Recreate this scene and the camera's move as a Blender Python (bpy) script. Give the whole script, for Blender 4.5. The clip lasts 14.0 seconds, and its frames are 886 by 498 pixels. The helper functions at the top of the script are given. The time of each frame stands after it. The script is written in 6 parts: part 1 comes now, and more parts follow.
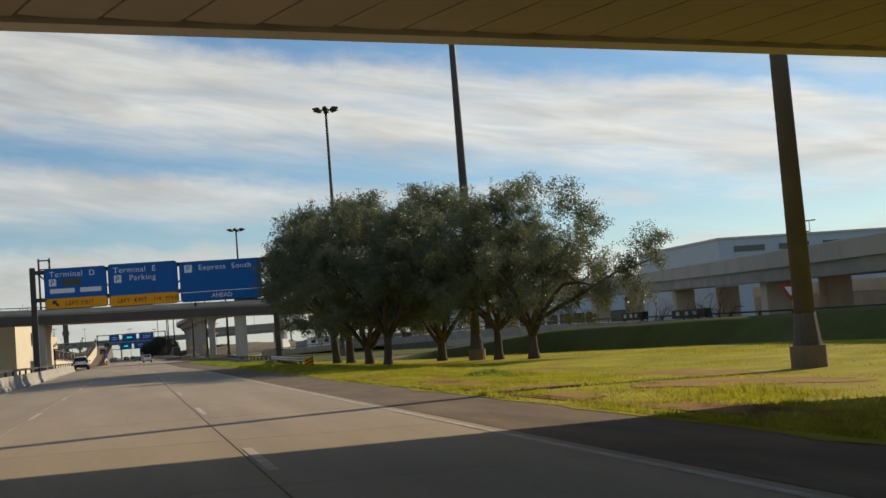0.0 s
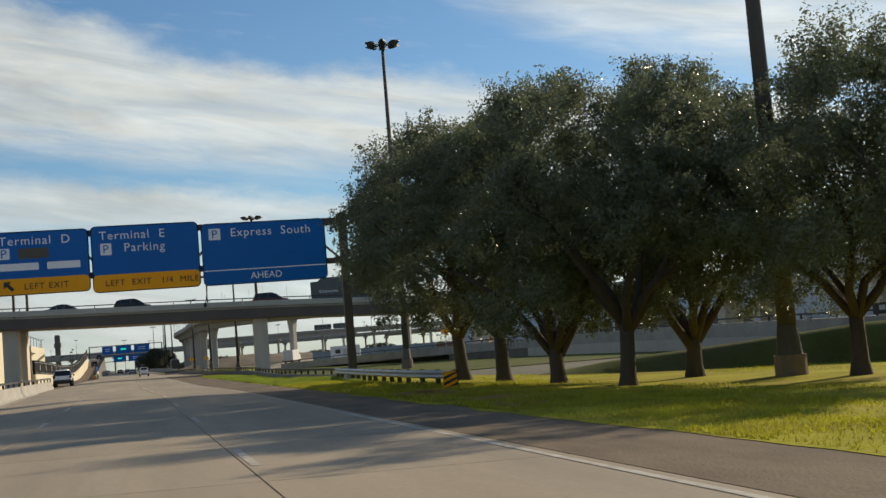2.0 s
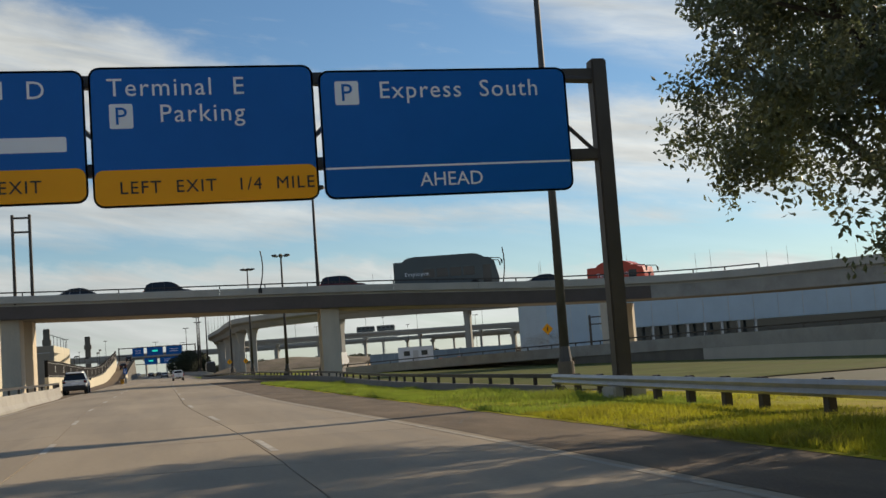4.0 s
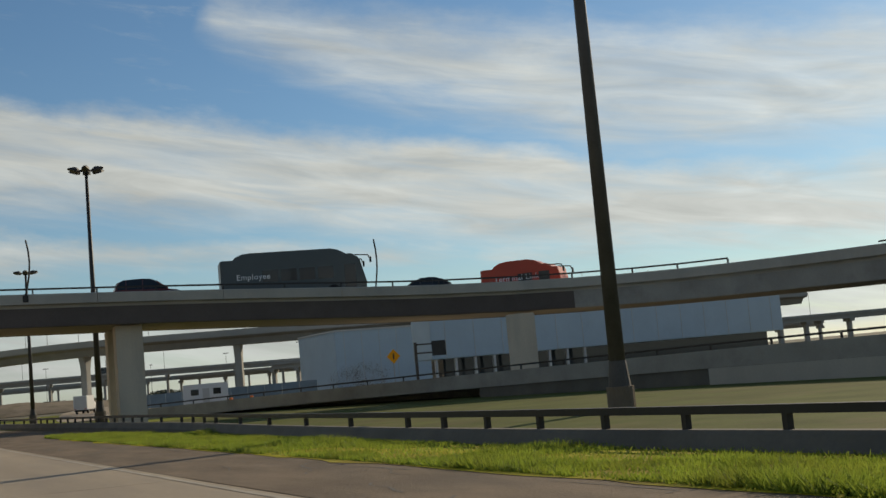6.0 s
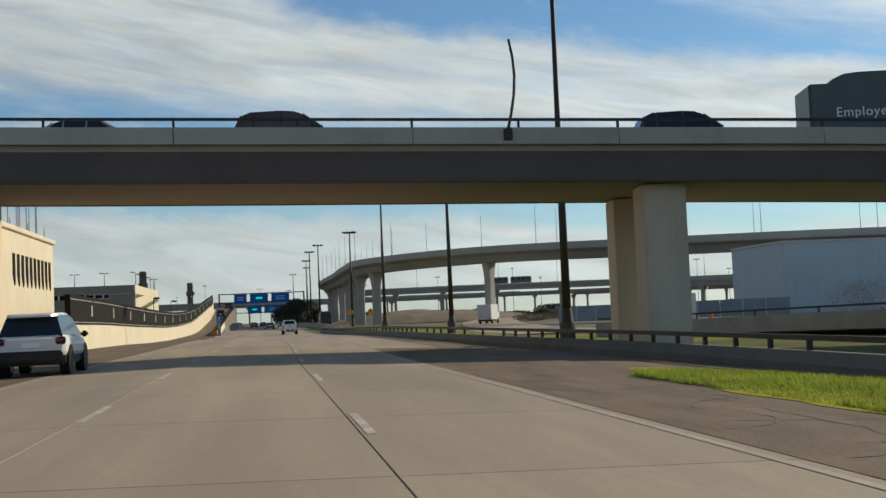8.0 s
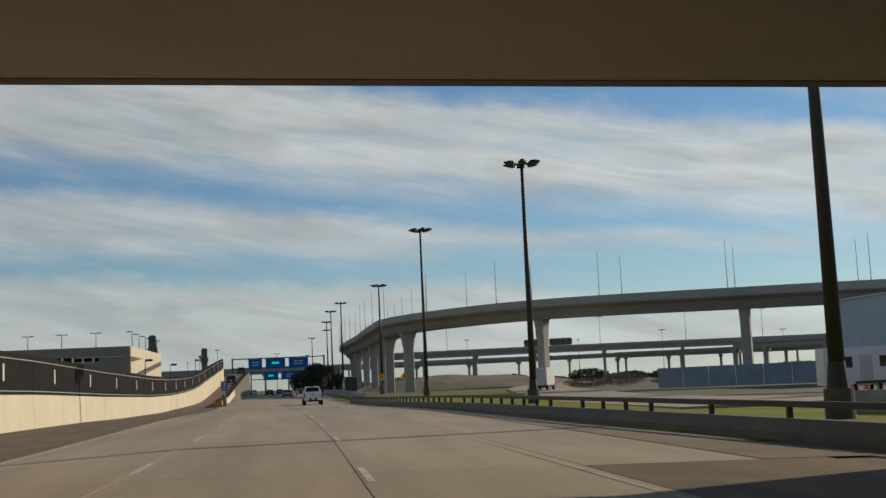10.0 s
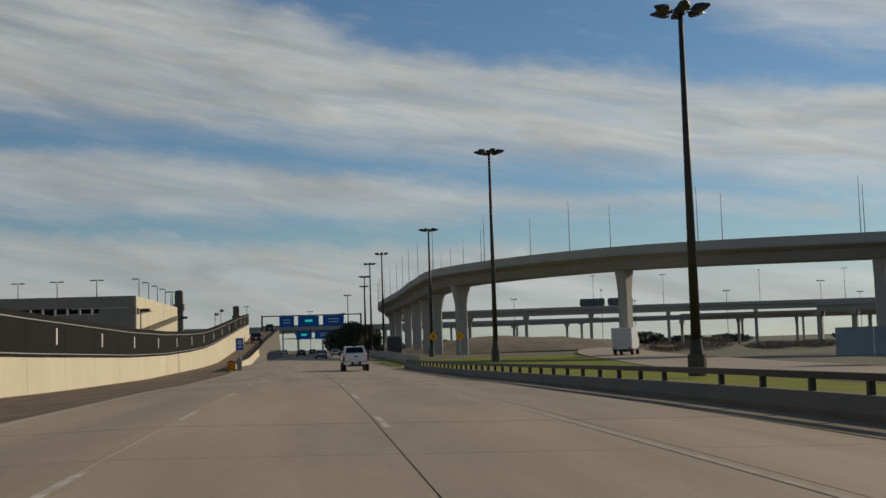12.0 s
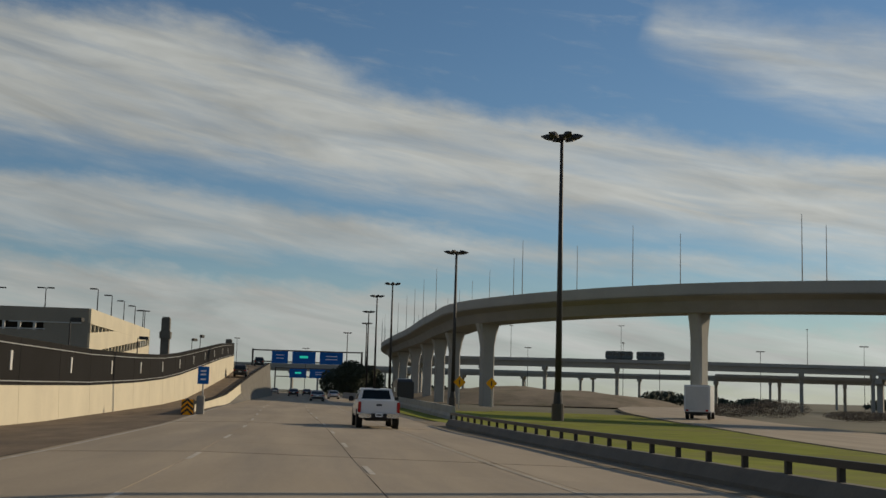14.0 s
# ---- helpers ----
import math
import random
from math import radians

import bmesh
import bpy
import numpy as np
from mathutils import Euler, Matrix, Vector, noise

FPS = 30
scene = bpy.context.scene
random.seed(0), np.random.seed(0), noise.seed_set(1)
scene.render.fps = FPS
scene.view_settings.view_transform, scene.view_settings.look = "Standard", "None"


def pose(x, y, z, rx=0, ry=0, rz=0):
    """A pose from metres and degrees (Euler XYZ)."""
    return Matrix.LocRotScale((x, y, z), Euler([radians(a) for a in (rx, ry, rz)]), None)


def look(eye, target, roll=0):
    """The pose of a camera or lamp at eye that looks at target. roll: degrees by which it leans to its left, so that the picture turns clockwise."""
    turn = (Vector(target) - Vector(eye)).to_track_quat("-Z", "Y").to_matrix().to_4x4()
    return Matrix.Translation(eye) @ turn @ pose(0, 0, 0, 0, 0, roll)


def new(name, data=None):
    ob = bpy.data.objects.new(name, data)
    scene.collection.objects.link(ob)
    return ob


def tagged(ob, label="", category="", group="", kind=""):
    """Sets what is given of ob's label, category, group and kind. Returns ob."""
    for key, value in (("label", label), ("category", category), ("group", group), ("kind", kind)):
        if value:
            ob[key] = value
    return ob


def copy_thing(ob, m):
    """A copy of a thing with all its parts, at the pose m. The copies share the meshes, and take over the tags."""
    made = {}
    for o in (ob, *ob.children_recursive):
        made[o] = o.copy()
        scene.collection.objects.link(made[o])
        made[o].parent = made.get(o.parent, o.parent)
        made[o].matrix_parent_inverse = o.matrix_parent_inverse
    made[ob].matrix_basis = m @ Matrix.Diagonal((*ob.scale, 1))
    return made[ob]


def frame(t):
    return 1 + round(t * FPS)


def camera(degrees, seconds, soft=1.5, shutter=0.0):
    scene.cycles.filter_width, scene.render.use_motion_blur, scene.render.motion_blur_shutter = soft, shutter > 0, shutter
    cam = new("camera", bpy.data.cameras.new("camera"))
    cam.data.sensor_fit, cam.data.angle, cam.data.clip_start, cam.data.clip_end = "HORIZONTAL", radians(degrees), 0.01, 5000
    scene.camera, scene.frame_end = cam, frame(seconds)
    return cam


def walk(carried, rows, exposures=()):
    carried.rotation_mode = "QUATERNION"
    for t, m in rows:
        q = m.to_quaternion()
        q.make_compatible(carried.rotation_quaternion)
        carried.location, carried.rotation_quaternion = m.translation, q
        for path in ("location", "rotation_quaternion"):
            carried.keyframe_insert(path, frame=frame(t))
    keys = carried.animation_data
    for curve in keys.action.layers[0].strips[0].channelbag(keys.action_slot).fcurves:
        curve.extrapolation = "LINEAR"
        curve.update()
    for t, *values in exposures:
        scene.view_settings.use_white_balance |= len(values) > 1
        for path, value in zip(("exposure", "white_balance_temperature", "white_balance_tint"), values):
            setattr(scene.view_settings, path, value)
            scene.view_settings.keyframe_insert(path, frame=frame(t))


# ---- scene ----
# camera and its walk
cam = camera(41.4, 14.0)
PATH = [
    (0, (1.352, -0.959, 1.286), (1.857, 0.971, 1.426), -4.6),
    (0.5, (1.211, 7.689, 1.29), (1.709, 9.62, 1.441), -4.1),
    (1, (1.083, 16.332, 1.289), (1.577, 18.264, 1.45), -5.2),
    (1.5, (1.053, 24.798, 1.299), (1.641, 26.703, 1.454), -5.1),
    (2, (0.962, 33.218, 1.308), (1.477, 35.144, 1.468), -4.7),
    (2.5, (0.817, 41.815, 1.307), (1.287, 43.751, 1.478), -5.6),
    (3, (0.719, 50.484, 1.311), (1.21, 52.416, 1.468), -4.1),
    (3.2, (0.738, 53.764, 1.328), (1.199, 55.704, 1.489), -4.1),
    (5.3, (0.047, 86.918, 1.291), (0.598, 88.831, 1.48), -4.8),
    (5.5, (-0.003, 90.234, 1.301), (0.648, 92.116, 1.49), -3.6),
    (6, (-0.149, 98.825, 1.299), (0.745, 100.602, 1.505), -5.2),
    (6.5, (-0.014, 107.295, 1.303), (0.812, 109.104, 1.521), -5.5),
    (7, (0.137, 115.802, 1.292), (0.648, 117.726, 1.488), -3.7),
    (7.5, (0.157, 124.22, 1.309), (0.562, 126.176, 1.401), -2.0),
    (8, (-0.037, 132.399, 1.296), (0.256, 134.374, 1.408), -2.4),
    (8.5, (-0.198, 140.603, 1.3), (0.079, 142.579, 1.439), -3.1),
    (8.7, (-0.203, 143.922, 1.303), (0.052, 145.899, 1.47), -2.7),
    (10.8, (-0.111, 179.563, 1.301), (0.162, 181.531, 1.533), -2.5),
    (11, (-0.197, 182.845, 1.299), (0.04, 184.817, 1.531), -3.5),
    (11.5, (-0.214, 191.247, 1.285), (0.002, 193.223, 1.51), -1.9),
    (12, (-0.153, 199.682, 1.292), (0.055, 201.665, 1.456), -1.8),
    (12.5, (-0.573, 208.14, 1.31), (-0.374, 210.123, 1.477), 0.6),
    (13, (-0.427, 216.742, 1.313), (-0.357, 218.724, 1.573), 0.4),
    (13.5, (-0.603, 225.026, 1.299), (-0.414, 226.998, 1.576), -0.1),
    (14, (-0.653, 233.592, 1.3), (-0.447, 235.567, 1.544), 1.6),
]
walk(cam, [(t, look(eye, target, roll)) for t, eye, target, roll in PATH],
     [(0.0, -0.05, 6950, 10), (1.5, 0.0, 6700, 5), (3.2, 0.1, 6750, 9), (5.3, -0.35, 6750, 6), (6.0, -0.36, 6900, 6), (6.5, -0.15, 6900, 6),
      (7.0, -0.2, 6700, 6), (8.0, -0.1, 6500, 5), (8.7, 0.0, 6550, 4), (10.8, -0.6, 6550, 8), (14.0, -0.65, 6850, 7)])

# ---- world, sun, exposure ----
SUN_AZ, SUN_EL = 63.0, 23.5          # degrees to the right of the road's heading, and above the horizon
scene.view_settings.exposure = 0.0
sun_dir = Vector((math.sin(radians(SUN_AZ)) * math.cos(radians(SUN_EL)), math.cos(radians(SUN_AZ)) * math.cos(radians(SUN_EL)), math.sin(radians(SUN_EL))))
sun = new("sun", bpy.data.lights.new("sun", "SUN"))
sun.data.energy, sun.data.angle, sun.data.color = 4.6, radians(0.6), (1.0, 0.84, 0.64)
sun.matrix_world = look(sun_dir * 300, (0, 0, 0))

world = bpy.data.worlds.new("sky")
scene.world = world
world.use_nodes = True


def build_sky():
    nt = world.node_tree
    nt.nodes.clear()
    N, K = nt.nodes.new, nt.links.new

    def math_node(op, a, b=None, c=None, clamp=False):
        n = N("ShaderNodeMath")
        n.operation, n.use_clamp = op, clamp
        for i, v in enumerate((a, b, c)):
            if v is None:
                continue
            if isinstance(v, (int, float)):
                n.inputs[i].default_value = v
            else:
                K(v, n.inputs[i])
        return n.outputs[0]

    coord = N("ShaderNodeTexCoord").outputs["Generated"]
    sep = N("ShaderNodeSeparateXYZ")
    K(coord, sep.inputs[0])
    x, y, z = sep.outputs
    az = math_node("MULTIPLY", math_node("ARCTAN2", x, y), 57.2958)
    el = math_node("MULTIPLY", math_node("ARCSINE", z), 57.2958)
    # coordinates on the cloud sheet, in degrees, stretched along the wind
    comb = N("ShaderNodeCombineXYZ")
    K(math_node("MULTIPLY", az, 0.055), comb.inputs[0])
    K(math_node("ADD", math_node("MULTIPLY", el, 0.30), math_node("MULTIPLY", az, 0.05)), comb.inputs[1])
    warp = N("ShaderNodeTexNoise")
    warp.inputs["Scale"].default_value, warp.inputs["Detail"].default_value, warp.inputs["Roughness"].default_value = 1.1, 6, 0.6
    K(comb.outputs[0], warp.inputs["Vector"])
    fine = N("ShaderNodeTexNoise")
    fine.inputs["Scale"].default_value, fine.inputs["Detail"].default_value, fine.inputs["Roughness"].default_value = 3.2, 8, 0.62
    fine.inputs["Distortion"].default_value = 0.4
    K(comb.outputs[0], fine.inputs["Vector"])
    # edges of the cloud banks: elevation over azimuth, in degrees
    az01 = math_node("DIVIDE", math_node("ADD", az, 60.0), 160.0)

    def edge(*knots):
        n = N("ShaderNodeValToRGB")
        n.color_ramp.interpolation = "CARDINAL"
        el_ramp = n.color_ramp.elements
        while len(el_ramp) < len(knots):
            el_ramp.new(0.5)
        for e, (a, h) in zip(el_ramp, knots):
            e.position = (a + 60.0) / 160.0
            e.color = (h / 40.0, h / 40.0, h / 40.0, 1)
        K(az01, n.inputs[0])
        return math_node("MULTIPLY", n.outputs[0], 40.0)

    def soft_step(v, lo, hi):
        n = N("ShaderNodeMapRange")
        n.interpolation_type = "SMOOTHSTEP"
        K(v, n.inputs[0])
        n.inputs[1].default_value, n.inputs[2].default_value = lo, hi
        return n.outputs[0]

    # small billows for the upper edges
    puff_at = N("ShaderNodeCombineXYZ")
    K(math_node("MULTIPLY", az, 0.2), puff_at.inputs[0])
    K(math_node("ADD", math_node("MULTIPLY", el, 0.42), math_node("MULTIPLY", az, 0.04)), puff_at.inputs[1])
    puff = N("ShaderNodeTexNoise")
    puff.inputs["Scale"].default_value, puff.inputs["Detail"].default_value, puff.inputs["Roughness"].default_value = 1.3, 8, 0.62
    K(puff_at.outputs[0], puff.inputs["Vector"])
    puffs = math_node("MULTIPLY", math_node("SUBTRACT", puff.outputs[0], 0.5), 2.3)
    shift = math_node("MULTIPLY", math_node("SUBTRACT", warp.outputs[0], 0.5), 1.6)
    frill = math_node("MULTIPLY", math_node("SUBTRACT", fine.outputs[0], 0.5), 2.0)
    top_el = math_node("ADD", math_node("ADD", el, shift), puffs)
    low_el = math_node("ADD", math_node("ADD", el, shift), frill)
    total = None
    # (upper edge, lower edge, softness above and below, weight)
    banks = (
        (edge((-60, 20.0), (-16, 17.2), (-8, 17.4), (-4, 16.6), (0.5, 15.5), (3.5, 14.3), (7.6, 13.5), (13, 13.2), (17, 12.5), (23, 11.5), (28, 10.8), (34, 9.3), (60, 6.0), (98, 3.0)),
         edge((-60, 11.5), (-15, 11.4), (-5, 10.8), (0.7, 10.1), (6, 9.3), (12, 8.6), (20, 7.8), (28, 6.4), (34, 5.0), (98, 1.0)), 0.9, 1.5, 1.08),
        (edge((-60, 10.0), (-15, 9.5), (-10, 9.7), (-5, 9.0), (1, 8.5), (6, 8.0), (9, 7.5), (14, 7.0), (22, 6.6), (28, 5.8), (98, 3.0)),
         edge((-60, 6.6), (-15, 6.5), (-5, 6.4), (1, 6.1), (6, 6.0), (13, 6.1), (22, 5.9), (30, 5.0), (98, 2.0)), 0.7, 1.0, 0.9),
        (edge((-60, 6.0), (-15, 5.7), (-8, 5.4), (1, 5.0), (7, 4.7), (15, 4.0), (25, 3.4), (98, 3.0)),
         edge((-60, -6.0), (98, -6.0)), 0.7, 2.0, 1.05),
        (edge((-60, 0.5), (13, 8.0), (15.5, 17.0), (18.5, 18.0), (22.6, 17.2), (28, 16.3), (34, 15.5), (60, 13.0), (98, 11.0)),
         edge((-60, 30.0), (13, 20.0), (16, 17.2), (19, 15.9), (22, 14.5), (25, 13.5), (28, 12.7), (34, 10.6), (60, 8.0), (98, 6.0)), 1.4, 1.5, 0.88),
    )
    for upper, lower, above, below, weight in banks:
        g = math_node("MULTIPLY", soft_step(math_node("SUBTRACT", upper, top_el), -above, above), soft_step(math_node("SUBTRACT", low_el, lower), -below, below))
        g = math_node("MULTIPLY", g, weight)
        total = g if total is None else math_node("MAXIMUM", total, g)
    # higher streets overhead and to the sides
    v = math_node("ADD", math_node("ADD", el, math_node("MULTIPLY", shift, 3.0)), math_node("MULTIPLY", frill, 2.0))
    for centre, fall, half, weight in ((23.0, 0.1, 1.7, 0.8), (30.0, 0.2, 2.4, 0.7), (42.0, 0.2, 5.0, 0.6)):
        d = math_node("SUBTRACT", math_node("ADD", v, math_node("MULTIPLY", az, fall)), centre)
        g = math_node("MULTIPLY", math_node("POWER", 2.718, math_node("MULTIPLY", math_node("POWER", math_node("ABSOLUTE", math_node("DIVIDE", d, half)), 2.4), -1.0)), weight)
        total = math_node("MAXIMUM", total, math_node("MULTIPLY", g, soft_step(el, 19.0, 23.0)))
    # thin wisps between the banks
    wisp = math_node("MULTIPLY", soft_step(fine.outputs[0], 0.52, 0.8), 0.3)
    total = math_node("MAXIMUM", total, wisp)
    streak_at = N("ShaderNodeCombineXYZ")
    K(math_node("MULTIPLY", az, 0.05), streak_at.inputs[0])
    K(math_node("ADD", math_node("MULTIPLY", el, 0.62), math_node("MULTIPLY", az, 0.11)), streak_at.inputs[1])
    streak = N("ShaderNodeTexNoise")
    streak.inputs["Scale"].default_value, streak.inputs["Detail"].default_value, streak.inputs["Roughness"].default_value = 1.5, 7, 0.58
    streak.inputs["Distortion"].default_value = 0.5
    K(streak_at.outputs[0], streak.inputs["Vector"])
    texture = math_node("ADD", 0.02, math_node("ADD", math_node("MULTIPLY", fine.outputs[0], 0.6), math_node("MULTIPLY", streak.outputs[0], 1.05)))
    cover = math_node("MULTIPLY", total, texture, clamp=True)
    haze = math_node("MULTIPLY", math_node("POWER", 2.718, math_node("DIVIDE", math_node("MULTIPLY", math_node("ABSOLUTE", el), -1.0), 3.5)), 0.55)
    cover = math_node("MAXIMUM", cover, haze, clamp=True)
    sky = N("ShaderNodeTexSky")
    sky.sky_type, sky.sun_disc = "NISHITA", False
    sky.sun_elevation, sky.sun_rotation = radians(SUN_EL), radians(SUN_AZ)
    sky.air_density, sky.dust_density, sky.ozone_density = 1.0, 0.25, 2.5
    dim = N("ShaderNodeMix")
    dim.data_type, dim.blend_type = "RGBA", "MULTIPLY"
    dim.inputs[0].default_value = 1.0
    K(sky.outputs[0], dim.inputs["A"])
    dim.inputs["B"].default_value = (SKY_TINT[0], SKY_TINT[1], SKY_TINT[2], 1)
    # soft grey undersides inside the clouds
    soft = N("ShaderNodeTexNoise")
    soft.inputs["Scale"].default_value, soft.inputs["Detail"].default_value, soft.inputs["Roughness"].default_value = 2.3, 7, 0.55
    soft.inputs["Distortion"].default_value = 0.8
    K(comb.outputs[0], soft.inputs["Vector"])
    body = math_node("ADD", 0.56, math_node("MULTIPLY", soft.outputs[0], 0.86))
    glow = math_node("MULTIPLY", body, math_node("ADD", 0.85, math_node("MULTIPLY", x, 0.35)))
    white = N("ShaderNodeMix")
    white.data_type, white.blend_type = "RGBA", "MULTIPLY"
    white.inputs[0].default_value = 1.0
    white.inputs["A"].default_value = (CLOUD[0], CLOUD[1], CLOUD[2], 1)
    K(glow, white.inputs["B"])
    mix = N("ShaderNodeMix")
    mix.data_type = "RGBA"
    K(cover, mix.inputs[0])
    K(dim.outputs["Result"], mix.inputs["A"])
    K(white.outputs["Result"], mix.inputs["B"])
    bg = N("ShaderNodeBackground")
    bg.inputs["Strength"].default_value = 0.1
    K(mix.outputs["Result"], bg.inputs["Color"])
    out = N("ShaderNodeOutputWorld")
    K(bg.outputs[0], out.inputs[0])


SKY_TINT = (0.74, 0.92, 1.06)
CLOUD = (7.35, 7.7, 7.85)
build_sky()


# ---- materials ----
def material(name, base, rough=0.8, metal=0.0, spread=0.12, scale=1.0, fine=18.0, bump=0.15, stain=None, stain_amount=0.0, per_piece=0.0, stretch=(1, 1, 1), spec=0.5):
    """Two scales of colour variation, an optional stain, and a fine relief, in metres."""
    m = bpy.data.materials.new(name)
    m.use_nodes = True
    nt = m.node_tree
    N, K = nt.nodes.new, nt.links.new
    bsdf = nt.nodes["Principled BSDF"]
    bsdf.inputs["Roughness"].default_value, bsdf.inputs["Metallic"].default_value = rough, metal
    bsdf.inputs["Specular IOR Level"].default_value = spec
    geo = N("ShaderNodeNewGeometry").outputs["Position"]
    mp = N("ShaderNodeMapping")
    mp.inputs["Scale"].default_value = stretch
    K(geo, mp.inputs[0])
    big = N("ShaderNodeTexNoise")
    big.inputs["Scale"].default_value, big.inputs["Detail"].default_value = scale, 5
    small = N("ShaderNodeTexNoise")
    small.inputs["Scale"].default_value, small.inputs["Detail"].default_value = fine, 4
    K(mp.outputs[0], big.inputs["Vector"])
    K(geo, small.inputs["Vector"])
    add = N("ShaderNodeMath")
    add.operation = "MULTIPLY_ADD"
    K(small.outputs[0], add.inputs[0])
    add.inputs[1].default_value = 0.45
    K(big.outputs[0], add.inputs[2])
    tone = N("ShaderNodeMapRange")
    K(add.outputs[0], tone.inputs[0])
    tone.inputs[1].default_value, tone.inputs[2].default_value = 0.42, 1.03
    tone.inputs[3].default_value, tone.inputs[4].default_value = 1 - spread, 1 + spread
    value = tone.outputs[0]
    if per_piece:
        info = N("ShaderNodeObjectInfo")
        pr = N("ShaderNodeMapRange")
        K(info.outputs["Random"], pr.inputs[0])
        pr.inputs[3].default_value, pr.inputs[4].default_value = 1 - per_piece, 1 + per_piece
        mul = N("ShaderNodeMath")
        mul.operation = "MULTIPLY"
        K(value, mul.inputs[0])
        K(pr.outputs[0], mul.inputs[1])
        value = mul.outputs[0]
    col = N("ShaderNodeMix")
    col.data_type, col.blend_type = "RGBA", "MULTIPLY"
    col.inputs[0].default_value = 1.0
    col.inputs["A"].default_value = (*base, 1)
    K(value, col.inputs["B"])
    colour = col.outputs["Result"]
    if stain is not None:
        sn = N("ShaderNodeTexNoise")
        sn.inputs["Scale"].default_value, sn.inputs["Detail"].default_value, sn.inputs["Roughness"].default_value = scale * 0.6, 8, 0.7
        K(mp.outputs[0], sn.inputs["Vector"])
        sr = N("ShaderNodeMapRange")
        K(sn.outputs[0], sr.inputs[0])
        sr.inputs[1].default_value, sr.inputs[2].default_value = 0.48, 0.68
        sr.inputs[3].default_value, sr.inputs[4].default_value = 0.0, stain_amount
        st = N("ShaderNodeMix")
        st.data_type = "RGBA"
        K(sr.outputs[0], st.inputs[0])
        K(colour, st.inputs["A"])
        st.inputs["B"].default_value = (*stain, 1)
        colour = st.outputs["Result"]
    K(colour, bsdf.inputs["Base Color"])
    if bump:
        bp = N("ShaderNodeBump")
        bp.inputs["Strength"].default_value, bp.inputs["Distance"].default_value = bump, 0.02
        K(small.outputs[0], bp.inputs["Height"])
        K(bp.outputs[0], bsdf.inputs["Normal"])
    return m


def translucent(m, share):
    """Let part of the light through thin leaves."""
    nt = m.node_tree
    bsdf, out = nt.nodes["Principled BSDF"], nt.nodes["Material Output"]
    tr, mix = nt.nodes.new("ShaderNodeBsdfTranslucent"), nt.nodes.new("ShaderNodeMixShader")
    src = bsdf.inputs["Base Color"].links[0].from_socket
    nt.links.new(src, tr.inputs[0])
    mix.inputs[0].default_value = share
    nt.links.new(bsdf.outputs[0], mix.inputs[1])
    nt.links.new(tr.outputs[0], mix.inputs[2])
    nt.links.new(mix.outputs[0], out.inputs[0])


def glass(name, tint=(0.02, 0.025, 0.03)):
    m = bpy.data.materials.new(name)
    m.use_nodes = True
    b = m.node_tree.nodes["Principled BSDF"]
    b.inputs["Base Color"].default_value, b.inputs["Roughness"].default_value = (*tint, 1), 0.06
    return m


def lamp_material(name, colour, strength):
    m = bpy.data.materials.new(name)
    m.use_nodes = True
    b = m.node_tree.nodes["Principled BSDF"]
    b.inputs["Base Color"].default_value = (*colour, 1)
    b.inputs["Emission Color"].default_value, b.inputs["Emission Strength"].default_value = (*colour, 1), strength
    return m


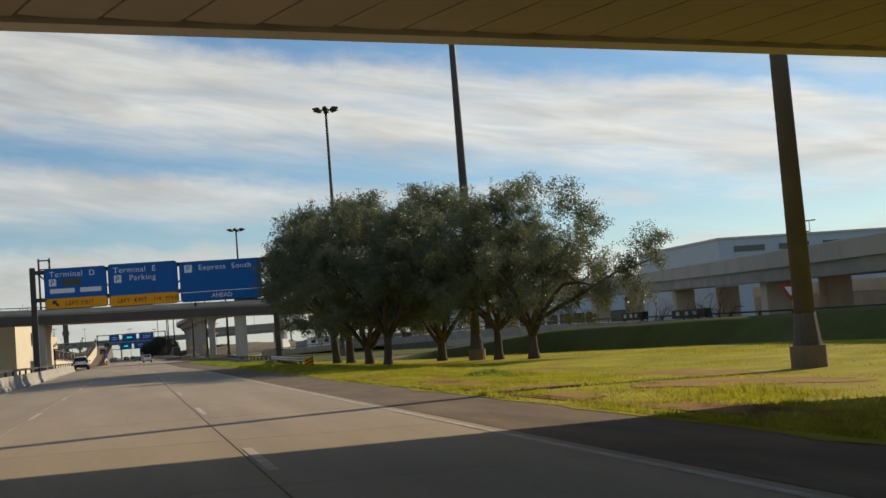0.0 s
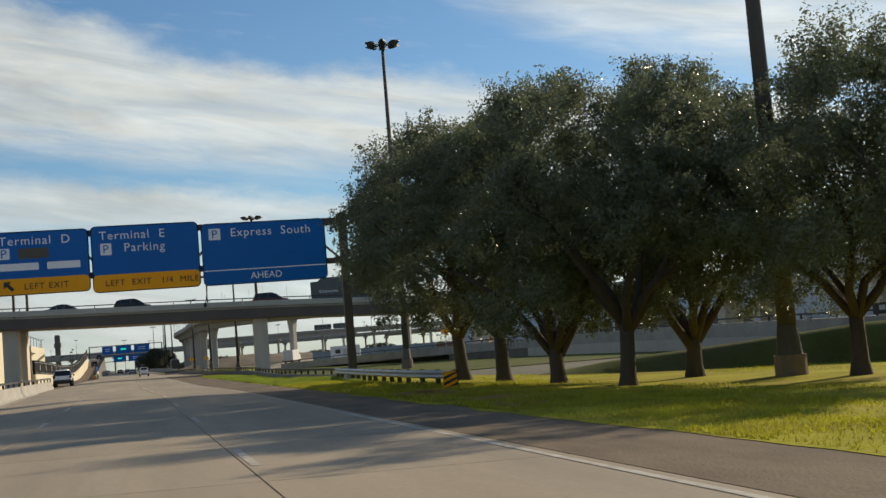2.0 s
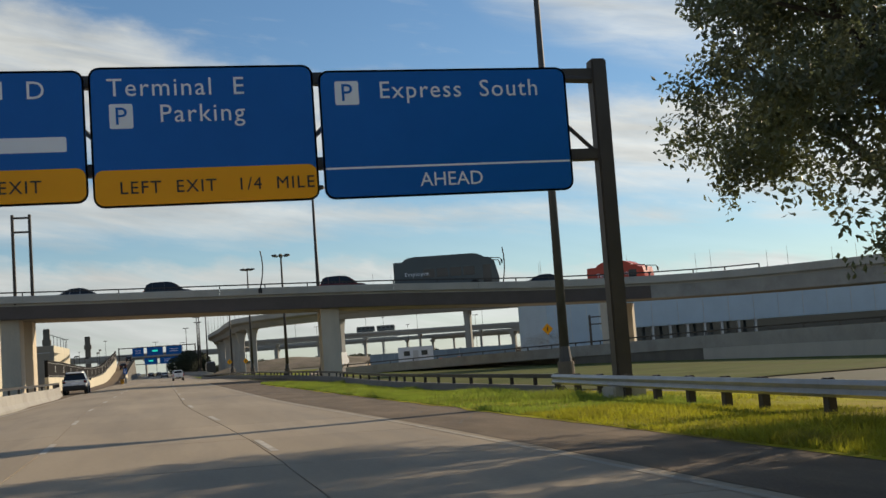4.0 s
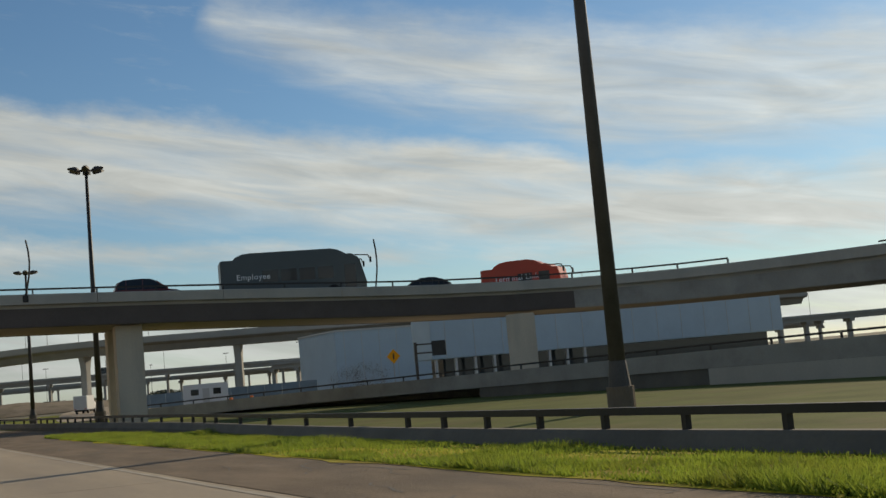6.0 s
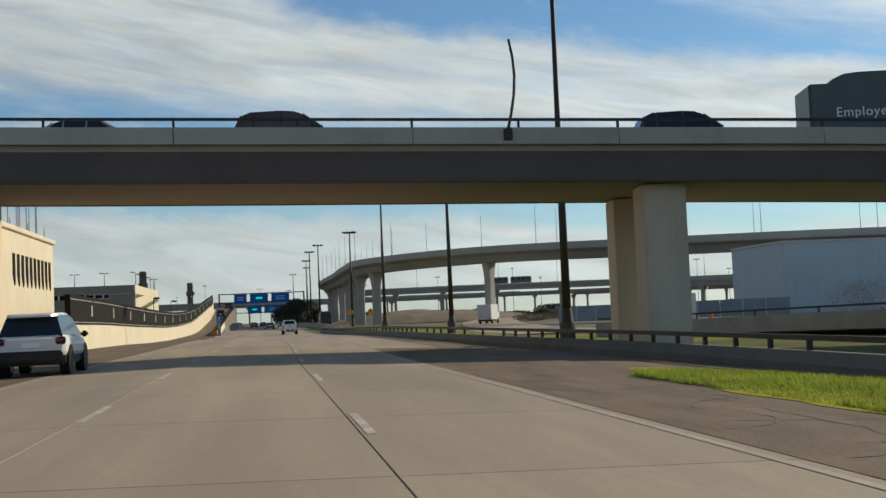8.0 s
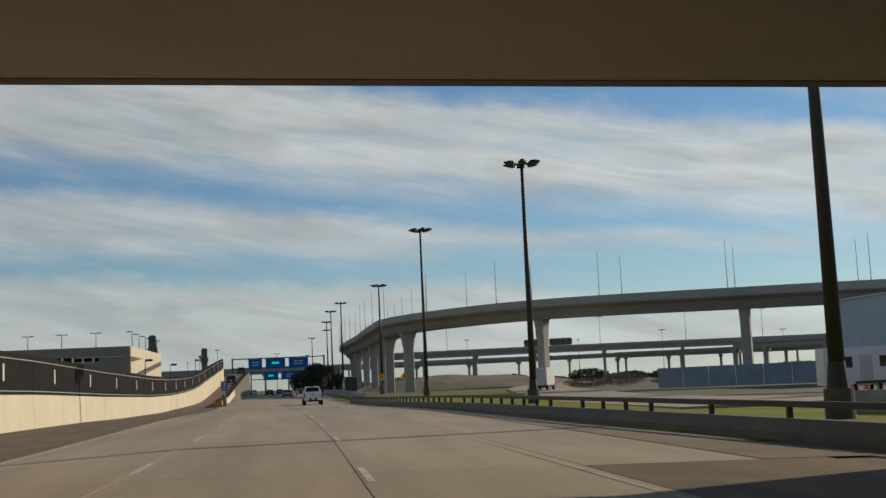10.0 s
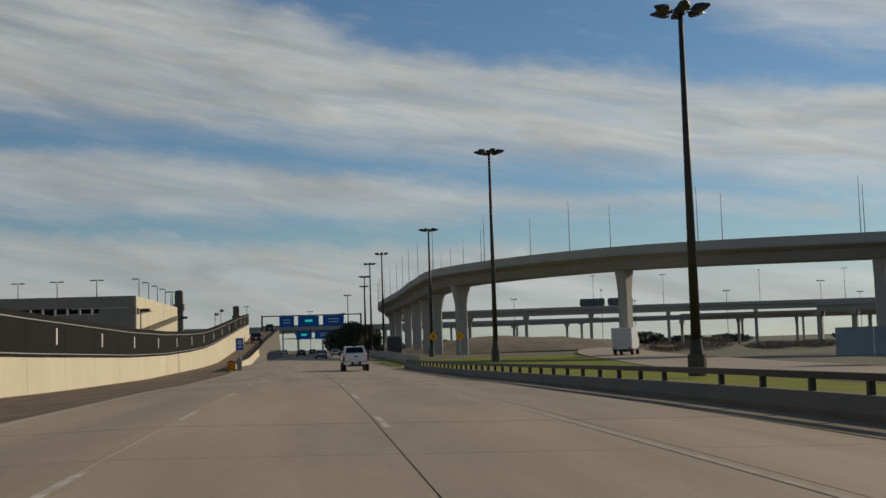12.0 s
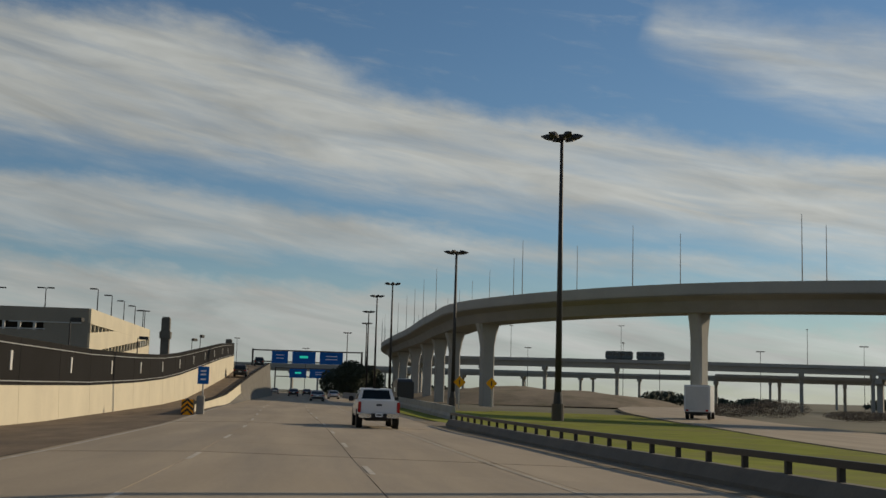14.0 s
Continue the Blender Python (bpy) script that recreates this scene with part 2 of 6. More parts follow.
M = dict(
    road=material("road concrete", (0.345, 0.275, 0.19), 0.85, spread=0.2, scale=0.5, fine=14, stain=(0.21, 0.18, 0.145), stain_amount=0.55, per_piece=0.05, stretch=(1.2, 0.12, 1)),
    joint=material("joint filler", (0.11, 0.1, 0.085), 0.9, spread=0.2, scale=2),
    asphalt=material("weathered asphalt", (0.188, 0.142, 0.098), 0.95, spread=0.34, scale=1.1, fine=22, bump=0.8, stain=(0.105, 0.088, 0.07), stain_amount=0.6, stretch=(1, 0.3, 1), spec=0.2),
    paint=material("worn white road paint", (0.5, 0.455, 0.385), 0.8, spread=0.3, scale=2.5, stain=(0.35, 0.295, 0.22), stain_amount=1.0),
    soil=material("land", (0.115, 0.1, 0.062), 0.95, spread=0.25, scale=0.08, fine=6, stain=(0.075, 0.09, 0.033), stain_amount=0.9),
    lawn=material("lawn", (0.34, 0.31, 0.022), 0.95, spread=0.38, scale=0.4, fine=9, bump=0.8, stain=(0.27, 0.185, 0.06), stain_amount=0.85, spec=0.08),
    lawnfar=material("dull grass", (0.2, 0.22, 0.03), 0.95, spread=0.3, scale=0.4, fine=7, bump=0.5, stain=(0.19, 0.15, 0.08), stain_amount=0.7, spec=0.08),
    # Darker copy of the lawn, with shade mixed into its base colour.
    lawnshade=material("grass toned down for shade", (0.105, 0.12, 0.032), 0.95, spread=0.3, scale=0.4, fine=8, bump=0.5, stain=(0.15, 0.12, 0.06), stain_amount=0.7, spec=0.08),
    dirt=material("bare dirt", (0.31, 0.185, 0.062), 0.95, spread=0.25, scale=0.8, fine=12, bump=0.4, spec=0.1),
    oldpaint=material("faded white road paint", (0.39, 0.34, 0.265), 0.8, spread=0.25, scale=1.5, stain=(0.34, 0.285, 0.21), stain_amount=1.0),
    mound=material("pale dry earth", (0.25, 0.205, 0.15), 0.95, spread=0.25, scale=0.25, fine=5, bump=0.4, stain=(0.13, 0.12, 0.07), stain_amount=0.7, spec=0.1),
    bladelush=material("lush grass blades", (0.26, 0.33, 0.045), 0.8, spread=0.45, scale=0.9, fine=14, bump=0, stain=(0.30, 0.28, 0.06), stain_amount=0.6),
    blade=material("grass blades", (0.37, 0.36, 0.03), 0.8, spread=0.45, scale=0.9, fine=14, bump=0, stain=(0.30, 0.26, 0.07), stain_amount=0.7),
    concrete=material("bridge concrete", (0.47, 0.435, 0.37), 0.85, spread=0.12, scale=0.35, fine=9, stain=(0.27, 0.25, 0.22), stain_amount=0.4, stretch=(1, 1, 0.35)),
    girder=material("stained, shade-toned girder concrete", (0.125, 0.1, 0.085), 0.85, spread=0.18, scale=0.3, fine=8, stain=(0.08, 0.065, 0.055), stain_amount=0.5),
    soffit=material("soffit concrete", (0.32, 0.275, 0.21), 0.85, spread=0.1, scale=0.3, fine=6, per_piece=0.04, stain=(0.28, 0.25, 0.2), stain_amount=0.4),
    column=material("column concrete", (0.62, 0.53, 0.40), 0.85, spread=0.1, scale=0.5, fine=10, stain=(0.3, 0.27, 0.22), stain_amount=0.35, stretch=(1, 1, 0.3)),
    flyover=material("flyover concrete", (0.36, 0.35, 0.32), 0.85, spread=0.1, scale=0.2, fine=5, stain=(0.25, 0.24, 0.22), stain_amount=0.35),
    flyweb=material("weathered girder concrete", (0.25, 0.245, 0.235), 0.85, spread=0.12, scale=0.2, fine=5, stain=(0.17, 0.165, 0.155), stain_amount=0.4),
    darkbarrier=material("dark barrier concrete", (0.15, 0.135, 0.11), 0.9, spread=0.2, scale=0.6, fine=12, stain=(0.1, 0.09, 0.075), stain_amount=0.5),
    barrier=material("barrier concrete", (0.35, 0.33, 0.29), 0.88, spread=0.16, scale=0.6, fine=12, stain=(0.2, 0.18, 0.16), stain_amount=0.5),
    cream=material("cream painted concrete", (0.62, 0.55, 0.40), 0.8, spread=0.08, scale=0.4, fine=9, stain=(0.48, 0.42, 0.31), stain_amount=0.35),
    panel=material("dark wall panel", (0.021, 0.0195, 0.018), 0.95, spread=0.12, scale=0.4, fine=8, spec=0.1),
    whitetrim=material("white trim", (0.6, 0.58, 0.54), 0.7, spread=0.1, scale=2),
    steel=material("galvanised steel", (0.42, 0.42, 0.41), 0.5, 0.6, spread=0.15, scale=2, fine=15, bump=0.05),
    darksteel=material("dark painted steel", (0.035, 0.032, 0.03), 0.55, 0.2, spread=0.2, scale=1.5, fine=12, bump=0.05),
    footing=material("brown concrete footing", (0.2, 0.155, 0.11), 0.9, spread=0.2, scale=1.5, fine=14),
    rust=material("weathering steel pole", (0.1, 0.09, 0.08), 0.65, 0.2, spread=0.25, scale=1.0, fine=12, bump=0.1),
    gantry=material("brown gantry steel", (0.075, 0.062, 0.05), 0.6, 0.2, spread=0.15, scale=1.5, bump=0.05),
    wood=material("guard rail post", (0.06, 0.05, 0.042), 0.85, spread=0.3, scale=3),
    signblue=material("blue sign sheeting", (0.006, 0.135, 0.46), 0.4, spread=0.05, scale=0.7, fine=3, bump=0, spec=0.2),
    signyellow=material("amber sign sheeting", (1.0, 0.42, 0.012), 0.4, spread=0.05, scale=0.7, fine=3, bump=0, spec=0.2),
    signwhite=material("white sign sheeting", (0.9, 0.9, 0.9), 0.45, spread=0.04, scale=0.7, fine=3, bump=0, spec=0.2),
    signblack=material("black sign lettering", (0.02, 0.018, 0.015), 0.5, spread=0.05, bump=0),
    signred=material("red sign sheeting", (0.55, 0.03, 0.03), 0.45, spread=0.05, bump=0),
    patch=material("blanked out panel", (0.09, 0.085, 0.06), 0.6, spread=0.1, bump=0),
    bark=material("live oak bark", (0.075, 0.06, 0.045), 0.95, spread=0.3, scale=3, fine=25, bump=0.8, stretch=(1, 1, 0.3)),
    leaf=material("live oak leaves", (0.145, 0.17, 0.09), 0.32, spread=0.4, scale=0.9, fine=7, bump=0, stain=(0.13, 0.125, 0.07), stain_amount=0.6, spec=0.85),
    farleaf=material("far foliage", (0.05, 0.06, 0.032), 0.8, spread=0.35, scale=0.3, fine=2, bump=0),
    scrub=material("brown scrub", (0.085, 0.065, 0.045), 0.9, spread=0.4, scale=0.5, fine=3, bump=0),
    screen=material("muted blue fence screen", (0.2, 0.26, 0.31), 0.8, spread=0.2, scale=0.5, fine=6, bump=0.1),
    carwhite=material("white car paint", (0.72, 0.72, 0.72), 0.28, spread=0.03, bump=0),
    cardark=material("dark car paint", (0.02, 0.021, 0.023), 0.3, spread=0.05, bump=0),
    carred=material("maroon car paint", (0.10, 0.02, 0.016), 0.3, spread=0.05, bump=0),
    carsilver=material("silver car paint", (0.3, 0.31, 0.32), 0.3, 0.4, spread=0.05, bump=0),
    busgrey=material("slate bus paint", (0.075, 0.095, 0.1), 0.4, spread=0.05, bump=0),
    busred=material("red bus paint", (0.5, 0.06, 0.03), 0.4, spread=0.05, bump=0),
    black=material("black plastic", (0.014, 0.014, 0.014), 0.6, spread=0.15, bump=0),
    tyre=material("tyre rubber", (0.016, 0.016, 0.016), 0.85, spread=0.2, bump=0.1),
    chrome=material("chrome", (0.75, 0.75, 0.75), 0.18, 1.0, spread=0.05, bump=0),
    rim=material("alloy rim", (0.4, 0.4, 0.42), 0.3, 0.9, spread=0.05, bump=0),
    redlens=material("red lamp lens", (0.42, 0.012, 0.012), 0.2, spread=0.1, bump=0),
    glass=glass("dark glass"),
    winglass=glass("window glass", (0.05, 0.06, 0.065)),
    bluewall=material("pale blue cladding", (0.46, 0.55, 0.61), 0.6, spread=0.06, scale=0.3, fine=2, bump=0.03),
    whitewall=material("white wall", (0.55, 0.54, 0.52), 0.8, spread=0.08, scale=0.3, fine=3),
    garage=material("garage front concrete, darkened for shade", (0.32, 0.27, 0.205), 0.85, spread=0.1, scale=0.25, fine=4),
    ledgreen=lamp_material("green message lamp", (0.02, 0.7, 0.5), 0.7),
    orange=material("orange construction plastic", (0.8, 0.2, 0.02), 0.5, spread=0.1, bump=0),
)

translucent(M["leaf"], 0.45)
translucent(M["blade"], 0.5)
translucent(M["bladelush"], 0.5)


# ---- builders ----
def part(name, bm, mat, parent=None, label="", smooth=False):
    """Link a bmesh as one mesh object under a thing."""
    me = bpy.data.meshes.new(name)
    bm.to_mesh(me)
    bm.free()
    me.materials.append(M[mat] if isinstance(mat, str) else mat)
    if smooth:
        for p in me.polygons:
            p.use_smooth = True
    ob = new(name, me)
    ob.parent = parent
    if label:
        ob["label"] = label
    return ob


def thing(name, label, category, at=(0, 0, 0), rz=0, group="", kind=""):
    ob = new(name)
    ob.empty_display_size = 0.2
    ob.matrix_world = pose(*at, 0, 0, rz)
    return tagged(ob, label, category, group, kind)


def box(bm, c, s, rz=0.0, bevel=0.0, m=None):
    """A box with centre c and size s."""
    mat = Matrix.Translation(c) @ Matrix.Rotation(radians(rz), 4, "Z") @ Matrix.Diagonal((*s, 1))
    if m is not None:
        mat = m @ mat
    vs = bmesh.ops.create_cube(bm, size=1, matrix=mat)["verts"]
    if bevel:
        es = list({e for v in vs for e in v.link_edges})
        bmesh.ops.bevel(bm, geom=es, offset=bevel, segments=2, affect="EDGES")
    return bm


def rod(bm, a, b, ra, rb=None, n=10):
    """A tapered round bar from a to b."""
    a, b = Vector(a), Vector(b)
    d = b - a
    mat = Matrix.Translation((a + b) / 2) @ d.to_track_quat("Z", "Y").to_matrix().to_4x4()
    bmesh.ops.create_cone(bm, cap_ends=True, segments=n, radius1=ra, radius2=ra if rb is None else rb, depth=d.length, matrix=mat)
    return bm


def tube(bm, pts, radii, n=7):
    """A bent, tapered round bar through the points, in one piece."""
    pts = [Vector(q) for q in pts]
    rings = []
    for i, q in enumerate(pts):
        d = (pts[min(i + 1, len(pts) - 1)] - pts[max(i - 1, 0)]).normalized()
        u = d.orthogonal().normalized() if not rings else (last - d * last.dot(d)).normalized()
        last, w = u, d.cross(u)
        rings.append([bm.verts.new(q + (u * math.cos(a) + w * math.sin(a)) * radii[i]) for a in (2 * math.pi * k / n for k in range(n))])
    for a, c in zip(rings, rings[1:]):
        for j in range(n):
            bm.faces.new((a[j], a[(j + 1) % n], c[(j + 1) % n], c[j]))
    bm.faces.new(rings[0][::-1])
    bm.faces.new(rings[-1])
    return bm


def sweep(bm, pts, prof, closed=True, profs=None):
    """Draw a profile (right, up) along points; profs may give each point its own profile."""
    pts = [Vector(p) for p in pts]
    rings = []
    for i, p in enumerate(pts):
        t = pts[min(i + 1, len(pts) - 1)] - pts[max(i - 1, 0)]
        t.z = 0
        t.normalize()
        r = Vector((t.y, -t.x, 0))
        rings.append([bm.verts.new(p + r * u + Vector((0, 0, v))) for u, v in (profs[i] if profs else prof)])
    n = len(rings[0])
    for a, b in zip(rings, rings[1:]):
        for j in range(n if closed else n - 1):
            k = (j + 1) % n
            bm.faces.new((a[j], a[k], b[k], b[j]))
    if closed:
        bm.faces.new(rings[0][::-1])
        bm.faces.new(rings[-1])
    bmesh.ops.recalc_face_normals(bm, faces=bm.faces)
    return bm


def B():
    return bmesh.new()


def smooth_path(knots, step):
    """A smooth line through knots of any dimension, sampled about every step metres (Catmull-Rom)."""
    k = [Vector(p) for p in knots]
    k = [2 * k[0] - k[1]] + k + [2 * k[-1] - k[-2]]
    out = []
    for i in range(1, len(k) - 2):
        p0, p1, p2, p3 = k[i - 1], k[i], k[i + 1], k[i + 2]
        n = max(1, int((p2 - p1).length / step))
        for j in range(n):
            t = j / n
            out.append(0.5 * (2 * p1 + (p2 - p0) * t + (2 * p0 - 5 * p1 + 4 * p2 - p3) * t * t + (3 * p1 - p0 - 3 * p2 + p3) * t ** 3))
    out.append(k[-2])
    return out


def lettering(name, body, size, mat, parent, at, m=None, spacing=1.0, align="LEFT", depth=0.01):
    """Raised letters in the built-in font, standing upright and facing -y (or placed by m)."""
    cu = bpy.data.curves.new(name, "FONT")
    cu.body, cu.size, cu.extrude, cu.align_x, cu.space_character = body, size, depth, align, spacing
    cu.resolution_u = 3
    tmp = new(name + " curve", cu)
    dg = bpy.context.evaluated_depsgraph_get()
    me = bpy.data.meshes.new_from_object(tmp.evaluated_get(dg))
    bpy.data.objects.remove(tmp)
    me.transform((m or Matrix.Identity(4)) @ pose(*at, 90, 0, 0))
    # one object for each character
    bm = bmesh.new()
    bm.from_mesh(me)
    bpy.data.meshes.remove(me)
    left, groups = set(bm.verts), []
    while left:
        stack, isle = [left.pop()], []
        while stack:
            v = stack.pop()
            isle.append(v)
            for e in v.link_edges:
                o = e.other_vert(v)
                if o in left:
                    left.remove(o)
                    stack.append(o)
        groups.append(isle)
    spans = sorted(((min(v.co.x for v in g), max(v.co.x for v in g), g) for g in groups), key=lambda t: t[0])
    letters = []
    for a, c, g in spans:
        if letters and a < letters[-1][1] - 0.4 * min(c - a, 0.06):
            letters[-1][1] = max(letters[-1][1], c)
            letters[-1][2] += g
        else:
            letters.append([a, c, list(g)])
    for a, c, g in letters:
        idx = {v: n for n, v in enumerate(g)}
        faces = {f for v in g for f in v.link_faces}
        lm = bpy.data.meshes.new("letter")
        lm.from_pydata([tuple(v.co) for v in g], [], [[idx[v] for v in f.verts] for f in faces])
        lm.materials.append(M[mat])
        o = new("letter", lm)
        o.parent = parent
    bm.free()


# ---- the road's line: x of the dashed line between the two right lanes ----
_ky = np.array([-80, 0, 50, 100, 150, 200, 250, 300, 350, 400, 460, 520, 572, 640], float)
_kx = np.array([2.8, 2.1, 1.5, 0.95, 0.6, 0.3, -0.1, -0.7, -1.6, -2.8, -5.0, -7.6, -10.0, -13.4])
_poly = np.polyfit(_ky / 300, _kx, 4)


def drift(y):
    """The lane line's sideways drift from the even curve."""
    k = [-80, 82, 116, 166, 204, 280, 330]
    v = [0.8, 0.8, 0.08, 0.08, 0.45, 0.45, 0.0]
    if y >= k[-1]:
        return 0.0
    i = max(j for j in range(len(k) - 1) if y >= k[j] or j == 0)
    t = max(0.0, min(1.0, (y - k[i]) / (k[i + 1] - k[i])))
    return v[i] + (v[i + 1] - v[i]) * t * t * (3 - 2 * t)


def line(y):
    far = float(np.interp(y, [335, 370, 400, 460, 640], [0, 0.25, 0.7, 1.9, 3.0]))
    return float(np.polyval(_poly, min(y, 640) / 300)) + drift(y) + far + (min(0, -(y - 640) * 0.06) if y > 640 else 0)


def dip(y):
    """The road's long sag."""
    return float(np.interp(y, [225, 245, 260, 290, 320, 400, 520], [0, -0.1, -0.27, -0.42, -0.38, -0.2, 0.0]))


def fall(u):
    """Height of the ground across the road; u is metres to the right of the dashed line."""
    if u < -14:
        return -0.14
    if u < -3.5:
        return 0.07 + 0.02 * (u + 3.5)
    if u < 8:
        return -0.02 * u
    if u < 16:
        return -0.16 - 0.05 * (u - 8)
    return -0.56 - 0.006 * min(u - 16, 60)


def ramp_z(y):
    """Height of the climbing exit ramp."""
    return float(np.interp(y, [290, 308, 333, 350, 370, 400, 430, 460, 480, 520, 560], [-0.55, -0.46, -0.3, 0.0, 0.95, 2.55, 4.0, 5.3, 5.9, 6.4, 6.5]))


def ramp_x(y):
    """Line of the barrier along the climbing ramp."""
    return line(y) - 7.9 + float(np.interp(y, [340, 400, 460, 520], [0, 0.5, 1.1, 1.1]))


# ---- ground and road ----
def strip(bm, ys, us, lift=0.0):
    """A sheet that follows the road between the offsets us."""
    rows = [[bm.verts.new((line(y) + u, y, fall(u) + dip(y) + lift)) for u in us] for y in ys]
    for a, b in zip(rows, rows[1:]):
        for j in range(len(us) - 1):
            bm.faces.new((a[j], a[j + 1], b[j + 1], b[j]))
    return bm


ys_ground = [-3500, -800, -200] + list(range(-80, 660, 10)) + [800, 1200, 2000, 4500]
us_ground = [-4500, -900, -300, -100, -40, -14, -7.4, 0, 8, 16, 30, 76, 150, 400, 1200, 4500]
tagged(part("ground", strip(B(), ys_ground, us_ground, -0.06), "soil"), "flat dry land with patchy winter grass", "ground", kind="structure")

SLAB = 6.0
ys_road = [-80 + SLAB * i for i in range(125)]
tagged(part("road", strip(B(), ys_road, [-7.4, -3.55, 0, 3.5], -0.012), "joint"), "dark joint filler bed under pale concrete road slabs", "road", kind="structure")
road = bpy.data.objects["road"]


tagged(part("road_shoulder", strip(B(), [y for y in ys_road if y <= 184], [3.5, 4.6, 7.4], 0.004), "asphalt"), "cracked grey asphalt shoulder beside the concrete road", "road", kind="structure")
tagged(part("road_left", strip(B(), [y for y in ys_road if 130 <= y <= 340], [-14.2, -11, -7.4], 0.006), "asphalt"), "dark asphalt exit lane along the cream wall", "road", kind="structure")
tagged(part("road_far", strip(B(), [y for y in ys_road if 340 <= y], [-7.4, -3.55, 0, 3.5, 6.6, 10.6], 0.0), "road"), "pale concrete road running into the distance", "road", kind="structure")
tagged(part("road_edge", strip(B(), [y for y in ys_road if 184 <= y <= 345], [3.5, 5, 7.4], -0.012), "joint"), "joint bed under the outer concrete lane", "road", kind="structure")
tagged(part("road_verge", strip(B(), [y for y in ys_road if 184 <= y <= 310], [6.4, 7.2, 8.3], 0.01), "mound"), "strip of brown dirt against the barrier", "verge", kind="structure")
tagged(part("road_gore", strip(B(), [y for y in ys_road if 150 <= y <= 208], [6.7, 8, 10.5, 12.5], -0.03), "asphalt"), "paved gore between road and barrier", "road", kind="structure")
bm = B()
LAWN_BACK = ([63, 65, 70, 76, 81, 86, 96, 108, 140, 164], [36, 29.5, 27.3, 23.1, 19.7, 18.4, 17.8, 12.6, 11.6, 8.4])    # where the mown lawn ends
ys_l = [-80 + 0.8 * i for i in range(306)]
rows = []
for y in ys_l:
    edge = 6.35 + 0.35 * noise.noise(Vector((0, y * 0.35, 3))) + 0.12 * noise.noise(Vector((0, y * 1.7, 8))) + max(0, y - 150) * 0.085
    wide = float(np.interp(y, *LAWN_BACK))
    us = [edge, max(8.0, edge + 0.2)] + [min(u, wide - 0.1 * (4 - k)) for k, u in enumerate((11, 16, 24, 36))]
    us = [u - drift(y) for u in us]
    rows.append([bm.verts.new((line(y) + u, y, fall(u) + dip(y) + (0.012 if k == 0 else 0.02) - 0.09 * max(0.0, min(1.0, (y - 156) / 8)))) for k, u in enumerate(us)])
for a, c in zip(rows, rows[1:]):
    for j in range(5):
        bm.faces.new((a[j], a[j + 1], c[j + 1], c[j]))
tagged(part("lawn_back", strip(B(), [110 + 6 * i for i in range(15)], [11.8, 16, 24, 40], -0.012), "lawnshade"), "green grass behind the barrier, shade in its colour", "lawn", kind="structure")
lawn = tagged(part("lawn", bm, "lawn"), "bright sunlit lawn with bare brown patches", "lawn", kind="structure")
rng = random.Random(4)
BARE = [(13.8, 22.6, 2.6, 2.4), (18.4, 29.8, 3.6, 3.6), (9.6, 24.2, 1.5, 0.7), (22.5, 23.0, 4.0, 2.2), (16.0, 41.0, 2.4, 1.6)]
for k in range(18):
    y = rng.uniform(10, 72)
    BARE.append((line(y) + rng.uniform(6.6, 8.6) - drift(y), y, rng.uniform(0.3, 0.9), rng.uniform(1.2, 3.6)))


def bareness(x, y):
    """How far a place lies inside one of the bare patches, 1 at its middle."""
    n = 0.5 * noise.noise(Vector((x * 0.9, y * 0.9, 3))) + 0.4 * noise.noise(Vector((x * 3.1, y * 3.1, 7)))
    return max(1 + n - math.hypot((x - px) / rx, (y - py) / ry) for px, py, rx, ry in BARE)


for px, py, rx, ry in BARE:
    bm = B()
    rim = []
    for i in range(40):
        a = 2 * math.pi * i / 40
        r = 1 + 0.35 * noise.noise(Vector((px + 1.6 * math.cos(a), py + 1.6 * math.sin(a), 0))) + 0.16 * rng.uniform(-1, 1)
        yy = py + ry * r * math.sin(a)
        uu = max(px + rx * r * math.cos(a) - line(yy), 6.95 + 0.25 * rng.random() - drift(yy))
        rim.append((line(yy) + uu, yy))
    rings = [[bm.verts.new((px + (x - px) * k, py + (y - py) * k, fall(px + (x - px) * k - line(py + (y - py) * k)) + 0.03)) for x, y in rim] for k in (1.0, 0.66, 0.33)]
    for outer, inner in zip(rings, rings[1:]):
        for i in range(40):
            bm.faces.new((outer[i], outer[(i + 1) % 40], inner[(i + 1) % 40], inner[i]))
    bm.faces.new(rings[-1])
    part("dirt_patch", bm, "dirt", lawn, "bare brown dirt patch")
shoulder = bpy.data.objects["road_shoulder"]
for k in range(84):
    bm = B()
    y, u = (rng.uniform(6, 100) if k < 20 else rng.uniform(98, 168)), rng.uniform(3.7, 5.9)
    a = rng.choice((0.1, 1.5, 1.4, 0.0)) + rng.uniform(-0.3, 0.3)
    last = None
    for i in range(rng.randint(6, 16)):
        w = rng.uniform(0.006, 0.026) * min(1.0, 0.3 + y / 90)
        du, dy = math.cos(a), math.sin(a)
        pair = [bm.verts.new((line(y) + u + s * w * dy, y - s * w * du, fall(u) + 0.009)) for s in (-1, 1)]
        if last:
            bm.faces.new((last[0], last[1], pair[1], pair[0]))
        last = pair
        a += rng.uniform(-0.45, 0.45)
        u, y = min(6.0, max(3.6, u + du * 0.3)), y + dy * 0.3
    part("crack", bm, "joint", shoulder)
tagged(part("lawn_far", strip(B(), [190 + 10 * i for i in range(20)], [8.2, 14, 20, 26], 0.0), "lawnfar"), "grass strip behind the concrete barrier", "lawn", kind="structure")


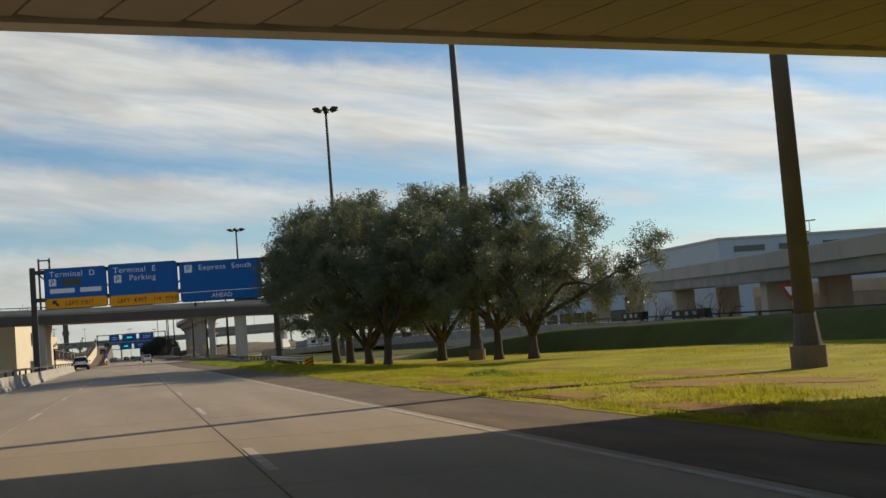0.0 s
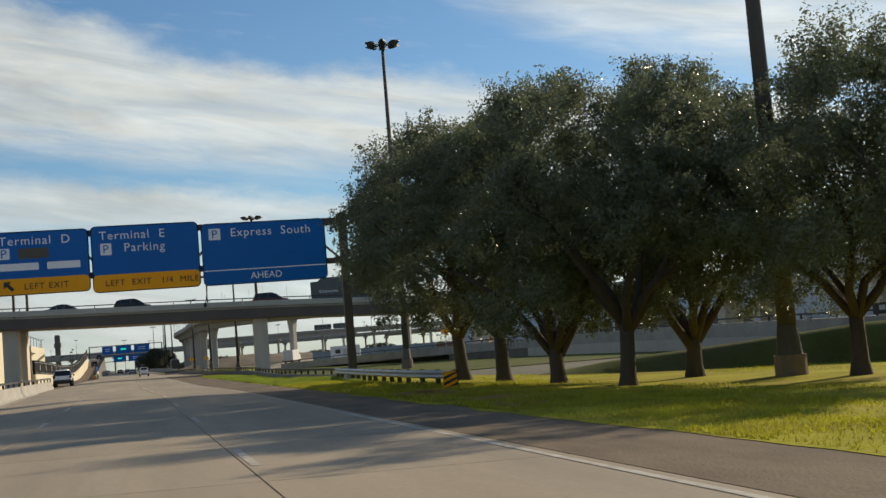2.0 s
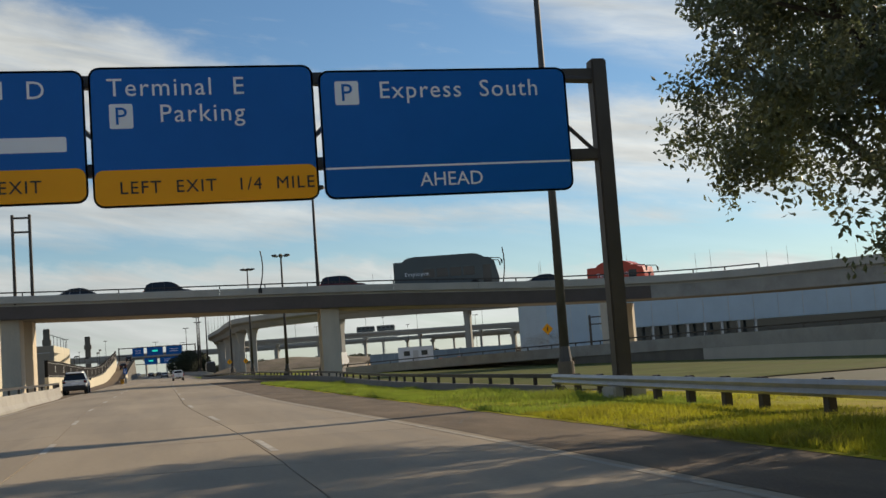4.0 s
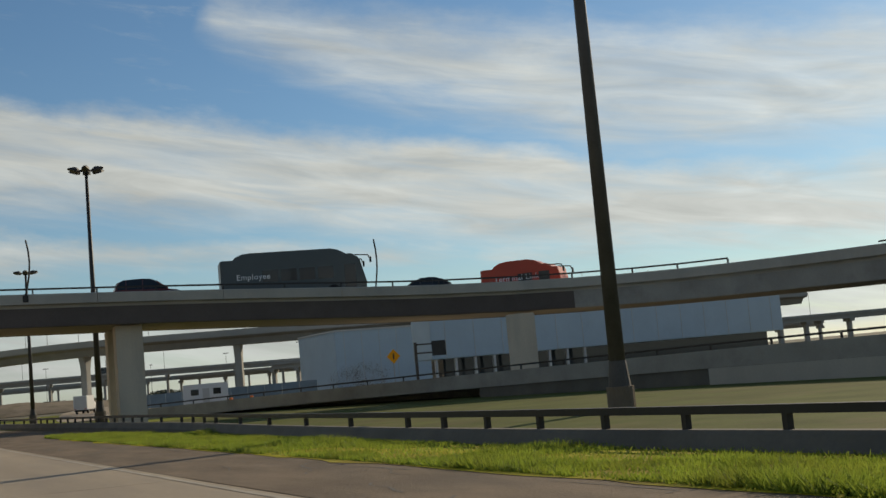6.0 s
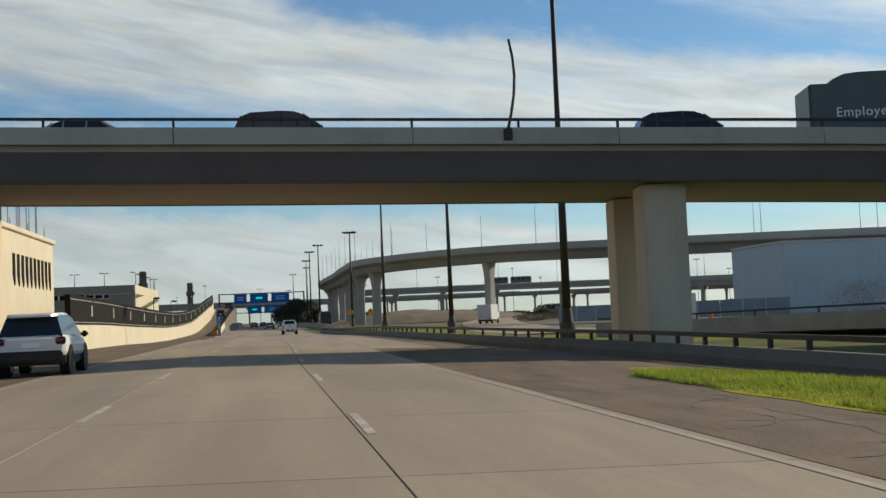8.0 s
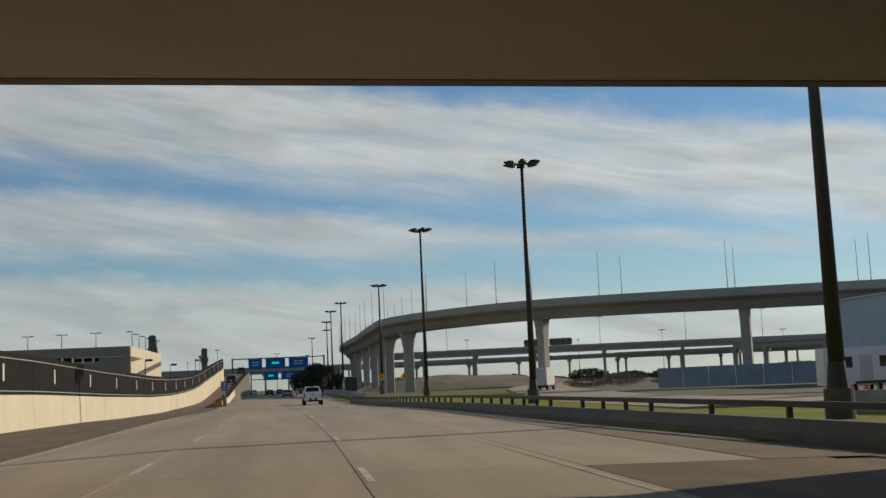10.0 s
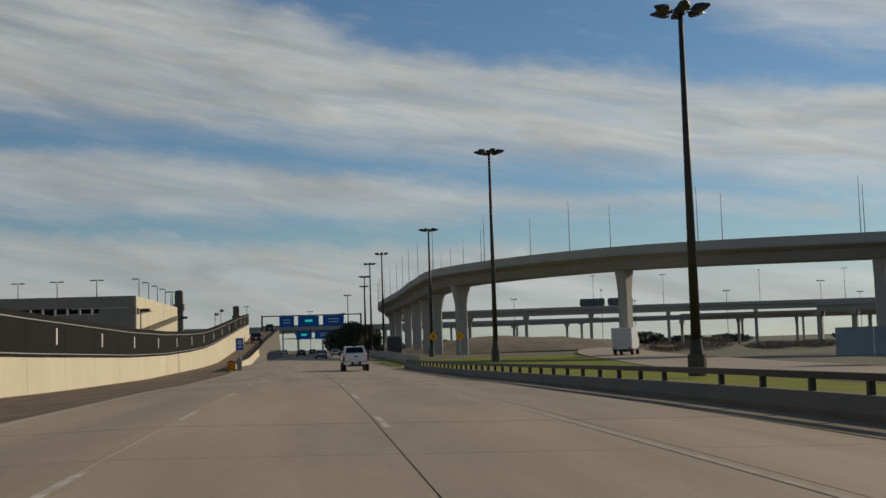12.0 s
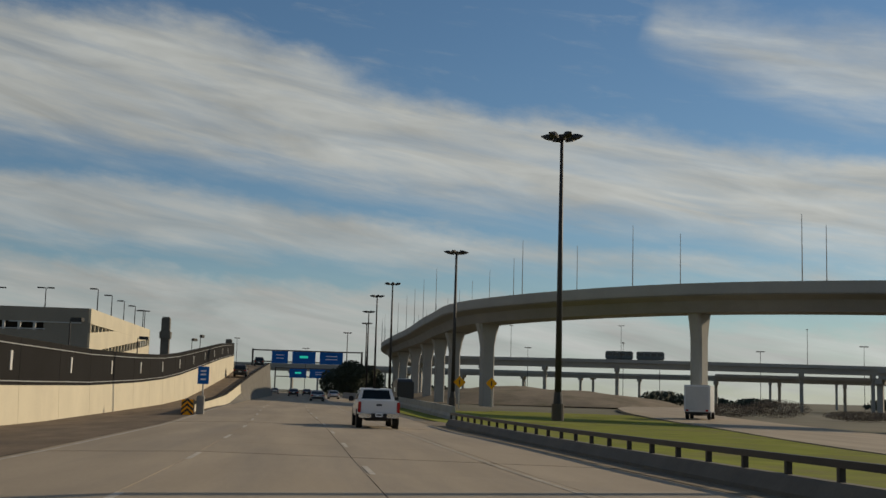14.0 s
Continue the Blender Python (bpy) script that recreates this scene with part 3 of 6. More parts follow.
def paint_line(y0, y1, u, w, name, label, mat="paint"):
    bm = B()
    n = max(1, int((y1 - y0) / 6))
    ys = [y0 + (y1 - y0) * i / n for i in range(n + 1)]
    rows = [[bm.verts.new((line(y) + u + s * w / 2, y, fall(u + s * w / 2) + dip(y) + 0.006)) for s in (-1, 1)] for y in ys]
    for a, b in zip(rows, rows[1:]):
        bm.faces.new((a[0], a[1], b[1], b[0]))
    return tagged(part(name, bm, mat), label, "road marking", kind="structure")


paint_line(-80, 60, 3.28, 0.11, "trim_edge_line", "worn solid white edge line on concrete")
paint_line(60, 640, 3.28, 0.11, "trim_edge_line_faded", "faded solid white edge line on concrete", "oldpaint")
paint_line(-80, 640, -7.1, 0.11, "trim_edge_line_left", "worn solid white edge line on concrete")
for u in (0.12, -3.5):
    for k in range(58):
        y = -74 + 12.2 * k + (3 if u < 0 else 0)
        tagged(paint_line(y, y + 3.0, u, 0.12, "lane_dash", ""), "worn white lane dash on concrete", "lane marking", "lane dashes", "structure")


# ---- bridges ----
def bridge_rail(parent, path, every, h=0.32, deep=0.11, wide=0.09):
    """A thin dark rail on short posts, along a path at the parapet's top."""
    bm = B()
    sweep(bm, [p + Vector((0, 0, h)) for p in path], [(-0.06, 0.06 - deep), (0.06, 0.06 - deep), (0.06, 0.06), (-0.06, 0.06)])
    part("handrail", bm, "darksteel", parent)
    gone, last = 0.0, path[0]
    first = None
    for p in path[1:]:
        gone += (p - last).length
        last = p
        if gone >= every:
            gone = 0.0
            if first is None:
                b2 = B()
                box(b2, (0, 0, h / 2), (wide, wide, h))
                first = part("rail_post", b2, "darksteel", parent)
                first.location = p
            else:
                o = new("rail_post", first.data)
                o.parent, o.location = parent, p


def side_path(path, u, dz=0.0):
    """The path moved u metres to its right and dz up."""
    out = []
    for i, p in enumerate(path):
        t = path[min(i + 1, len(path) - 1)] - path[max(i - 1, 0)]
        t.z = 0
        t.normalize()
        out.append(p + Vector((t.y, -t.x, 0)) * u + Vector((0, 0, dz)))
    return out


# the overpass that crosses the road and swings round to the right; knots hold the parapet's top
OVER = smooth_path([(-190, 203, 11.6), (-90, 194, 10.9), (-40, 185.2, 10.0), (-8, 182.4, 8.93), (18, 181.0, 8.25), (38, 176.6, 7.3), (51, 168, 6.8), (58, 152, 6.45), (60, 128, 6.0), (56, 100, 5.6), (50, 76, 5.1), (46, 52, 4.8), (45, 20, 4.6), (45, -30, 4.5)], 4.0)
overpass = thing("overpass", "concrete overpass with pale parapet and dark stained, shade-toned girders", "bridge", kind="structure")
HALF = 4.6
part("deck", sweep(B(), OVER, [(-HALF + 0.19, -0.9), (HALF - 0.19, -0.9), (HALF - 0.19, -0.6), (-HALF + 0.19, -0.6)]), "concrete", overpass)
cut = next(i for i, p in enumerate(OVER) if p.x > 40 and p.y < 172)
for s in (-1, 1):
    edge = side_path(OVER, s * HALF)
    for i in range(0, len(edge) - 1, 2):
        run = edge[i:i + 3]
        run = [run[0].lerp(run[1], 0.004)] + run[1:-1] + [run[-1].lerp(run[-2], 0.004)]
        deep = 0.66 + 0.5 * max(0.0, min(1.0, (150 - run[0].y) / 40)) * (run[0].x > 40)
        part("parapet", sweep(B(), run, [(-0.18, -deep), (0.2, -deep), (0.2, -0.06), (0.14, 0.0), (-0.14, 0.0), (-0.2, -0.06)]), "concrete", overpass)
for s in (-1, 1):
    edge = side_path(OVER, s * (HALF - 0.3))
    prof = [(-0.2, -2.1), (0.2, -2.1), (0.22, -2.0), (0.22, -0.905), (-0.2, -0.905)]
    if s < 0:
        prof = [(-u, v) for u, v in prof][::-1]
    # This dark colour holds the overhang's shade besides the concrete's stains.
    part("girder", sweep(B(), edge[:cut + 1], prof), "girder", overpass, "dark concrete girder, stained and toned for overhang shade")
    part("girder", sweep(B(), edge[cut:], prof), "barrier", overpass, "grey weathered concrete girder")
part("soffit", sweep(B(), OVER, [(-HALF + 0.5, -2.08), (HALF - 0.5, -2.08), (HALF - 0.5, -1.9), (-HALF + 0.5, -1.9)]), "soffit", overpass)
bridge_rail(overpass, side_path(OVER, HALF)[:cut + 4], 2.4)
bridge_rail(overpass, side_path(OVER, -HALF)[:cut], 2.4)


back_line = side_path([q for q in OVER if q.y < 122 and q.x > 30], -9.5)
back_ramp = thing("wall_back_ramp", "pale lower ramp edge on a grey retaining wall", "wall", kind="structure")
part("edge_beam", sweep(B(), back_line, [(-0.3, -3.55), (0.3, -3.55), (0.3, -2.45), (-0.3, -2.45)]), "concrete", back_ramp)
part("retaining_wall", sweep(B(), back_line, [(-0.25, -8.0), (0.22, -8.0), (0.22, -3.56), (-0.25, -3.56)]), "barrier", back_ramp)


def bent(x, y, z, turn, gap=7.2, w=2.0, d=1.9):
    """Two rectangular columns under a bridge."""
    for k in (-1, 1):
        b = B()
        box(b, (0, 0, z / 2 - 0.4), (w, d, z + 0.8), bevel=0.06)
        o = part("column", b, "column", overpass)
        o.matrix_world = pose(x - math.sin(radians(turn)) * k * gap / 2, y + math.cos(radians(turn)) * k * gap / 2, -0.4, 0, 0, turn)


bent(16.1, 181.4, 6.6, -5, gap=5.8, w=1.75)
bent(-12.9, 182.9, 7.4, -5, gap=5.6, w=1.7)
bent(43.5, 174, 5.2, -30)
bent(-42, 188, 8.0, -7)
for x, y, z, a in ((60, 138, 4.3, -95), (57, 108, 3.9, -105), (50, 78, 4.0, -105)):
    bent(x, y, z, a, gap=4.5)

# the bridge overhead at the start
start_bridge = thing("start_bridge", "wide concrete bridge with a panelled soffit overhead", "bridge", kind="structure")
m_skew = Matrix(((1, 0, 0, 0), (0.17, 1, 0, 17.2), (0, 0, 1, 0), (0, 0, 0, 1)))
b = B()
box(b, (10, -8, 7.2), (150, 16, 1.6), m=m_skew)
# Dark deck colour makes the gaps between the soffit panels show as dark lines.
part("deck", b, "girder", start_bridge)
b = B()
box(b, (10, -0.2, 7.0), (150, 0.5, 1.5), m=m_skew)
part("fascia", b, "concrete", start_bridge)
for s in (-1, 1):
    b = B()
    box(b, (0, 0, 0), (1.4, 1.4, 7.0), bevel=0.05)
    o = part("column", b, "column", start_bridge)
    o.location = (12 if s > 0 else -14, 6, 3.0)

# ---- the high flyover that curves in from the right ----
FLY = smooth_path([(230, 345, 13.9), (150, 334, 13.9), (105, 337, 13.95), (73, 347, 14.1), (44.5, 369.5, 14.75), (26.2, 405, 15.0), (23.6, 440, 15.1), (23.4, 490, 15.1), (22.4, 535, 15.1), (22.4, 575, 15.0), (27, 625, 14.8), (42, 700, 13.5)], 5.0)
flyover = thing("flyover", "grey concrete box-girder flyover on flared columns", "flyover", kind="structure")
part("box_girder", sweep(B(), FLY, [(-2.4, -3.2), (2.4, -3.2), (3.1, -1.9), (4.6, -1.45), (4.6, -1.15), (-4.6, -1.15), (-4.6, -1.45), (-3.1, -1.9)]), "flyweb", flyover)
for s in (-1, 1):
    part("parapet", sweep(B(), side_path(FLY, s * 4.6), [(-0.18, -1.3), (0.18, -1.3), (0.14, 0.0), (-0.14, 0.0)]), "flyover", flyover)
for x, y, turn in ((150, 334, 90), (108, 337, 85), (73, 347, 60), (44.5, 369.5, 45), (24.6, 408, 18), (23.2, 438, 4), (23.4, 464, 1), (23.4, 490, 1), (22.9, 516, 1), (22.3, 546, 0), (22.8, 584, -4), (27, 625, -16)):
    b = B()
    secs = ((0, 1.12, 0.9), (8.6, 1.12, 0.9), (10.4, 1.5, 0.95), (11.95, 2.1, 1.0))
    rings = []
    for z, hx, hy in secs:
        rings.append([b.verts.new((sx * hx, sy * hy, z)) for sx, sy in ((-0.8, -1), (0.8, -1), (1, -0.7), (1, 0.7), (0.8, 1), (-0.8, 1), (-1, 0.7), (-1, -0.7))])
    for a, c in zip(rings, rings[1:]):
        for j in range(8):
            b.faces.new((a[j], a[(j + 1) % 8], c[(j + 1) % 8], c[j]))
    b.faces.new(rings[-1])
    o = part("column", b, "flyover", flyover)
    o.matrix_world = pose(x, y, -0.5, 0, 0, turn)
    o.scale = (0.84, 0.84, 1.03)
fly_mast = None
fly_sides = [side_path(FLY, -4.6), side_path(FLY, 4.6)]
gone, due = 0.0, 18.0
for i in range(1, len(FLY)):
    step = (FLY[i] - FLY[i - 1]).length
    while gone + step >= due and FLY[i].y < 640:
        t = (due - gone) / step
        for side_line in fly_sides:
            q = side_line[i - 1].lerp(side_line[i], t)
            if fly_mast is None:
                b = B()
                rod(b, (0, 0, 0), (0, 0, 7.4), 0.075, 0.035, 6)
                fly_mast = part("mast", b, "steel", flyover, "thin grey mast")
                fly_mast.location = q
            else:
                o = new("mast", fly_mast.data)
                o.parent, o.location = flyover, q
        due += 20.5
    gone += step


# ---- far viaducts ----
def viaduct(knots, depth, width, every, name, label, colw=0.9):
    path = smooth_path(knots, 8.0)
    top = thing(name, label, "viaduct", kind="structure")
    part("deck", sweep(B(), path, [(-width / 2, -0.9), (width / 2, -0.9), (width / 2, 0), (-width / 2, 0)]), "flyover", top)
    part("girder", sweep(B(), path, [(-width / 2 + 0.8, -depth), (width / 2 - 0.8, -depth), (width / 2 - 0.8, -0.9), (-width / 2 + 0.8, -0.9)]), "flyover", top)
    run, last = every, path[0]
    for i, p in enumerate(path):
        run += (p - last).length
        last = p
        if run >= every:
            run = 0
            b = B()
            box(b, (0, 0, (p.z - depth) / 2 - 0.5), (colw, colw * 1.6, p.z - depth + 1), bevel=0.05)
            box(b, (0, 0, p.z - depth - 0.5), (colw * 1.2, width * 0.8, 1.0))
            t = path[min(i + 1, len(path) - 1)] - path[max(i - 1, 0)]
            o = part("column", b, "flyover", top)
            o.matrix_world = pose(p.x, p.y, 0, 0, 0, math.degrees(math.atan2(t.y, t.x)))
    return path


V1 = viaduct([(28, 560, 11.5), (80, 545, 11.5), (150, 520, 11.0), (230, 480, 10.2), (330, 440, 9.5)], 2.2, 9, 17, "viaduct_near", "long concrete viaduct on many slim columns")
viaduct([(110, 552, 8.6), (160, 530, 8.3), (240, 492, 7.8), (340, 450, 7.4)], 1.9, 8, 10, "viaduct_low", "low concrete viaduct on close-set slim columns", 0.8)
viaduct([(128, 492, 9.4), (165, 468, 9.4), (215, 440, 9.2), (290, 405, 9.0), (380, 370, 9.0)], 2.3, 8, 8.5, "viaduct_right", "concrete viaduct on stout close-set columns", 1.3)
viaduct([(-60, 760, 11), (60, 720, 11), (160, 680, 11), (290, 620, 11), (420, 560, 11)], 2.0, 9, 22, "viaduct_far", "distant concrete viaduct on many slim columns")
viaduct([(-260, 820, 14), (-120, 800, 13.5), (0, 790, 13), (140, 790, 13)], 2.2, 10, 30, "viaduct_cross", "distant concrete viaduct crossing the road")

# ---- walls and barriers ----
wall_x = lambda y: -13.35 - max(0, (y - 400)) * 0.03
ys_w = list(range(214, 432, 4))
cream_top = lambda y: float(np.interp(y, [178, 208, 231, 255, 283, 302, 320, 334, 346, 362, 395, 440], [1.75, 1.7, 1.6, 1.33, 1.12, 1.18, 1.45, 1.8, 2.3, 3.2, 5.1, 6.9]))
left_wall = thing("wall_left", "dark panelled screen on a cream painted concrete base", "wall", kind="structure")
run = [Vector((wall_x(y), y, 0)) for y in ys_w]
for a, c in zip(ys_w[::2], ys_w[2::2]):
    yy = [a + 0.02, (a + c) / 2, c - 0.02]
    part("base_panel", sweep(B(), [Vector((wall_x(y), y, 0)) for y in yy], None, profs=[[(-0.45, -0.9), (0.08, -0.9), (0.0, cream_top(y)), (-0.45, cream_top(y))] for y in yy]), "cream", left_wall, "cream painted concrete panel")
DARK = 2.05
for a, c in zip(ys_w[::2], ys_w[2::2]):
    yy = [a + 0.03, (a + c) / 2, c - 0.03]
    part("panel", sweep(B(), [Vector((wall_x(y), y, 0)) for y in yy], None, profs=[[(-0.4, cream_top(y)), (-0.02, cream_top(y)), (-0.02, cream_top(y) + DARK), (-0.4, cream_top(y) + DARK)] for y in yy]), "panel", left_wall)
slit = None
for k in range(16):
    y = 223.4 + 12.2 * k
    if slit is None:
        b = B()
        box(b, (0, 0, 0), (0.05, 0.34, 0.82), bevel=0.01)
        slit = part("slit", b, "whitetrim", left_wall, "white vertical slit")
        o = slit
    else:
        o = new("slit", slit.data)
        o.parent, o["label"] = left_wall, "white vertical slit"
    o.location = (wall_x(y), y, cream_top(y) + 1.05)
for dz, name in ((0.16, "stripe"), (DARK - 0.32, "stripe")):
    part(name, sweep(B(), run, None, profs=[[(-0.02, cream_top(y) + dz), (0.015, cream_top(y) + dz), (0.015, cream_top(y) + dz + 0.045), (-0.02, cream_top(y) + dz + 0.045)] for y in ys_w]), "steel", left_wall)

ys_ramp = list(range(292, 562, 6))
ramp = part("road_exit_ramp", sweep(B(), [Vector((0, y, 0)) for y in ys_ramp], None, profs=[[(wall_x(y) + 0.05, -0.9), (ramp_x(y) - 0.2, -0.9), (ramp_x(y) - 0.2, ramp_z(y) + 0.02), (wall_x(y) + 0.05, ramp_z(y) + 0.02)] for y in ys_ramp]), "asphalt")
tagged(ramp, "asphalt exit ramp climbing along the wall", "ramp", kind="structure")
ys_b = list(range(307, 560, 4))
ys_near, ys_far = [y for y in ys_b if y <= 375], [y for y in ys_b if y >= 375]
nose = thing("barrier_ramp", "pale concrete barrier along the climbing ramp", "barrier", kind="structure")
# Far stretch is greyed: the shade on the cream wall is put into its colour.
for run_b, mat in ((ys_near, "cream"), (ys_far, "darkbarrier")):
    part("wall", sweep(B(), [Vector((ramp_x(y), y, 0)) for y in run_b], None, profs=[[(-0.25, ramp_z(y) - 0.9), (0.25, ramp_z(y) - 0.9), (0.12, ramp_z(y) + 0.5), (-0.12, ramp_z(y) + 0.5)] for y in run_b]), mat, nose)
part("coping", sweep(B(), [Vector((ramp_x(y), y, ramp_z(y) + 0.5)) for y in ys_b], [(-0.14, 0), (0.14, 0), (0.14, 0.16), (-0.14, 0.16)]), "panel", nose)


# Shade over this bank is painted in by its dark concrete.
bm = B()
ys_e = list(range(306, 640, 6))
rows = [[bm.verts.new((ramp_x(y) + 7.9 + u, y, z)) for u, z in ((-7.72, max(ramp_z(min(y, 560)) - 0.5, fall(-7.7) + dip(y) - 0.05)), (-7.4, fall(-7.4) + dip(y) + 0.3 * max(0, ramp_z(min(y, 560)))), (-7.0, fall(-7.0) + dip(y) + 0.006))] for y in ys_e]
for a, c in zip(rows, rows[1:]):
    for j in range(2):
        bm.faces.new((a[j], a[j + 1], c[j + 1], c[j]))
tagged(part("ramp_bank", bm, "darkbarrier"), "concrete retaining wall under the climbing ramp, coloured dark for shade", "retaining wall", kind="structure")


def jersey(name, label, path, h=0.8, rail=True, mat="barrier", every=2.0):
    top = thing(name, label, "barrier", kind="structure")
    part("wall", sweep(B(), path, [(-0.3, -0.4), (0.3, -0.4), (0.3, 0.08), (0.16, 0.3), (0.1, h), (-0.1, h), (-0.16, 0.3), (-0.3, 0.08)]), mat, top)
    if rail:
        bridge_rail(top, [p + Vector((0, 0, h)) for p in path], every, 0.3, 0.13, 0.11)
    return top


P = lambda y, u, z=0.0: Vector((line(y) + u, y, fall(u) + dip(y) + z))
jersey("barrier_left", "concrete barrier with a dark rail on the left edge", [P(y, -7.9 - max(0, y - 150) * 0.06) for y in range(-70, 170, 4)], 0.75)
right_path = smooth_path([(12.3, 101, -0.35), (11.2, 118, -0.3), (11.6, 134, -0.3), (12.2, 150, -0.25), (11.8, 168, -0.2), (10.6, 186, -0.15), (9.4, 204, -0.1), (8.6, 225, -0.12), (7.9, 250, -0.3), (7.6, 275, -0.48), (7.0, 300, -0.5)], 2.0)
jersey("barrier_right_far", "pale concrete barrier beside the road further on", smooth_path([(9.7, 322, -0.5), (10.2, 360, -0.35), (10.0, 400, -0.2), (8.2, 450, -0.1), (5.6, 500, 0)], 4.0), 0.85, rail=False)
jersey("barrier_right", "low concrete barrier with a dark rail beside the road", right_path, 0.36, mat="darkbarrier")


def guard_rail():
    """W-beam rail on dark posts with a striped end marker."""
    path = smooth_path([(11.55, 72.6, -0.32), (11.35, 79, -0.3), (11.6, 87, -0.3), (12.2, 101, -0.3)], 1.9)
    top = thing("guard_rail", "galvanised steel guard rail on dark posts", "guard rail")
    prof = [(0.0, 0.38), (0.07, 0.44), (0.0, 0.52), (0.07, 0.60), (0.0, 0.68), (-0.02, 0.68), (0.05, 0.60), (-0.02, 0.52), (0.05, 0.44), (-0.02, 0.38)]
    part("beam", sweep(B(), side_path(path, -0.14), [(-u, v) for u, v in prof]), "steel", top, "galvanised corrugated beam")
    first = None
    for p in path:
        if first is None:
            b = B()
            box(b, (0, 0, 0.27), (0.16, 0.2, 0.86), bevel=0.015)
            first = part("post", b, "wood", top)
            first.location = p
        else:
            o = new("post", first.data)
            o.parent, o.location = top, p
    b = B()
    box(b, (0, 0, 0.4), (0.5, 0.05, 0.56), bevel=0.015)
    mk = part("end_marker", b, "signyellow", top, "yellow and black striped end marker")
    mk.location = path[0] + Vector((-0.25, -0.25, -0.02))
    for k in (-1, 0, 1):
        b = B()
        z = 0.40 + 0.2 * k
        vs = [b.verts.new((sx, -0.029, sz)) for sx, sz in ((0.24, min(0.66, z + 0.09)), (0.24, z + 0.0), (-0.24, max(0.13, z - 0.2)), (-0.24, z - 0.1))]
        b.faces.new(vs)
        bmesh.ops.recalc_face_normals(b, faces=b.faces)
        bmesh.ops.solidify(b, geom=b.faces[:], thickness=0.004)
        part("stripe", b, "signblack", mk)


guard_rail()

# low ramp with its own wall behind the lawn
low = smooth_path([(22, 210, 0.25), (31, 188, 0.65), (38, 165, 0.95), (41, 140, 1.15), (41, 110, 1.1), (39, 80, 0.8), (37, 50, 0.55), (36, 10, 0.4), (36, -40, 0.3)], 4.0)
low_wall = thing("wall_low_ramp", "low curved concrete ramp edge with a dark rail", "wall", kind="structure")
part("edge_beam", sweep(B(), low, [(-0.3, -0.95), (0.3, -0.95), (0.3, 0.0), (-0.3, 0.0)]), "barrier", low_wall)
part("slab", sweep(B(), low, [(-9, -0.7), (-0.3, -0.7), (-0.3, -0.35), (-9, -0.35)]), "concrete", low_wall)
near_low, far_low = [p for p in low if p.y < 172], [p for p in low if p.y > 164]
part("abutment", sweep(B(), far_low, [(-4.6, -3.0), (-4.2, -3.0), (-4.2, -0.7), (-4.6, -0.7)]), "barrier", low_wall)
span = [p for p in low if 92 < p.y < 152]
part("span_girder", sweep(B(), span, [(-0.36, -2.05), (0.32, -2.05), (0.36, -1.96), (0.36, -0.96), (-0.36, -0.96)]), "concrete", low_wall, "pale stained concrete girder over the dip")
part("retaining_wall", sweep(B(), near_low, [(-0.2, -3.0), (0.2, -3.0), (0.2, -0.95), (-0.2, -0.95)]), "darkbarrier", low_wall)
def bank_foot(y):
    """Where the lawn ends and the bank below the low ramp begins."""
    return float(np.interp(y, [-40, 20, 45, 57, 65, 70, 76, 81, 86, 96, 104, 112], [34.5, 34.5, 34.0, 32.6, 29.0, 26.8, 22.6, 19.2, 17.9, 17.6, 18.6, 21.0]))


bm = B()
rows = []
for k in range(78):
    y = -40 + 2.0 * k
    n = 0.18 * noise.noise(Vector((y * 0.15, 2, 0)))
    fade = max(0.0, min(1.0, (90 - y) / 18))
    back = float(np.interp(y, [-40, 10, 50, 80, 110], [35.7, 35.7, 36.7, 38.7, 40.7]))
    foot = bank_foot(y) + 2 * n
    rows.append([bm.verts.new((x, y, z)) for x, z in ((foot - 1.0, -0.78), (foot, -0.62), (foot + 0.7, -0.75 + (0.55 + n) * fade), (foot + 1.5, -0.8 + (1.35 + n) * fade), (foot + 2.3, -0.8 + (1.62 + n) * fade), (max(back, foot + 2.6), -0.8 + 1.5 * fade))])
for a, c in zip(rows, rows[1:]):
    for j in range(5):
        bm.faces.new((a[j], a[j + 1], c[j + 1], c[j]))
bmesh.ops.recalc_face_normals(bm, faces=bm.faces)
tagged(part("grass_bank", bm, "lawnshade", smooth=True), "green grass bank below the low ramp, coloured dark for its shade", "bank", kind="structure")
bridge_rail(low_wall, low, 2.4, 0.3)
for y0, y1 in ((71.5, 77.5), (83.5, 88.5)):
    x, z = float(np.interp((y0 + y1) / 2, [50, 80, 110], [37, 39, 41])), 0.62 + 0.01 * (y0 - 50)
    o = thing("rail_box", "black box with white squares on the ramp rail", "box", (x, (y0 + y1) / 2, z), -4)
    b = B()
    box(b, (0, 0, 0.32), (0.5, y1 - y0, 0.6), bevel=0.03)
    part("body", b, "black", o)
    for k in (-0.22, 0.02, 0.3):
        b = B()
        box(b, (-0.26, k * (y1 - y0), 0.36), (0.03, 0.6, 0.26), bevel=0.008)
        part("square", b, "whitetrim", o)


# ---- sign gantry over the road ----
def round_rect(x0, x1, z0, z1, r, y):
    """Corner points of a rounded rectangle that stands upright."""
    out = []
    for cx, cz, a0 in ((x1 - r, z1 - r, 0), (x0 + r, z1 - r, 90), (x0 + r, z0 + r, 180), (x1 - r, z0 + r, 270)):
        for k in range(5):
            a = radians(a0 + 22.5 * k)
            out.append((cx + r * math.cos(a), y, cz + r * math.sin(a)))
    return out


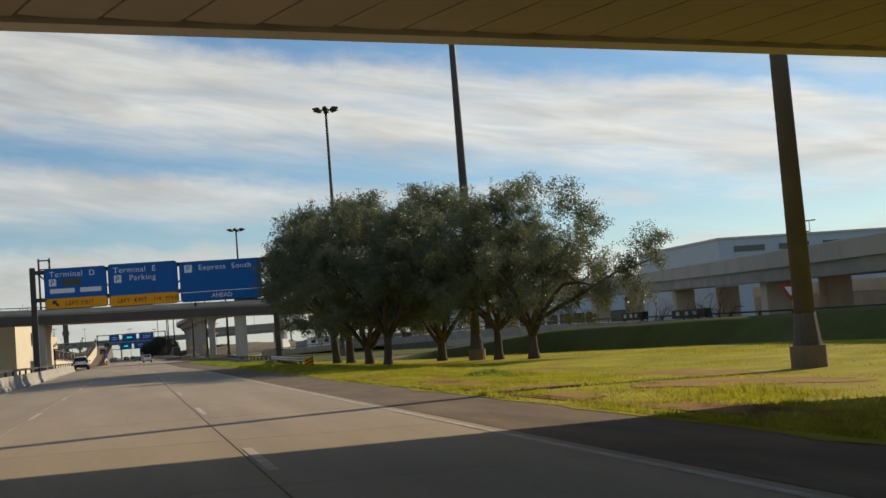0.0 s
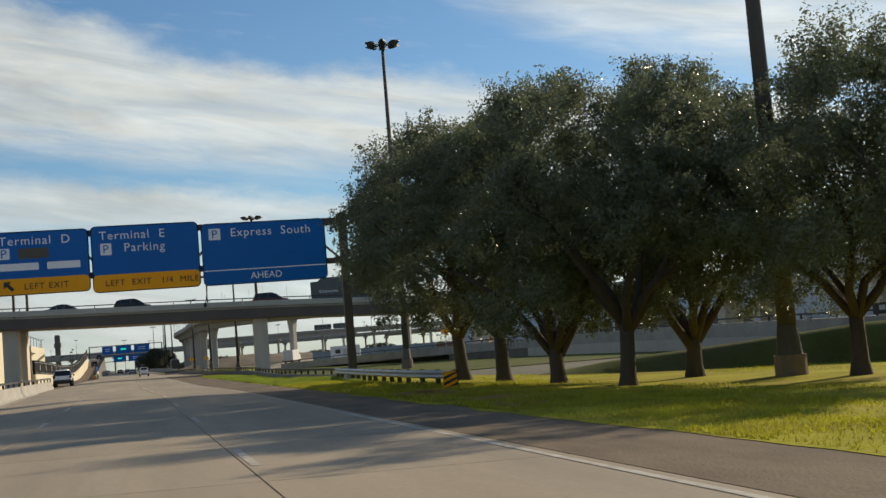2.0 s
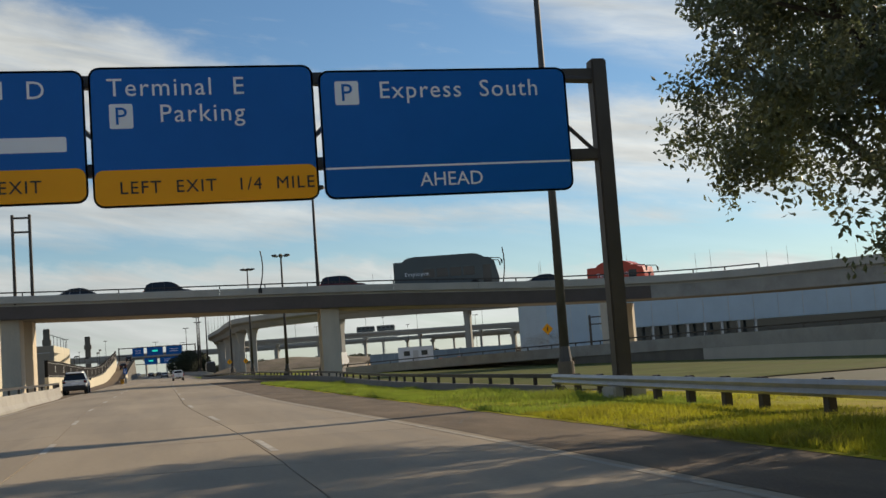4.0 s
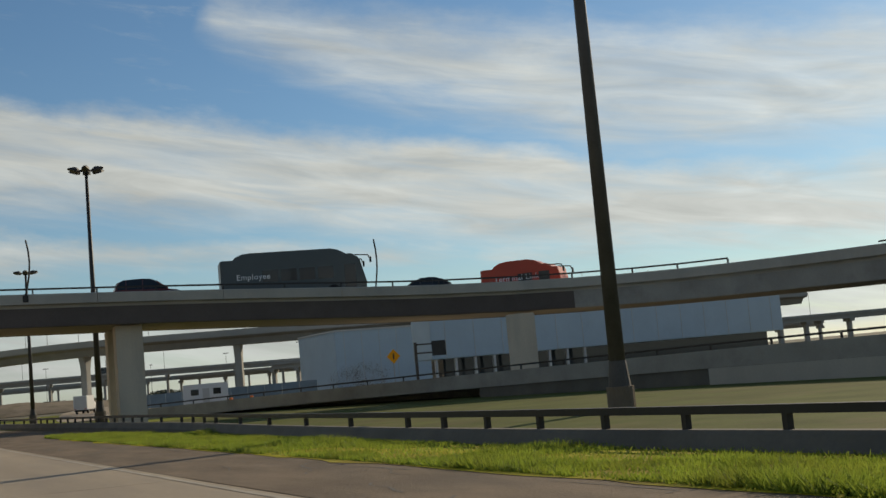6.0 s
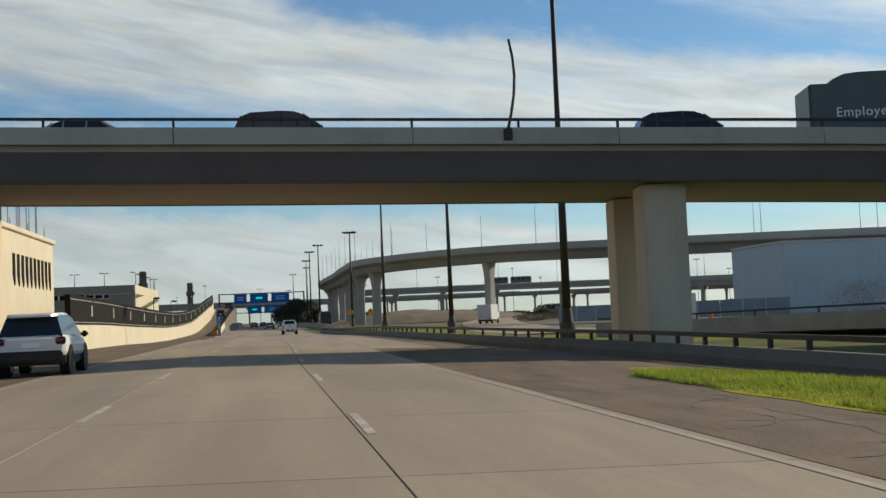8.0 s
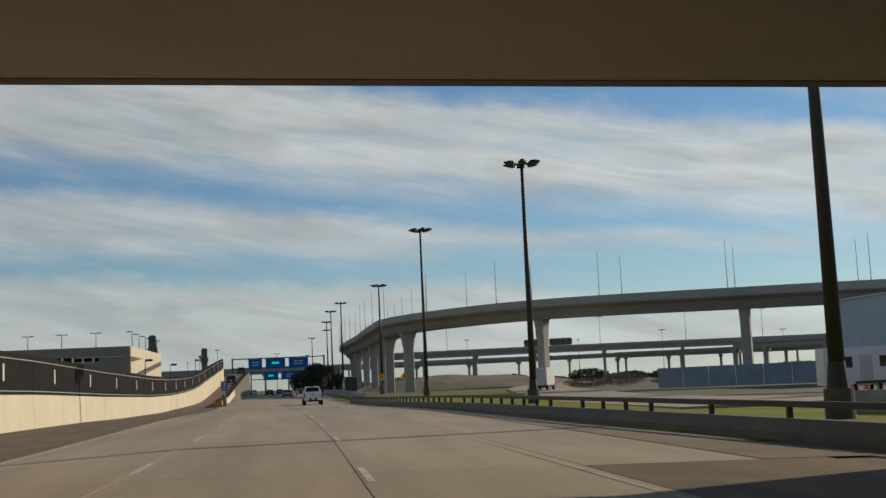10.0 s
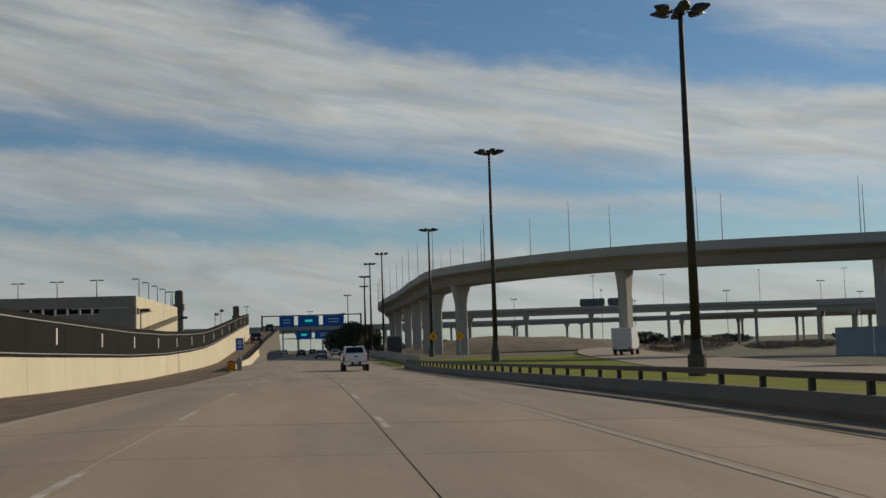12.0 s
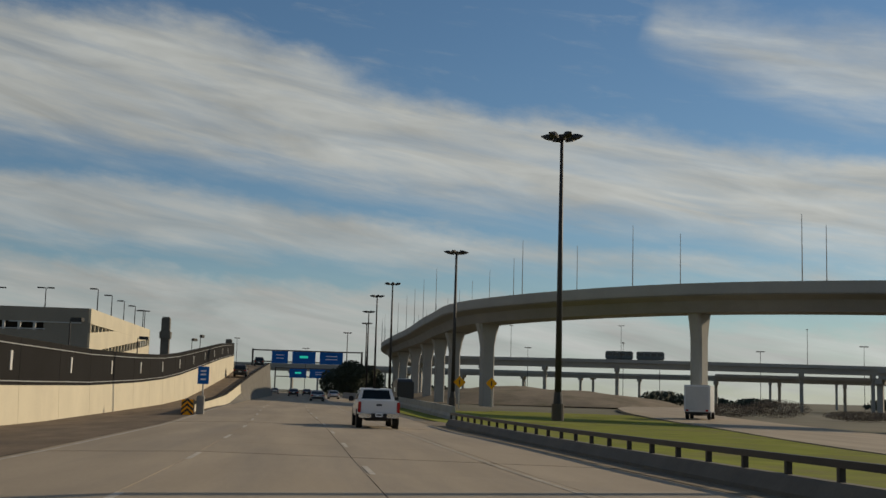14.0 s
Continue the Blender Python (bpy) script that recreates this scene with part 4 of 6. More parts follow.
def rounded_plate(x0, x1, z0, z1, r, y0, y1):
    b = B()
    f, k = ([b.verts.new(p) for p in round_rect(x0, x1, z0, z1, r, y)] for y in (y0, y1))
    b.faces.new(f)
    b.faces.new(k[::-1])
    for j in range(len(f)):
        b.faces.new((f[j], k[j], k[(j + 1) % len(f)], f[(j + 1) % len(f)]))
    bmesh.ops.recalc_face_normals(b, faces=b.faces)
    return b


def sign_panel(parent, x0, x1, z0, z1, name="panel", label=""):
    o = part(name, rounded_plate(x0, x1, z0, z1, 0.26, -0.025, 0.025), "signblue", parent, label)
    b = B()
    outer = [b.verts.new(p) for p in round_rect(x0, x1, z0, z1, 0.26, -0.029)]
    inner = [b.verts.new(p) for p in round_rect(x0 + 0.05, x1 - 0.05, z0 + 0.05, z1 - 0.05, 0.21, -0.029)]
    for j in range(len(outer)):
        k = (j + 1) % len(outer)
        b.faces.new((outer[j], outer[k], inner[k], inner[j]))
    bmesh.ops.solidify(b, geom=b.faces[:], thickness=0.003)
    bmesh.ops.recalc_face_normals(b, faces=b.faces)
    part("border", b, "signwhite", o, "white border")
    return o


def plate(parent, x0, x1, z0, z1, mat, name, y=-0.03, label=""):
    r = 0.2 if name == "exit_strip" else 0.05
    return part(name, rounded_plate(x0, x1, z0, z1, r, y - 0.006, y + 0.006), mat, parent, label)


def gantry():
    top = thing("sign_gantry", "overhead gantry with three blue and amber road signs", "sign gantry", (0, 95.0, 0))
    for x, zt in ((12.05, 8.75), (-6.6, 8.75)):
        b = B()
        box(b, (x, 0.25, zt / 2 - 0.3), (0.42, 0.42, zt + 0.6), bevel=0.04)
        part("post", b, "gantry", top)
        b = B()
        box(b, (x, 0.25, -0.15), (0.9, 0.9, 0.5), bevel=0.04)
        part("footing", b, "concrete", top)
    for z in (8.35, 6.2):
        b = B()
        box(b, (2.7, 0.25, z), (18.7, 0.3, 0.3), bevel=0.03)
        part("chord", b, "gantry", top)
    for i in range(9):
        b = B()
        x0 = -6.2 + 2.0 * i
        rod(b, (x0, 0.25, 6.3), (x0 + 2.0, 0.25, 8.25) if i % 2 else (x0 + 1.99, 0.25, 6.36), 0.06, n=6) if i % 2 else rod(b, (x0, 0.25, 8.25), (x0 + 2.0, 0.25, 6.3), 0.06, n=6)
        part("brace", b, "gantry", top)
    # Terminal D
    p = sign_panel(top, -5.75, -1.05, 5.4, 8.6, "panel", "blue sign for Terminal D with an amber exit strip")
    plate(p, -5.7, -1.1, 5.45, 6.24, "signyellow", "exit_strip", -0.031, "amber strip")
    lettering("lettering", "Terminal  D", 0.62, "signwhite", p, (-5.35, -0.04, 7.92), spacing=1.12)
    plate(p, -5.4, -4.85, 7.22, 7.77, "signwhite", "parking_symbol")
    lettering("lettering", "P", 0.6, "signblue", p, (-5.29, -0.04, 7.3))
    plate(p, -4.45, -3.0, 7.22, 7.74, "patch", "blanked_patch", -0.03, "dull blanked-out patch")
    for x0, x1 in ((-5.35, -3.5), (-3.1, -1.5)):
        plate(p, x0, x1, 6.64, 7.0, "signwhite", "name_bar")
    lettering("lettering", "LEFT EXIT", 0.43, "signblack", p, (-4.25, -0.04, 5.68), spacing=1.15)
    b = B()
    vs = [b.verts.new((-5.2 + x, -0.045, 5.6 + z)) for x, z in ((0, 0.5), (0.36, 0.5), (0.26, 0.38), (0.5, 0.12), (0.38, 0.0), (0.14, 0.26), (0.0, 0.16))]
    f = b.faces.new(vs)
    part("arrow", b, "signblack", p)
    # Terminal E
    p = sign_panel(top, -0.95, 4.42, 5.26, 8.66, "panel", "blue sign for Terminal E parking with an amber strip")
    plate(p, -0.9, 4.37, 5.31, 6.16, "signyellow", "exit_strip", -0.031, "amber strip")
    lettering("lettering", "Terminal  E", 0.62, "signwhite", p, (-0.54, -0.04, 7.95), spacing=1.12)
    plate(p, -0.5, 0.05, 7.16, 7.76, "signwhite", "parking_symbol")
    lettering("lettering", "P", 0.6, "signblue", p, (-0.39, -0.04, 7.26))
    lettering("lettering", "Parking", 0.62, "signwhite", p, (0.65, -0.04, 7.3), spacing=1.12)
    lettering("lettering", "LEFT  EXIT   1/4  MILE", 0.43, "signblack", p, (-0.35, -0.04, 5.58), spacing=1.14)
    # Express South
    p = sign_panel(top, 4.55, 11.05, 5.25, 8.5, "panel", "blue sign for Express South parking")
    b = B()
    box(b, (7.8, -0.028, 6.02), (6.4, 0.008, 0.05))
    part("rule", b, "signwhite", p)
    plate(p, 4.95, 5.55, 7.62, 8.22, "signwhite", "parking_symbol")
    lettering("lettering", "P", 0.62, "signblue", p, (5.08, -0.04, 7.72))
    lettering("lettering", "Express  South", 0.62, "signwhite", p, (6.05, -0.04, 7.77), spacing=1.12)
    lettering("lettering", "AHEAD", 0.5, "signwhite", p, (7.8, -0.04, 5.5), align="CENTER")
    b = B()
    rod(b, (11.05, 0.1, 8.2), (12.0, 0.2, 8.2), 0.1, n=8)
    part("arm", b, "gantry", top)


gantry()


# ---- light masts ----
def light_mast(height=21.9, finish="darksteel", r0=0.29, r1=0.13, label="tall black light mast with a ring of floodlights", foot="gantry"):
    top = thing("light_mast", label, "light mast", group="light masts along the road")
    b = B()
    rod(b, (0, 0, 0), (0, 0, height), r0, r1, 14)
    part("pole", b, finish, top, smooth=True)
    b = B()
    rod(b, (0, 0, -0.5), (0, 0, 0.8), 0.5, 0.5, 16)
    part("footing", b, foot, top)
    b = B()
    rod(b, (0, 0, 0.78), (0, 0, 1.7), r0 * 1.35, r0 * 1.02, 14)
    part("base_sleeve", b, finish, top)
    b = B()
    rod(b, (0, 0, height - 0.15), (0, 0, height + 0.25), 0.3, 0.3, 12)
    part("head", b, "darksteel", top)
    for k in range(6):
        a = 2 * math.pi * k / 6 + 0.3
        b = B()
        c, s = math.cos(a), math.sin(a)
        rod(b, (0.2 * c, 0.2 * s, height + 0.05), (0.75 * c, 0.75 * s, height + 0.05), 0.05, n=6)
        m = Matrix.Translation((1.12 * c, 1.12 * s, height + 0.02)) @ Matrix.Rotation(a, 4, "Z") @ Matrix.Rotation(radians(-11), 4, "Y")
        secs = ((-0.42, 0.2, 0.2), (-0.1, 0.34, 0.3), (0.2, 0.3, 0.24), (0.62, 0.08, 0.05))
        rings = [[b.verts.new(m @ Vector((x, sy * w, sz * h))) for sy, sz in ((-1, -0.5), (1, -0.5), (1, 0.3), (0.5, 1), (-0.5, 1), (-1, 0.3))] for x, w, h in secs]
        for r0, r1 in zip(rings, rings[1:]):
            for j in range(6):
                b.faces.new((r0[j], r0[(j + 1) % 6], r1[(j + 1) % 6], r1[j]))
        b.faces.new(rings[0][::-1])
        b.faces.new(rings[-1])
        bmesh.ops.recalc_face_normals(b, faces=b.faces)
        part("floodlight", b, "darksteel", top)
    return top


mast = light_mast()
mast.matrix_world = pose(18.2, 203.8, -0.3)
MASTS = [(19.6, 260.5, -0.3, 0.88), (18.5, 326, -0.1, 1.02), (17.5, 390, 0, 0.92), (13.3, 459, 0, 1.0), (11.9, 490, 0, 1.0), (12.4, 542, 0, 1.0), (14.2, 596, 0, 1.0), (10, 660, 0, 1.0)]
for x, y, z, k in MASTS:
    o = copy_thing(mast, pose(x, y, z, 0, 0, (x * 37) % 60))
    o.scale = (1, 1, k)
tall_mast = light_mast(28.7, "rust", 0.3, 0.14, "very tall brown light mast on a round footing", "footing")
tall_mast.matrix_world = pose(23.7, 133.4, -0.6)
for x, y, z in ((20.3, 65.5, -0.7), (19.2, 28.2, -0.7)):
    copy_thing(tall_mast, pose(x, y, z, 0, 0, x * 9))


# ---- trees ----
def oak(seed, height=10.6, radius=5.3, leaves=88000, fork_at=2.3, lobes=74, sweep_to=None, label="evergreen live oak with a dense dark crown on the lawn"):
    """A live oak: forked trunk, bent limbs, and a lobed crown of twig sprays."""
    rng = random.Random(seed)
    top = thing("live_oak", label, "tree", group="live oaks on the lawn")
    lean = Vector((rng.uniform(-0.35, 0.35), rng.uniform(-0.35, 0.35), 0))
    fork = Vector((0, 0, fork_at + rng.uniform(-0.25, 0.25))) + lean
    part("trunk", tube(B(), [(0, 0, -0.4), (lean.x * 0.1, lean.y * 0.1, 0.05), (lean.x * 0.3, lean.y * 0.3, 0.5), (lean.x * 0.6, lean.y * 0.6, 1.1), fork], [0.5, 0.38, 0.29, 0.26, 0.23], 10), "bark", top, smooth=True)
    # lobed outline: how far the crown reaches in each direction
    phase = [rng.uniform(0, 6.28) for _ in range(4)]

    def reach(a):
        return 1 + 0.12 * math.sin(2 * a + phase[0]) + 0.1 * math.sin(3 * a + phase[1]) + 0.07 * math.sin(5 * a + phase[2])

    tips = []
    for k in range(7):
        a = 2 * math.pi * (k + rng.random() * 0.7) / 7
        out = radius * reach(a)
        start = fork - Vector((0, 0, 0.15 + 0.6 * rng.random()))
        bend = fork + Vector((math.cos(a) * out * 0.16, math.sin(a) * out * 0.16, 0.5 + 0.4 * rng.random()))
        mid = fork + Vector((math.cos(a + 0.2) * out * 0.36, math.sin(a + 0.2) * out * 0.36, 1.2 + rng.random() * 1.2))
        end = fork + Vector((math.cos(a) * out * 0.7, math.sin(a) * out * 0.7, 1.8 + rng.random() * 3.6))
        limb = part("limb", tube(B(), [start, bend, bend.lerp(mid, 0.55) + Vector((0, 0, 0.1)), mid, mid.lerp(end, 0.5) + Vector((0, 0, 0.15)), end], [0.17, 0.145, 0.125, 0.1, 0.07, 0.03]), "bark", top, smooth=True)
        for _ in range(3):
            q = mid.lerp(end, rng.uniform(0.1, 0.7))
            tw = q + Vector((rng.uniform(-1.4, 1.4), rng.uniform(-1.4, 1.4), rng.uniform(0.0, 1.6)))
            part("twig", rod(B(), q, tw, 0.05, 0.018, 5), "bark", limb)
            tips.append(tw)
        tips.append(end)
    blobs = [(t, rng.uniform(0.7, 1.1)) for t in tips]
    z0 = max(fork_at, 2.0) + 0.75
    while len(blobs) < lobes + len(tips):
        a, h = rng.uniform(0, 6.283), rng.random() ** 0.85
        # widest a third of the way up, domed above, ragged below
        wide = math.sqrt(max(0.0, 1 - ((h - 0.34) / 0.68) ** 2)) * radius * reach(a + 1.3 * h)
        d = wide * math.sqrt(rng.uniform(0.12, 1.0)) * 0.9
        c = Vector((math.cos(a) * d, math.sin(a) * d, z0 + (height - z0 - 0.7) * h + rng.uniform(-0.45, 0.45)))
        blobs.append((c, rng.uniform(0.65, 1.35)))
    if sweep_to is not None:
        # one long limb that hangs out low to a side
        pts = [fork + Vector((sweep_to[0] * t, sweep_to[1] * t, 1.5 * math.sin(t * 2.4) + sweep_to[2] * t * t)) + Vector((0, 0, rng.uniform(-0.12, 0.12))) for t in (k / 6 for k in range(7))]
        limb = part("limb", tube(B(), pts, [0.14, 0.125, 0.11, 0.09, 0.07, 0.05, 0.025]), "bark", top, smooth=True)
        for q in pts[2:]:
            for _ in range(4):
                e = q + Vector((rng.uniform(-0.9, 0.9), rng.uniform(-0.9, 0.9), rng.uniform(-1.6, 1.3)))
                part("twig", rod(B(), q, e, 0.03, 0.012, 4), "bark", limb)
                blobs.append((e, rng.uniform(0.65, 1.05)))
    # leaves sit along twigs that spray out of each lobe
    gen = np.random.default_rng(seed)
    centre = np.array([tuple(c) for c, r in blobs])
    size = np.array([r for c, r in blobs])
    per = 16
    twig_dir = gen.normal(0, 1, (len(blobs), per, 3)) * (1, 1, 0.85)
    axis = centre - np.array((0, 0, z0 + (height - z0) * 0.35))
    axis /= np.linalg.norm(axis, axis=1)[:, None] + 1e-6
    twig_dir += axis[:, None, :] * 0.75
    twig_dir /= np.linalg.norm(twig_dir, axis=2)[:, :, None]
    twig_len = size[:, None] * gen.uniform(0.75, 1.35, (len(blobs), per))
    share = size ** 1.6 / (size ** 1.6).sum()
    bi = gen.choice(len(blobs), leaves, p=share)
    ti = gen.integers(0, per, leaves)
    along = gen.uniform(0.15, 1.0, leaves) ** 0.8
    spread = (0.07 + 0.17 * size[bi] * (1.1 - along))[:, None]
    pos = centre[bi] + twig_dir[bi, ti] * (twig_len[bi, ti] * along)[:, None] + gen.normal(0, 1, (leaves, 3)) * spread
    pos[:, 2] = np.maximum(pos[:, 2], 1.7 + 0.5 * gen.random(leaves))
    n = twig_dir[bi, ti] * 0.5 + gen.normal(0, 0.75, (leaves, 3)) + (0, 0, 0.35)
    n /= np.linalg.norm(n, axis=1)[:, None]
    u = np.cross(n, gen.normal(0, 1, (leaves, 3)))
    u /= np.linalg.norm(u, axis=1)[:, None]
    w = np.cross(n, u)
    half = gen.uniform(0.04, 0.085, leaves)[:, None]
    verts = np.stack((pos - u * half, pos - w * half * 0.5 + n * 0.015, pos + u * half, pos + w * half * 0.5 + n * 0.015), axis=1).reshape(-1, 3)
    me = bpy.data.meshes.new("crown")
    me.from_pydata(verts.tolist(), [], np.arange(leaves * 4).reshape(-1, 4).tolist())
    me.materials.append(M["leaf"])
    o = new("crown", me)
    o.parent = top
    return top


models = [oak(3, fork_at=2.5), oak(11, fork_at=2.0), oak(29, height=10.9, fork_at=1.4),
          oak(41, 10.4, 5.4, 72000, 2.1, 52, (7.8, -0.8, 2.4), "live oak with an open crown and a low spreading limb")]
# (model, x, y, scale, turn)
OAKS = [(0, 14.97, 83.65, 1.1, 0), (1, 14.9, 77.6, 1.04, 77), (2, 15.1, 71.9, 0.96, 200), (0, 15.0, 65.8, 0.9, 130), (2, 19.3, 70.0, 0.98, 20),
        (1, 20.7, 62.5, 0.86, 250), (3, 21.5, 58.7, 0.93, 0)]
placed = set()
for k, x, y, size, turn in OAKS:
    o = models[k] if k not in placed else copy_thing(models[k], Matrix.Identity(4))
    placed.add(k)
    o.matrix_world = pose(x, y, -0.55, 0, 0, turn)
    o.scale = (size, size, size)


def far_trees(name, label, places, mat="farleaf", leaf=1.0):
    rng = random.Random(5)
    verts, faces = [], []
    for x, y, z, r, h, n in places:
        for _ in range(n):
            d = Vector((rng.gauss(0, 1), rng.gauss(0, 1), rng.gauss(0, 1))).normalized() * rng.uniform(0.5, 1.05)
            p = Vector((x + d.x * r, y + d.y * r, z + h * 0.5 + d.z * h * 0.5))
            u = Vector((rng.gauss(0, 1), rng.gauss(0, 1), rng.gauss(0, 1))).normalized()
            w = u.orthogonal().normalized()
            s = r * rng.uniform(0.035, 0.075) * leaf
            i = len(verts)
            verts += [p - u * s, p - w * s, p + u * s, p + w * s]
            faces.append((i, i + 1, i + 2, i + 3))
    me = bpy.data.meshes.new(name)
    me.from_pydata([tuple(v) for v in verts], [], faces)
    me.materials.append(M[mat])
    return tagged(new(name, me), label, "trees", kind="stuff")


far_trees("far_tree_clump", "dark round-topped trees beside the distant road", [(8.5, 545, 0, 4.6, 9, 6500), (13, 552, 0, 4.6, 8, 5500), (4, 556, 0, 3.8, 7, 3600)])
far_trees("far_woods", "low dark woods beyond the viaducts", [(30 + 17 * i, 700 - 4 * i, -1.5, 9, 4.5 + 1.5 * math.sin(i * 2.3), 1500) for i in range(9)] + [(240 + 30 * i, 700 - 8 * i, -1.5, 14, 5 + 2 * math.sin(i * 1.3), 1500) for i in range(7)] + [(-330 + 30 * i, 900, -1, 18, 7 + 3 * math.sin(i * 1.7), 1200) for i in range(9)])


# ---- vehicles ----
def wheel(parent, at, r=0.37, w=0.26):
    b = B()
    bmesh.ops.create_cone(b, cap_ends=True, segments=24, radius1=r, radius2=r, depth=w, matrix=Matrix.Rotation(radians(90), 4, "Y"))
    bmesh.ops.bevel(b, geom=[e for e in b.edges if e.is_boundary or len(e.link_faces) == 2 and abs(e.calc_face_angle(0)) > 1], offset=0.04, segments=2, affect="EDGES")
    t = part("wheel", b, "tyre", parent)
    t.location = at
    b = B()
    bmesh.ops.create_cone(b, cap_ends=True, segments=20, radius1=r * 0.6, radius2=r * 0.6, depth=w + 0.02, matrix=Matrix.Rotation(radians(90), 4, "Y"))
    part("rim", b, "rim", t)
    return t


def hull(bm, secs):
    """A closed body from side sections: (y, half width at the foot, half width at the top, z foot, z top)."""
    rings = []
    for y, w0, w1, z0, z1 in secs:
        zm = z0 + (z1 - z0) * 0.55
        wm = max(w0, w1) * 1.0
        rings.append([bm.verts.new(v) for v in ((-w0 * 0.94, y, z0), (w0 * 0.94, y, z0), (wm, y, z0 + 0.12), (wm, y, zm), (w1, y, z1 - 0.05), (w1 * 0.92, y, z1), (-w1 * 0.92, y, z1), (-w1, y, z1 - 0.05), (-wm, y, zm), (-wm, y, z0 + 0.12))])
    n = len(rings[0])
    for a, c in zip(rings, rings[1:]):
        for j in range(n):
            bm.faces.new((a[j], a[(j + 1) % n], c[(j + 1) % n], c[j]))
    bm.faces.new(rings[0][::-1])
    bm.faces.new(rings[-1])
    bmesh.ops.recalc_face_normals(bm, faces=bm.faces)
    return bm


def cabin(bm, secs):
    """Glasshouse sections: (y, half width foot, half width roof, z foot, z roof)."""
    rings = [[bm.verts.new(v) for v in ((-w0, y, z0), (w0, y, z0), (w1, y, z1), (-w1, y, z1))] for y, w0, w1, z0, z1 in secs]
    for a, c in zip(rings, rings[1:]):
        for j in range(4):
            bm.faces.new((a[j], a[(j + 1) % 4], c[(j + 1) % 4], c[j]))
    bm.faces.new(rings[0][::-1])
    bm.faces.new(rings[-1])
    bmesh.ops.recalc_face_normals(bm, faces=bm.faces)
    return bm


def pickup(at, rz):
    """Full-size crew-cab pickup; its tail is at -y."""
    top = thing("pickup_truck", "white full-size crew-cab pickup truck on the road", "pickup truck", at, rz)
    b = B()
    box(b, (0, -1.85, 0.98), (1.96, 2.0, 0.72), bevel=0.07)      # bed
    part("bed", b, "carwhite", top)
    b = B()
    hull(b, [(-0.86, 0.99, 0.96, 0.6, 1.33), (0.6, 1.0, 0.96, 0.55, 1.33), (1.3, 1.0, 0.96, 0.55, 1.3), (2.4, 0.98, 0.88, 0.55, 1.22), (2.85, 0.9, 0.8, 0.6, 1.05)])
    part("body", b, "carwhite", top)
    b = B()
    cabin(b, [(-0.82, 0.93, 0.74, 1.3, 1.3), (-0.66, 0.93, 0.74, 1.3, 1.9), (0.7, 0.93, 0.74, 1.3, 1.93), (1.45, 0.93, 0.72, 1.28, 1.3)])
    part("cab", b, "carwhite", top)
    b = B()
    vs = [b.verts.new(v) for v in ((-0.72, -0.80, 1.4), (0.72, -0.80, 1.4), (0.62, -0.695, 1.83), (-0.62, -0.695, 1.83))]
    b.faces.new(vs)
    bmesh.ops.solidify(b, geom=b.faces[:], thickness=0.03)
    part("rear_window", b, "glass", top)
    for s in (-1, 1):
        for y0, y1 in ((-0.5, 0.25), (0.32, 1.05)):
            b = B()
            vs = [b.verts.new(v) for v in ((s * 0.925, y0, 1.36), (s * 0.925, y1, 1.36), (s * 0.775, y1 - (0.3 if y1 > 1 else 0), 1.83), (s * 0.775, y0, 1.83))]
            b.faces.new(vs)
            bmesh.ops.recalc_face_normals(b, faces=b.faces)
            bmesh.ops.solidify(b, geom=b.faces[:], thickness=0.02)
            part("side_window", b, "glass", top)
        b = B()
        box(b, (s * 1.14, 1.0, 1.38), (0.24, 0.1, 0.26), bevel=0.03)
        part("mirror", b, "black", top)
        b = B()
        box(b, (s * 0.92, -2.84, 1.02), (0.15, 0.09, 0.5), bevel=0.025)
        part("tail_light", b, "redlens", top, "red tail light")
        b = B()
        box(b, (s * 0.66, -2.98, 0.62), (0.58, 0.18, 0.2), bevel=0.03)
        part("bumper_end", b, "chrome", top, "chrome bumper end")
        for y in (-1.75, 1.9):
            wheel(top, (s * 0.86, y, 0.4), 0.4, 0.28)
            b = B()
            bmesh.ops.create_cone(b, cap_ends=True, segments=20, radius1=0.48, radius2=0.48, depth=0.06, matrix=Matrix.Translation((s * 0.985, y, 0.44)) @ Matrix.Rotation(radians(90), 4, "Y"))
            part("wheel_arch", b, "black", top)
    b = B()
    box(b, (0, -2.86, 1.02), (1.66, 0.06, 0.58), bevel=0.02)
    g = part("tailgate", b, "carwhite", top)
    b = B()
    box(b, (0, -2.9, 1.13), (0.26, 0.03, 0.09), bevel=0.01)
    part("handle", b, "black", g, "black tailgate handle")
    b = B()
    box(b, (0, -2.96, 0.62), (0.76, 0.16, 0.22), bevel=0.02)
    part("bumper", b, "black", top)
    b = B()
    box(b, (0, -3.05, 0.66), (0.34, 0.015, 0.17), bevel=0.005)
    p = part("number_plate", b, "signwhite", top)
    b = B()
    box(b, (0, -3.06, 0.66), (0.24, 0.006, 0.06))
    part("plate_bar", b, "signblack", p)
    b = B()
    box(b, (0, -1.4, 0.5), (1.2, 2.8, 0.24), bevel=0.03)
    rod(b, (0.45, -2.9, 0.42), (0.45, -1.4, 0.42), 0.05, n=8)
    part("chassis", b, "black", top)
    b = B()
    box(b, (0, -0.62, 1.93), (0.36, 0.1, 0.06), bevel=0.02)
    part("high_stop_light", b, "black", top)
    return top


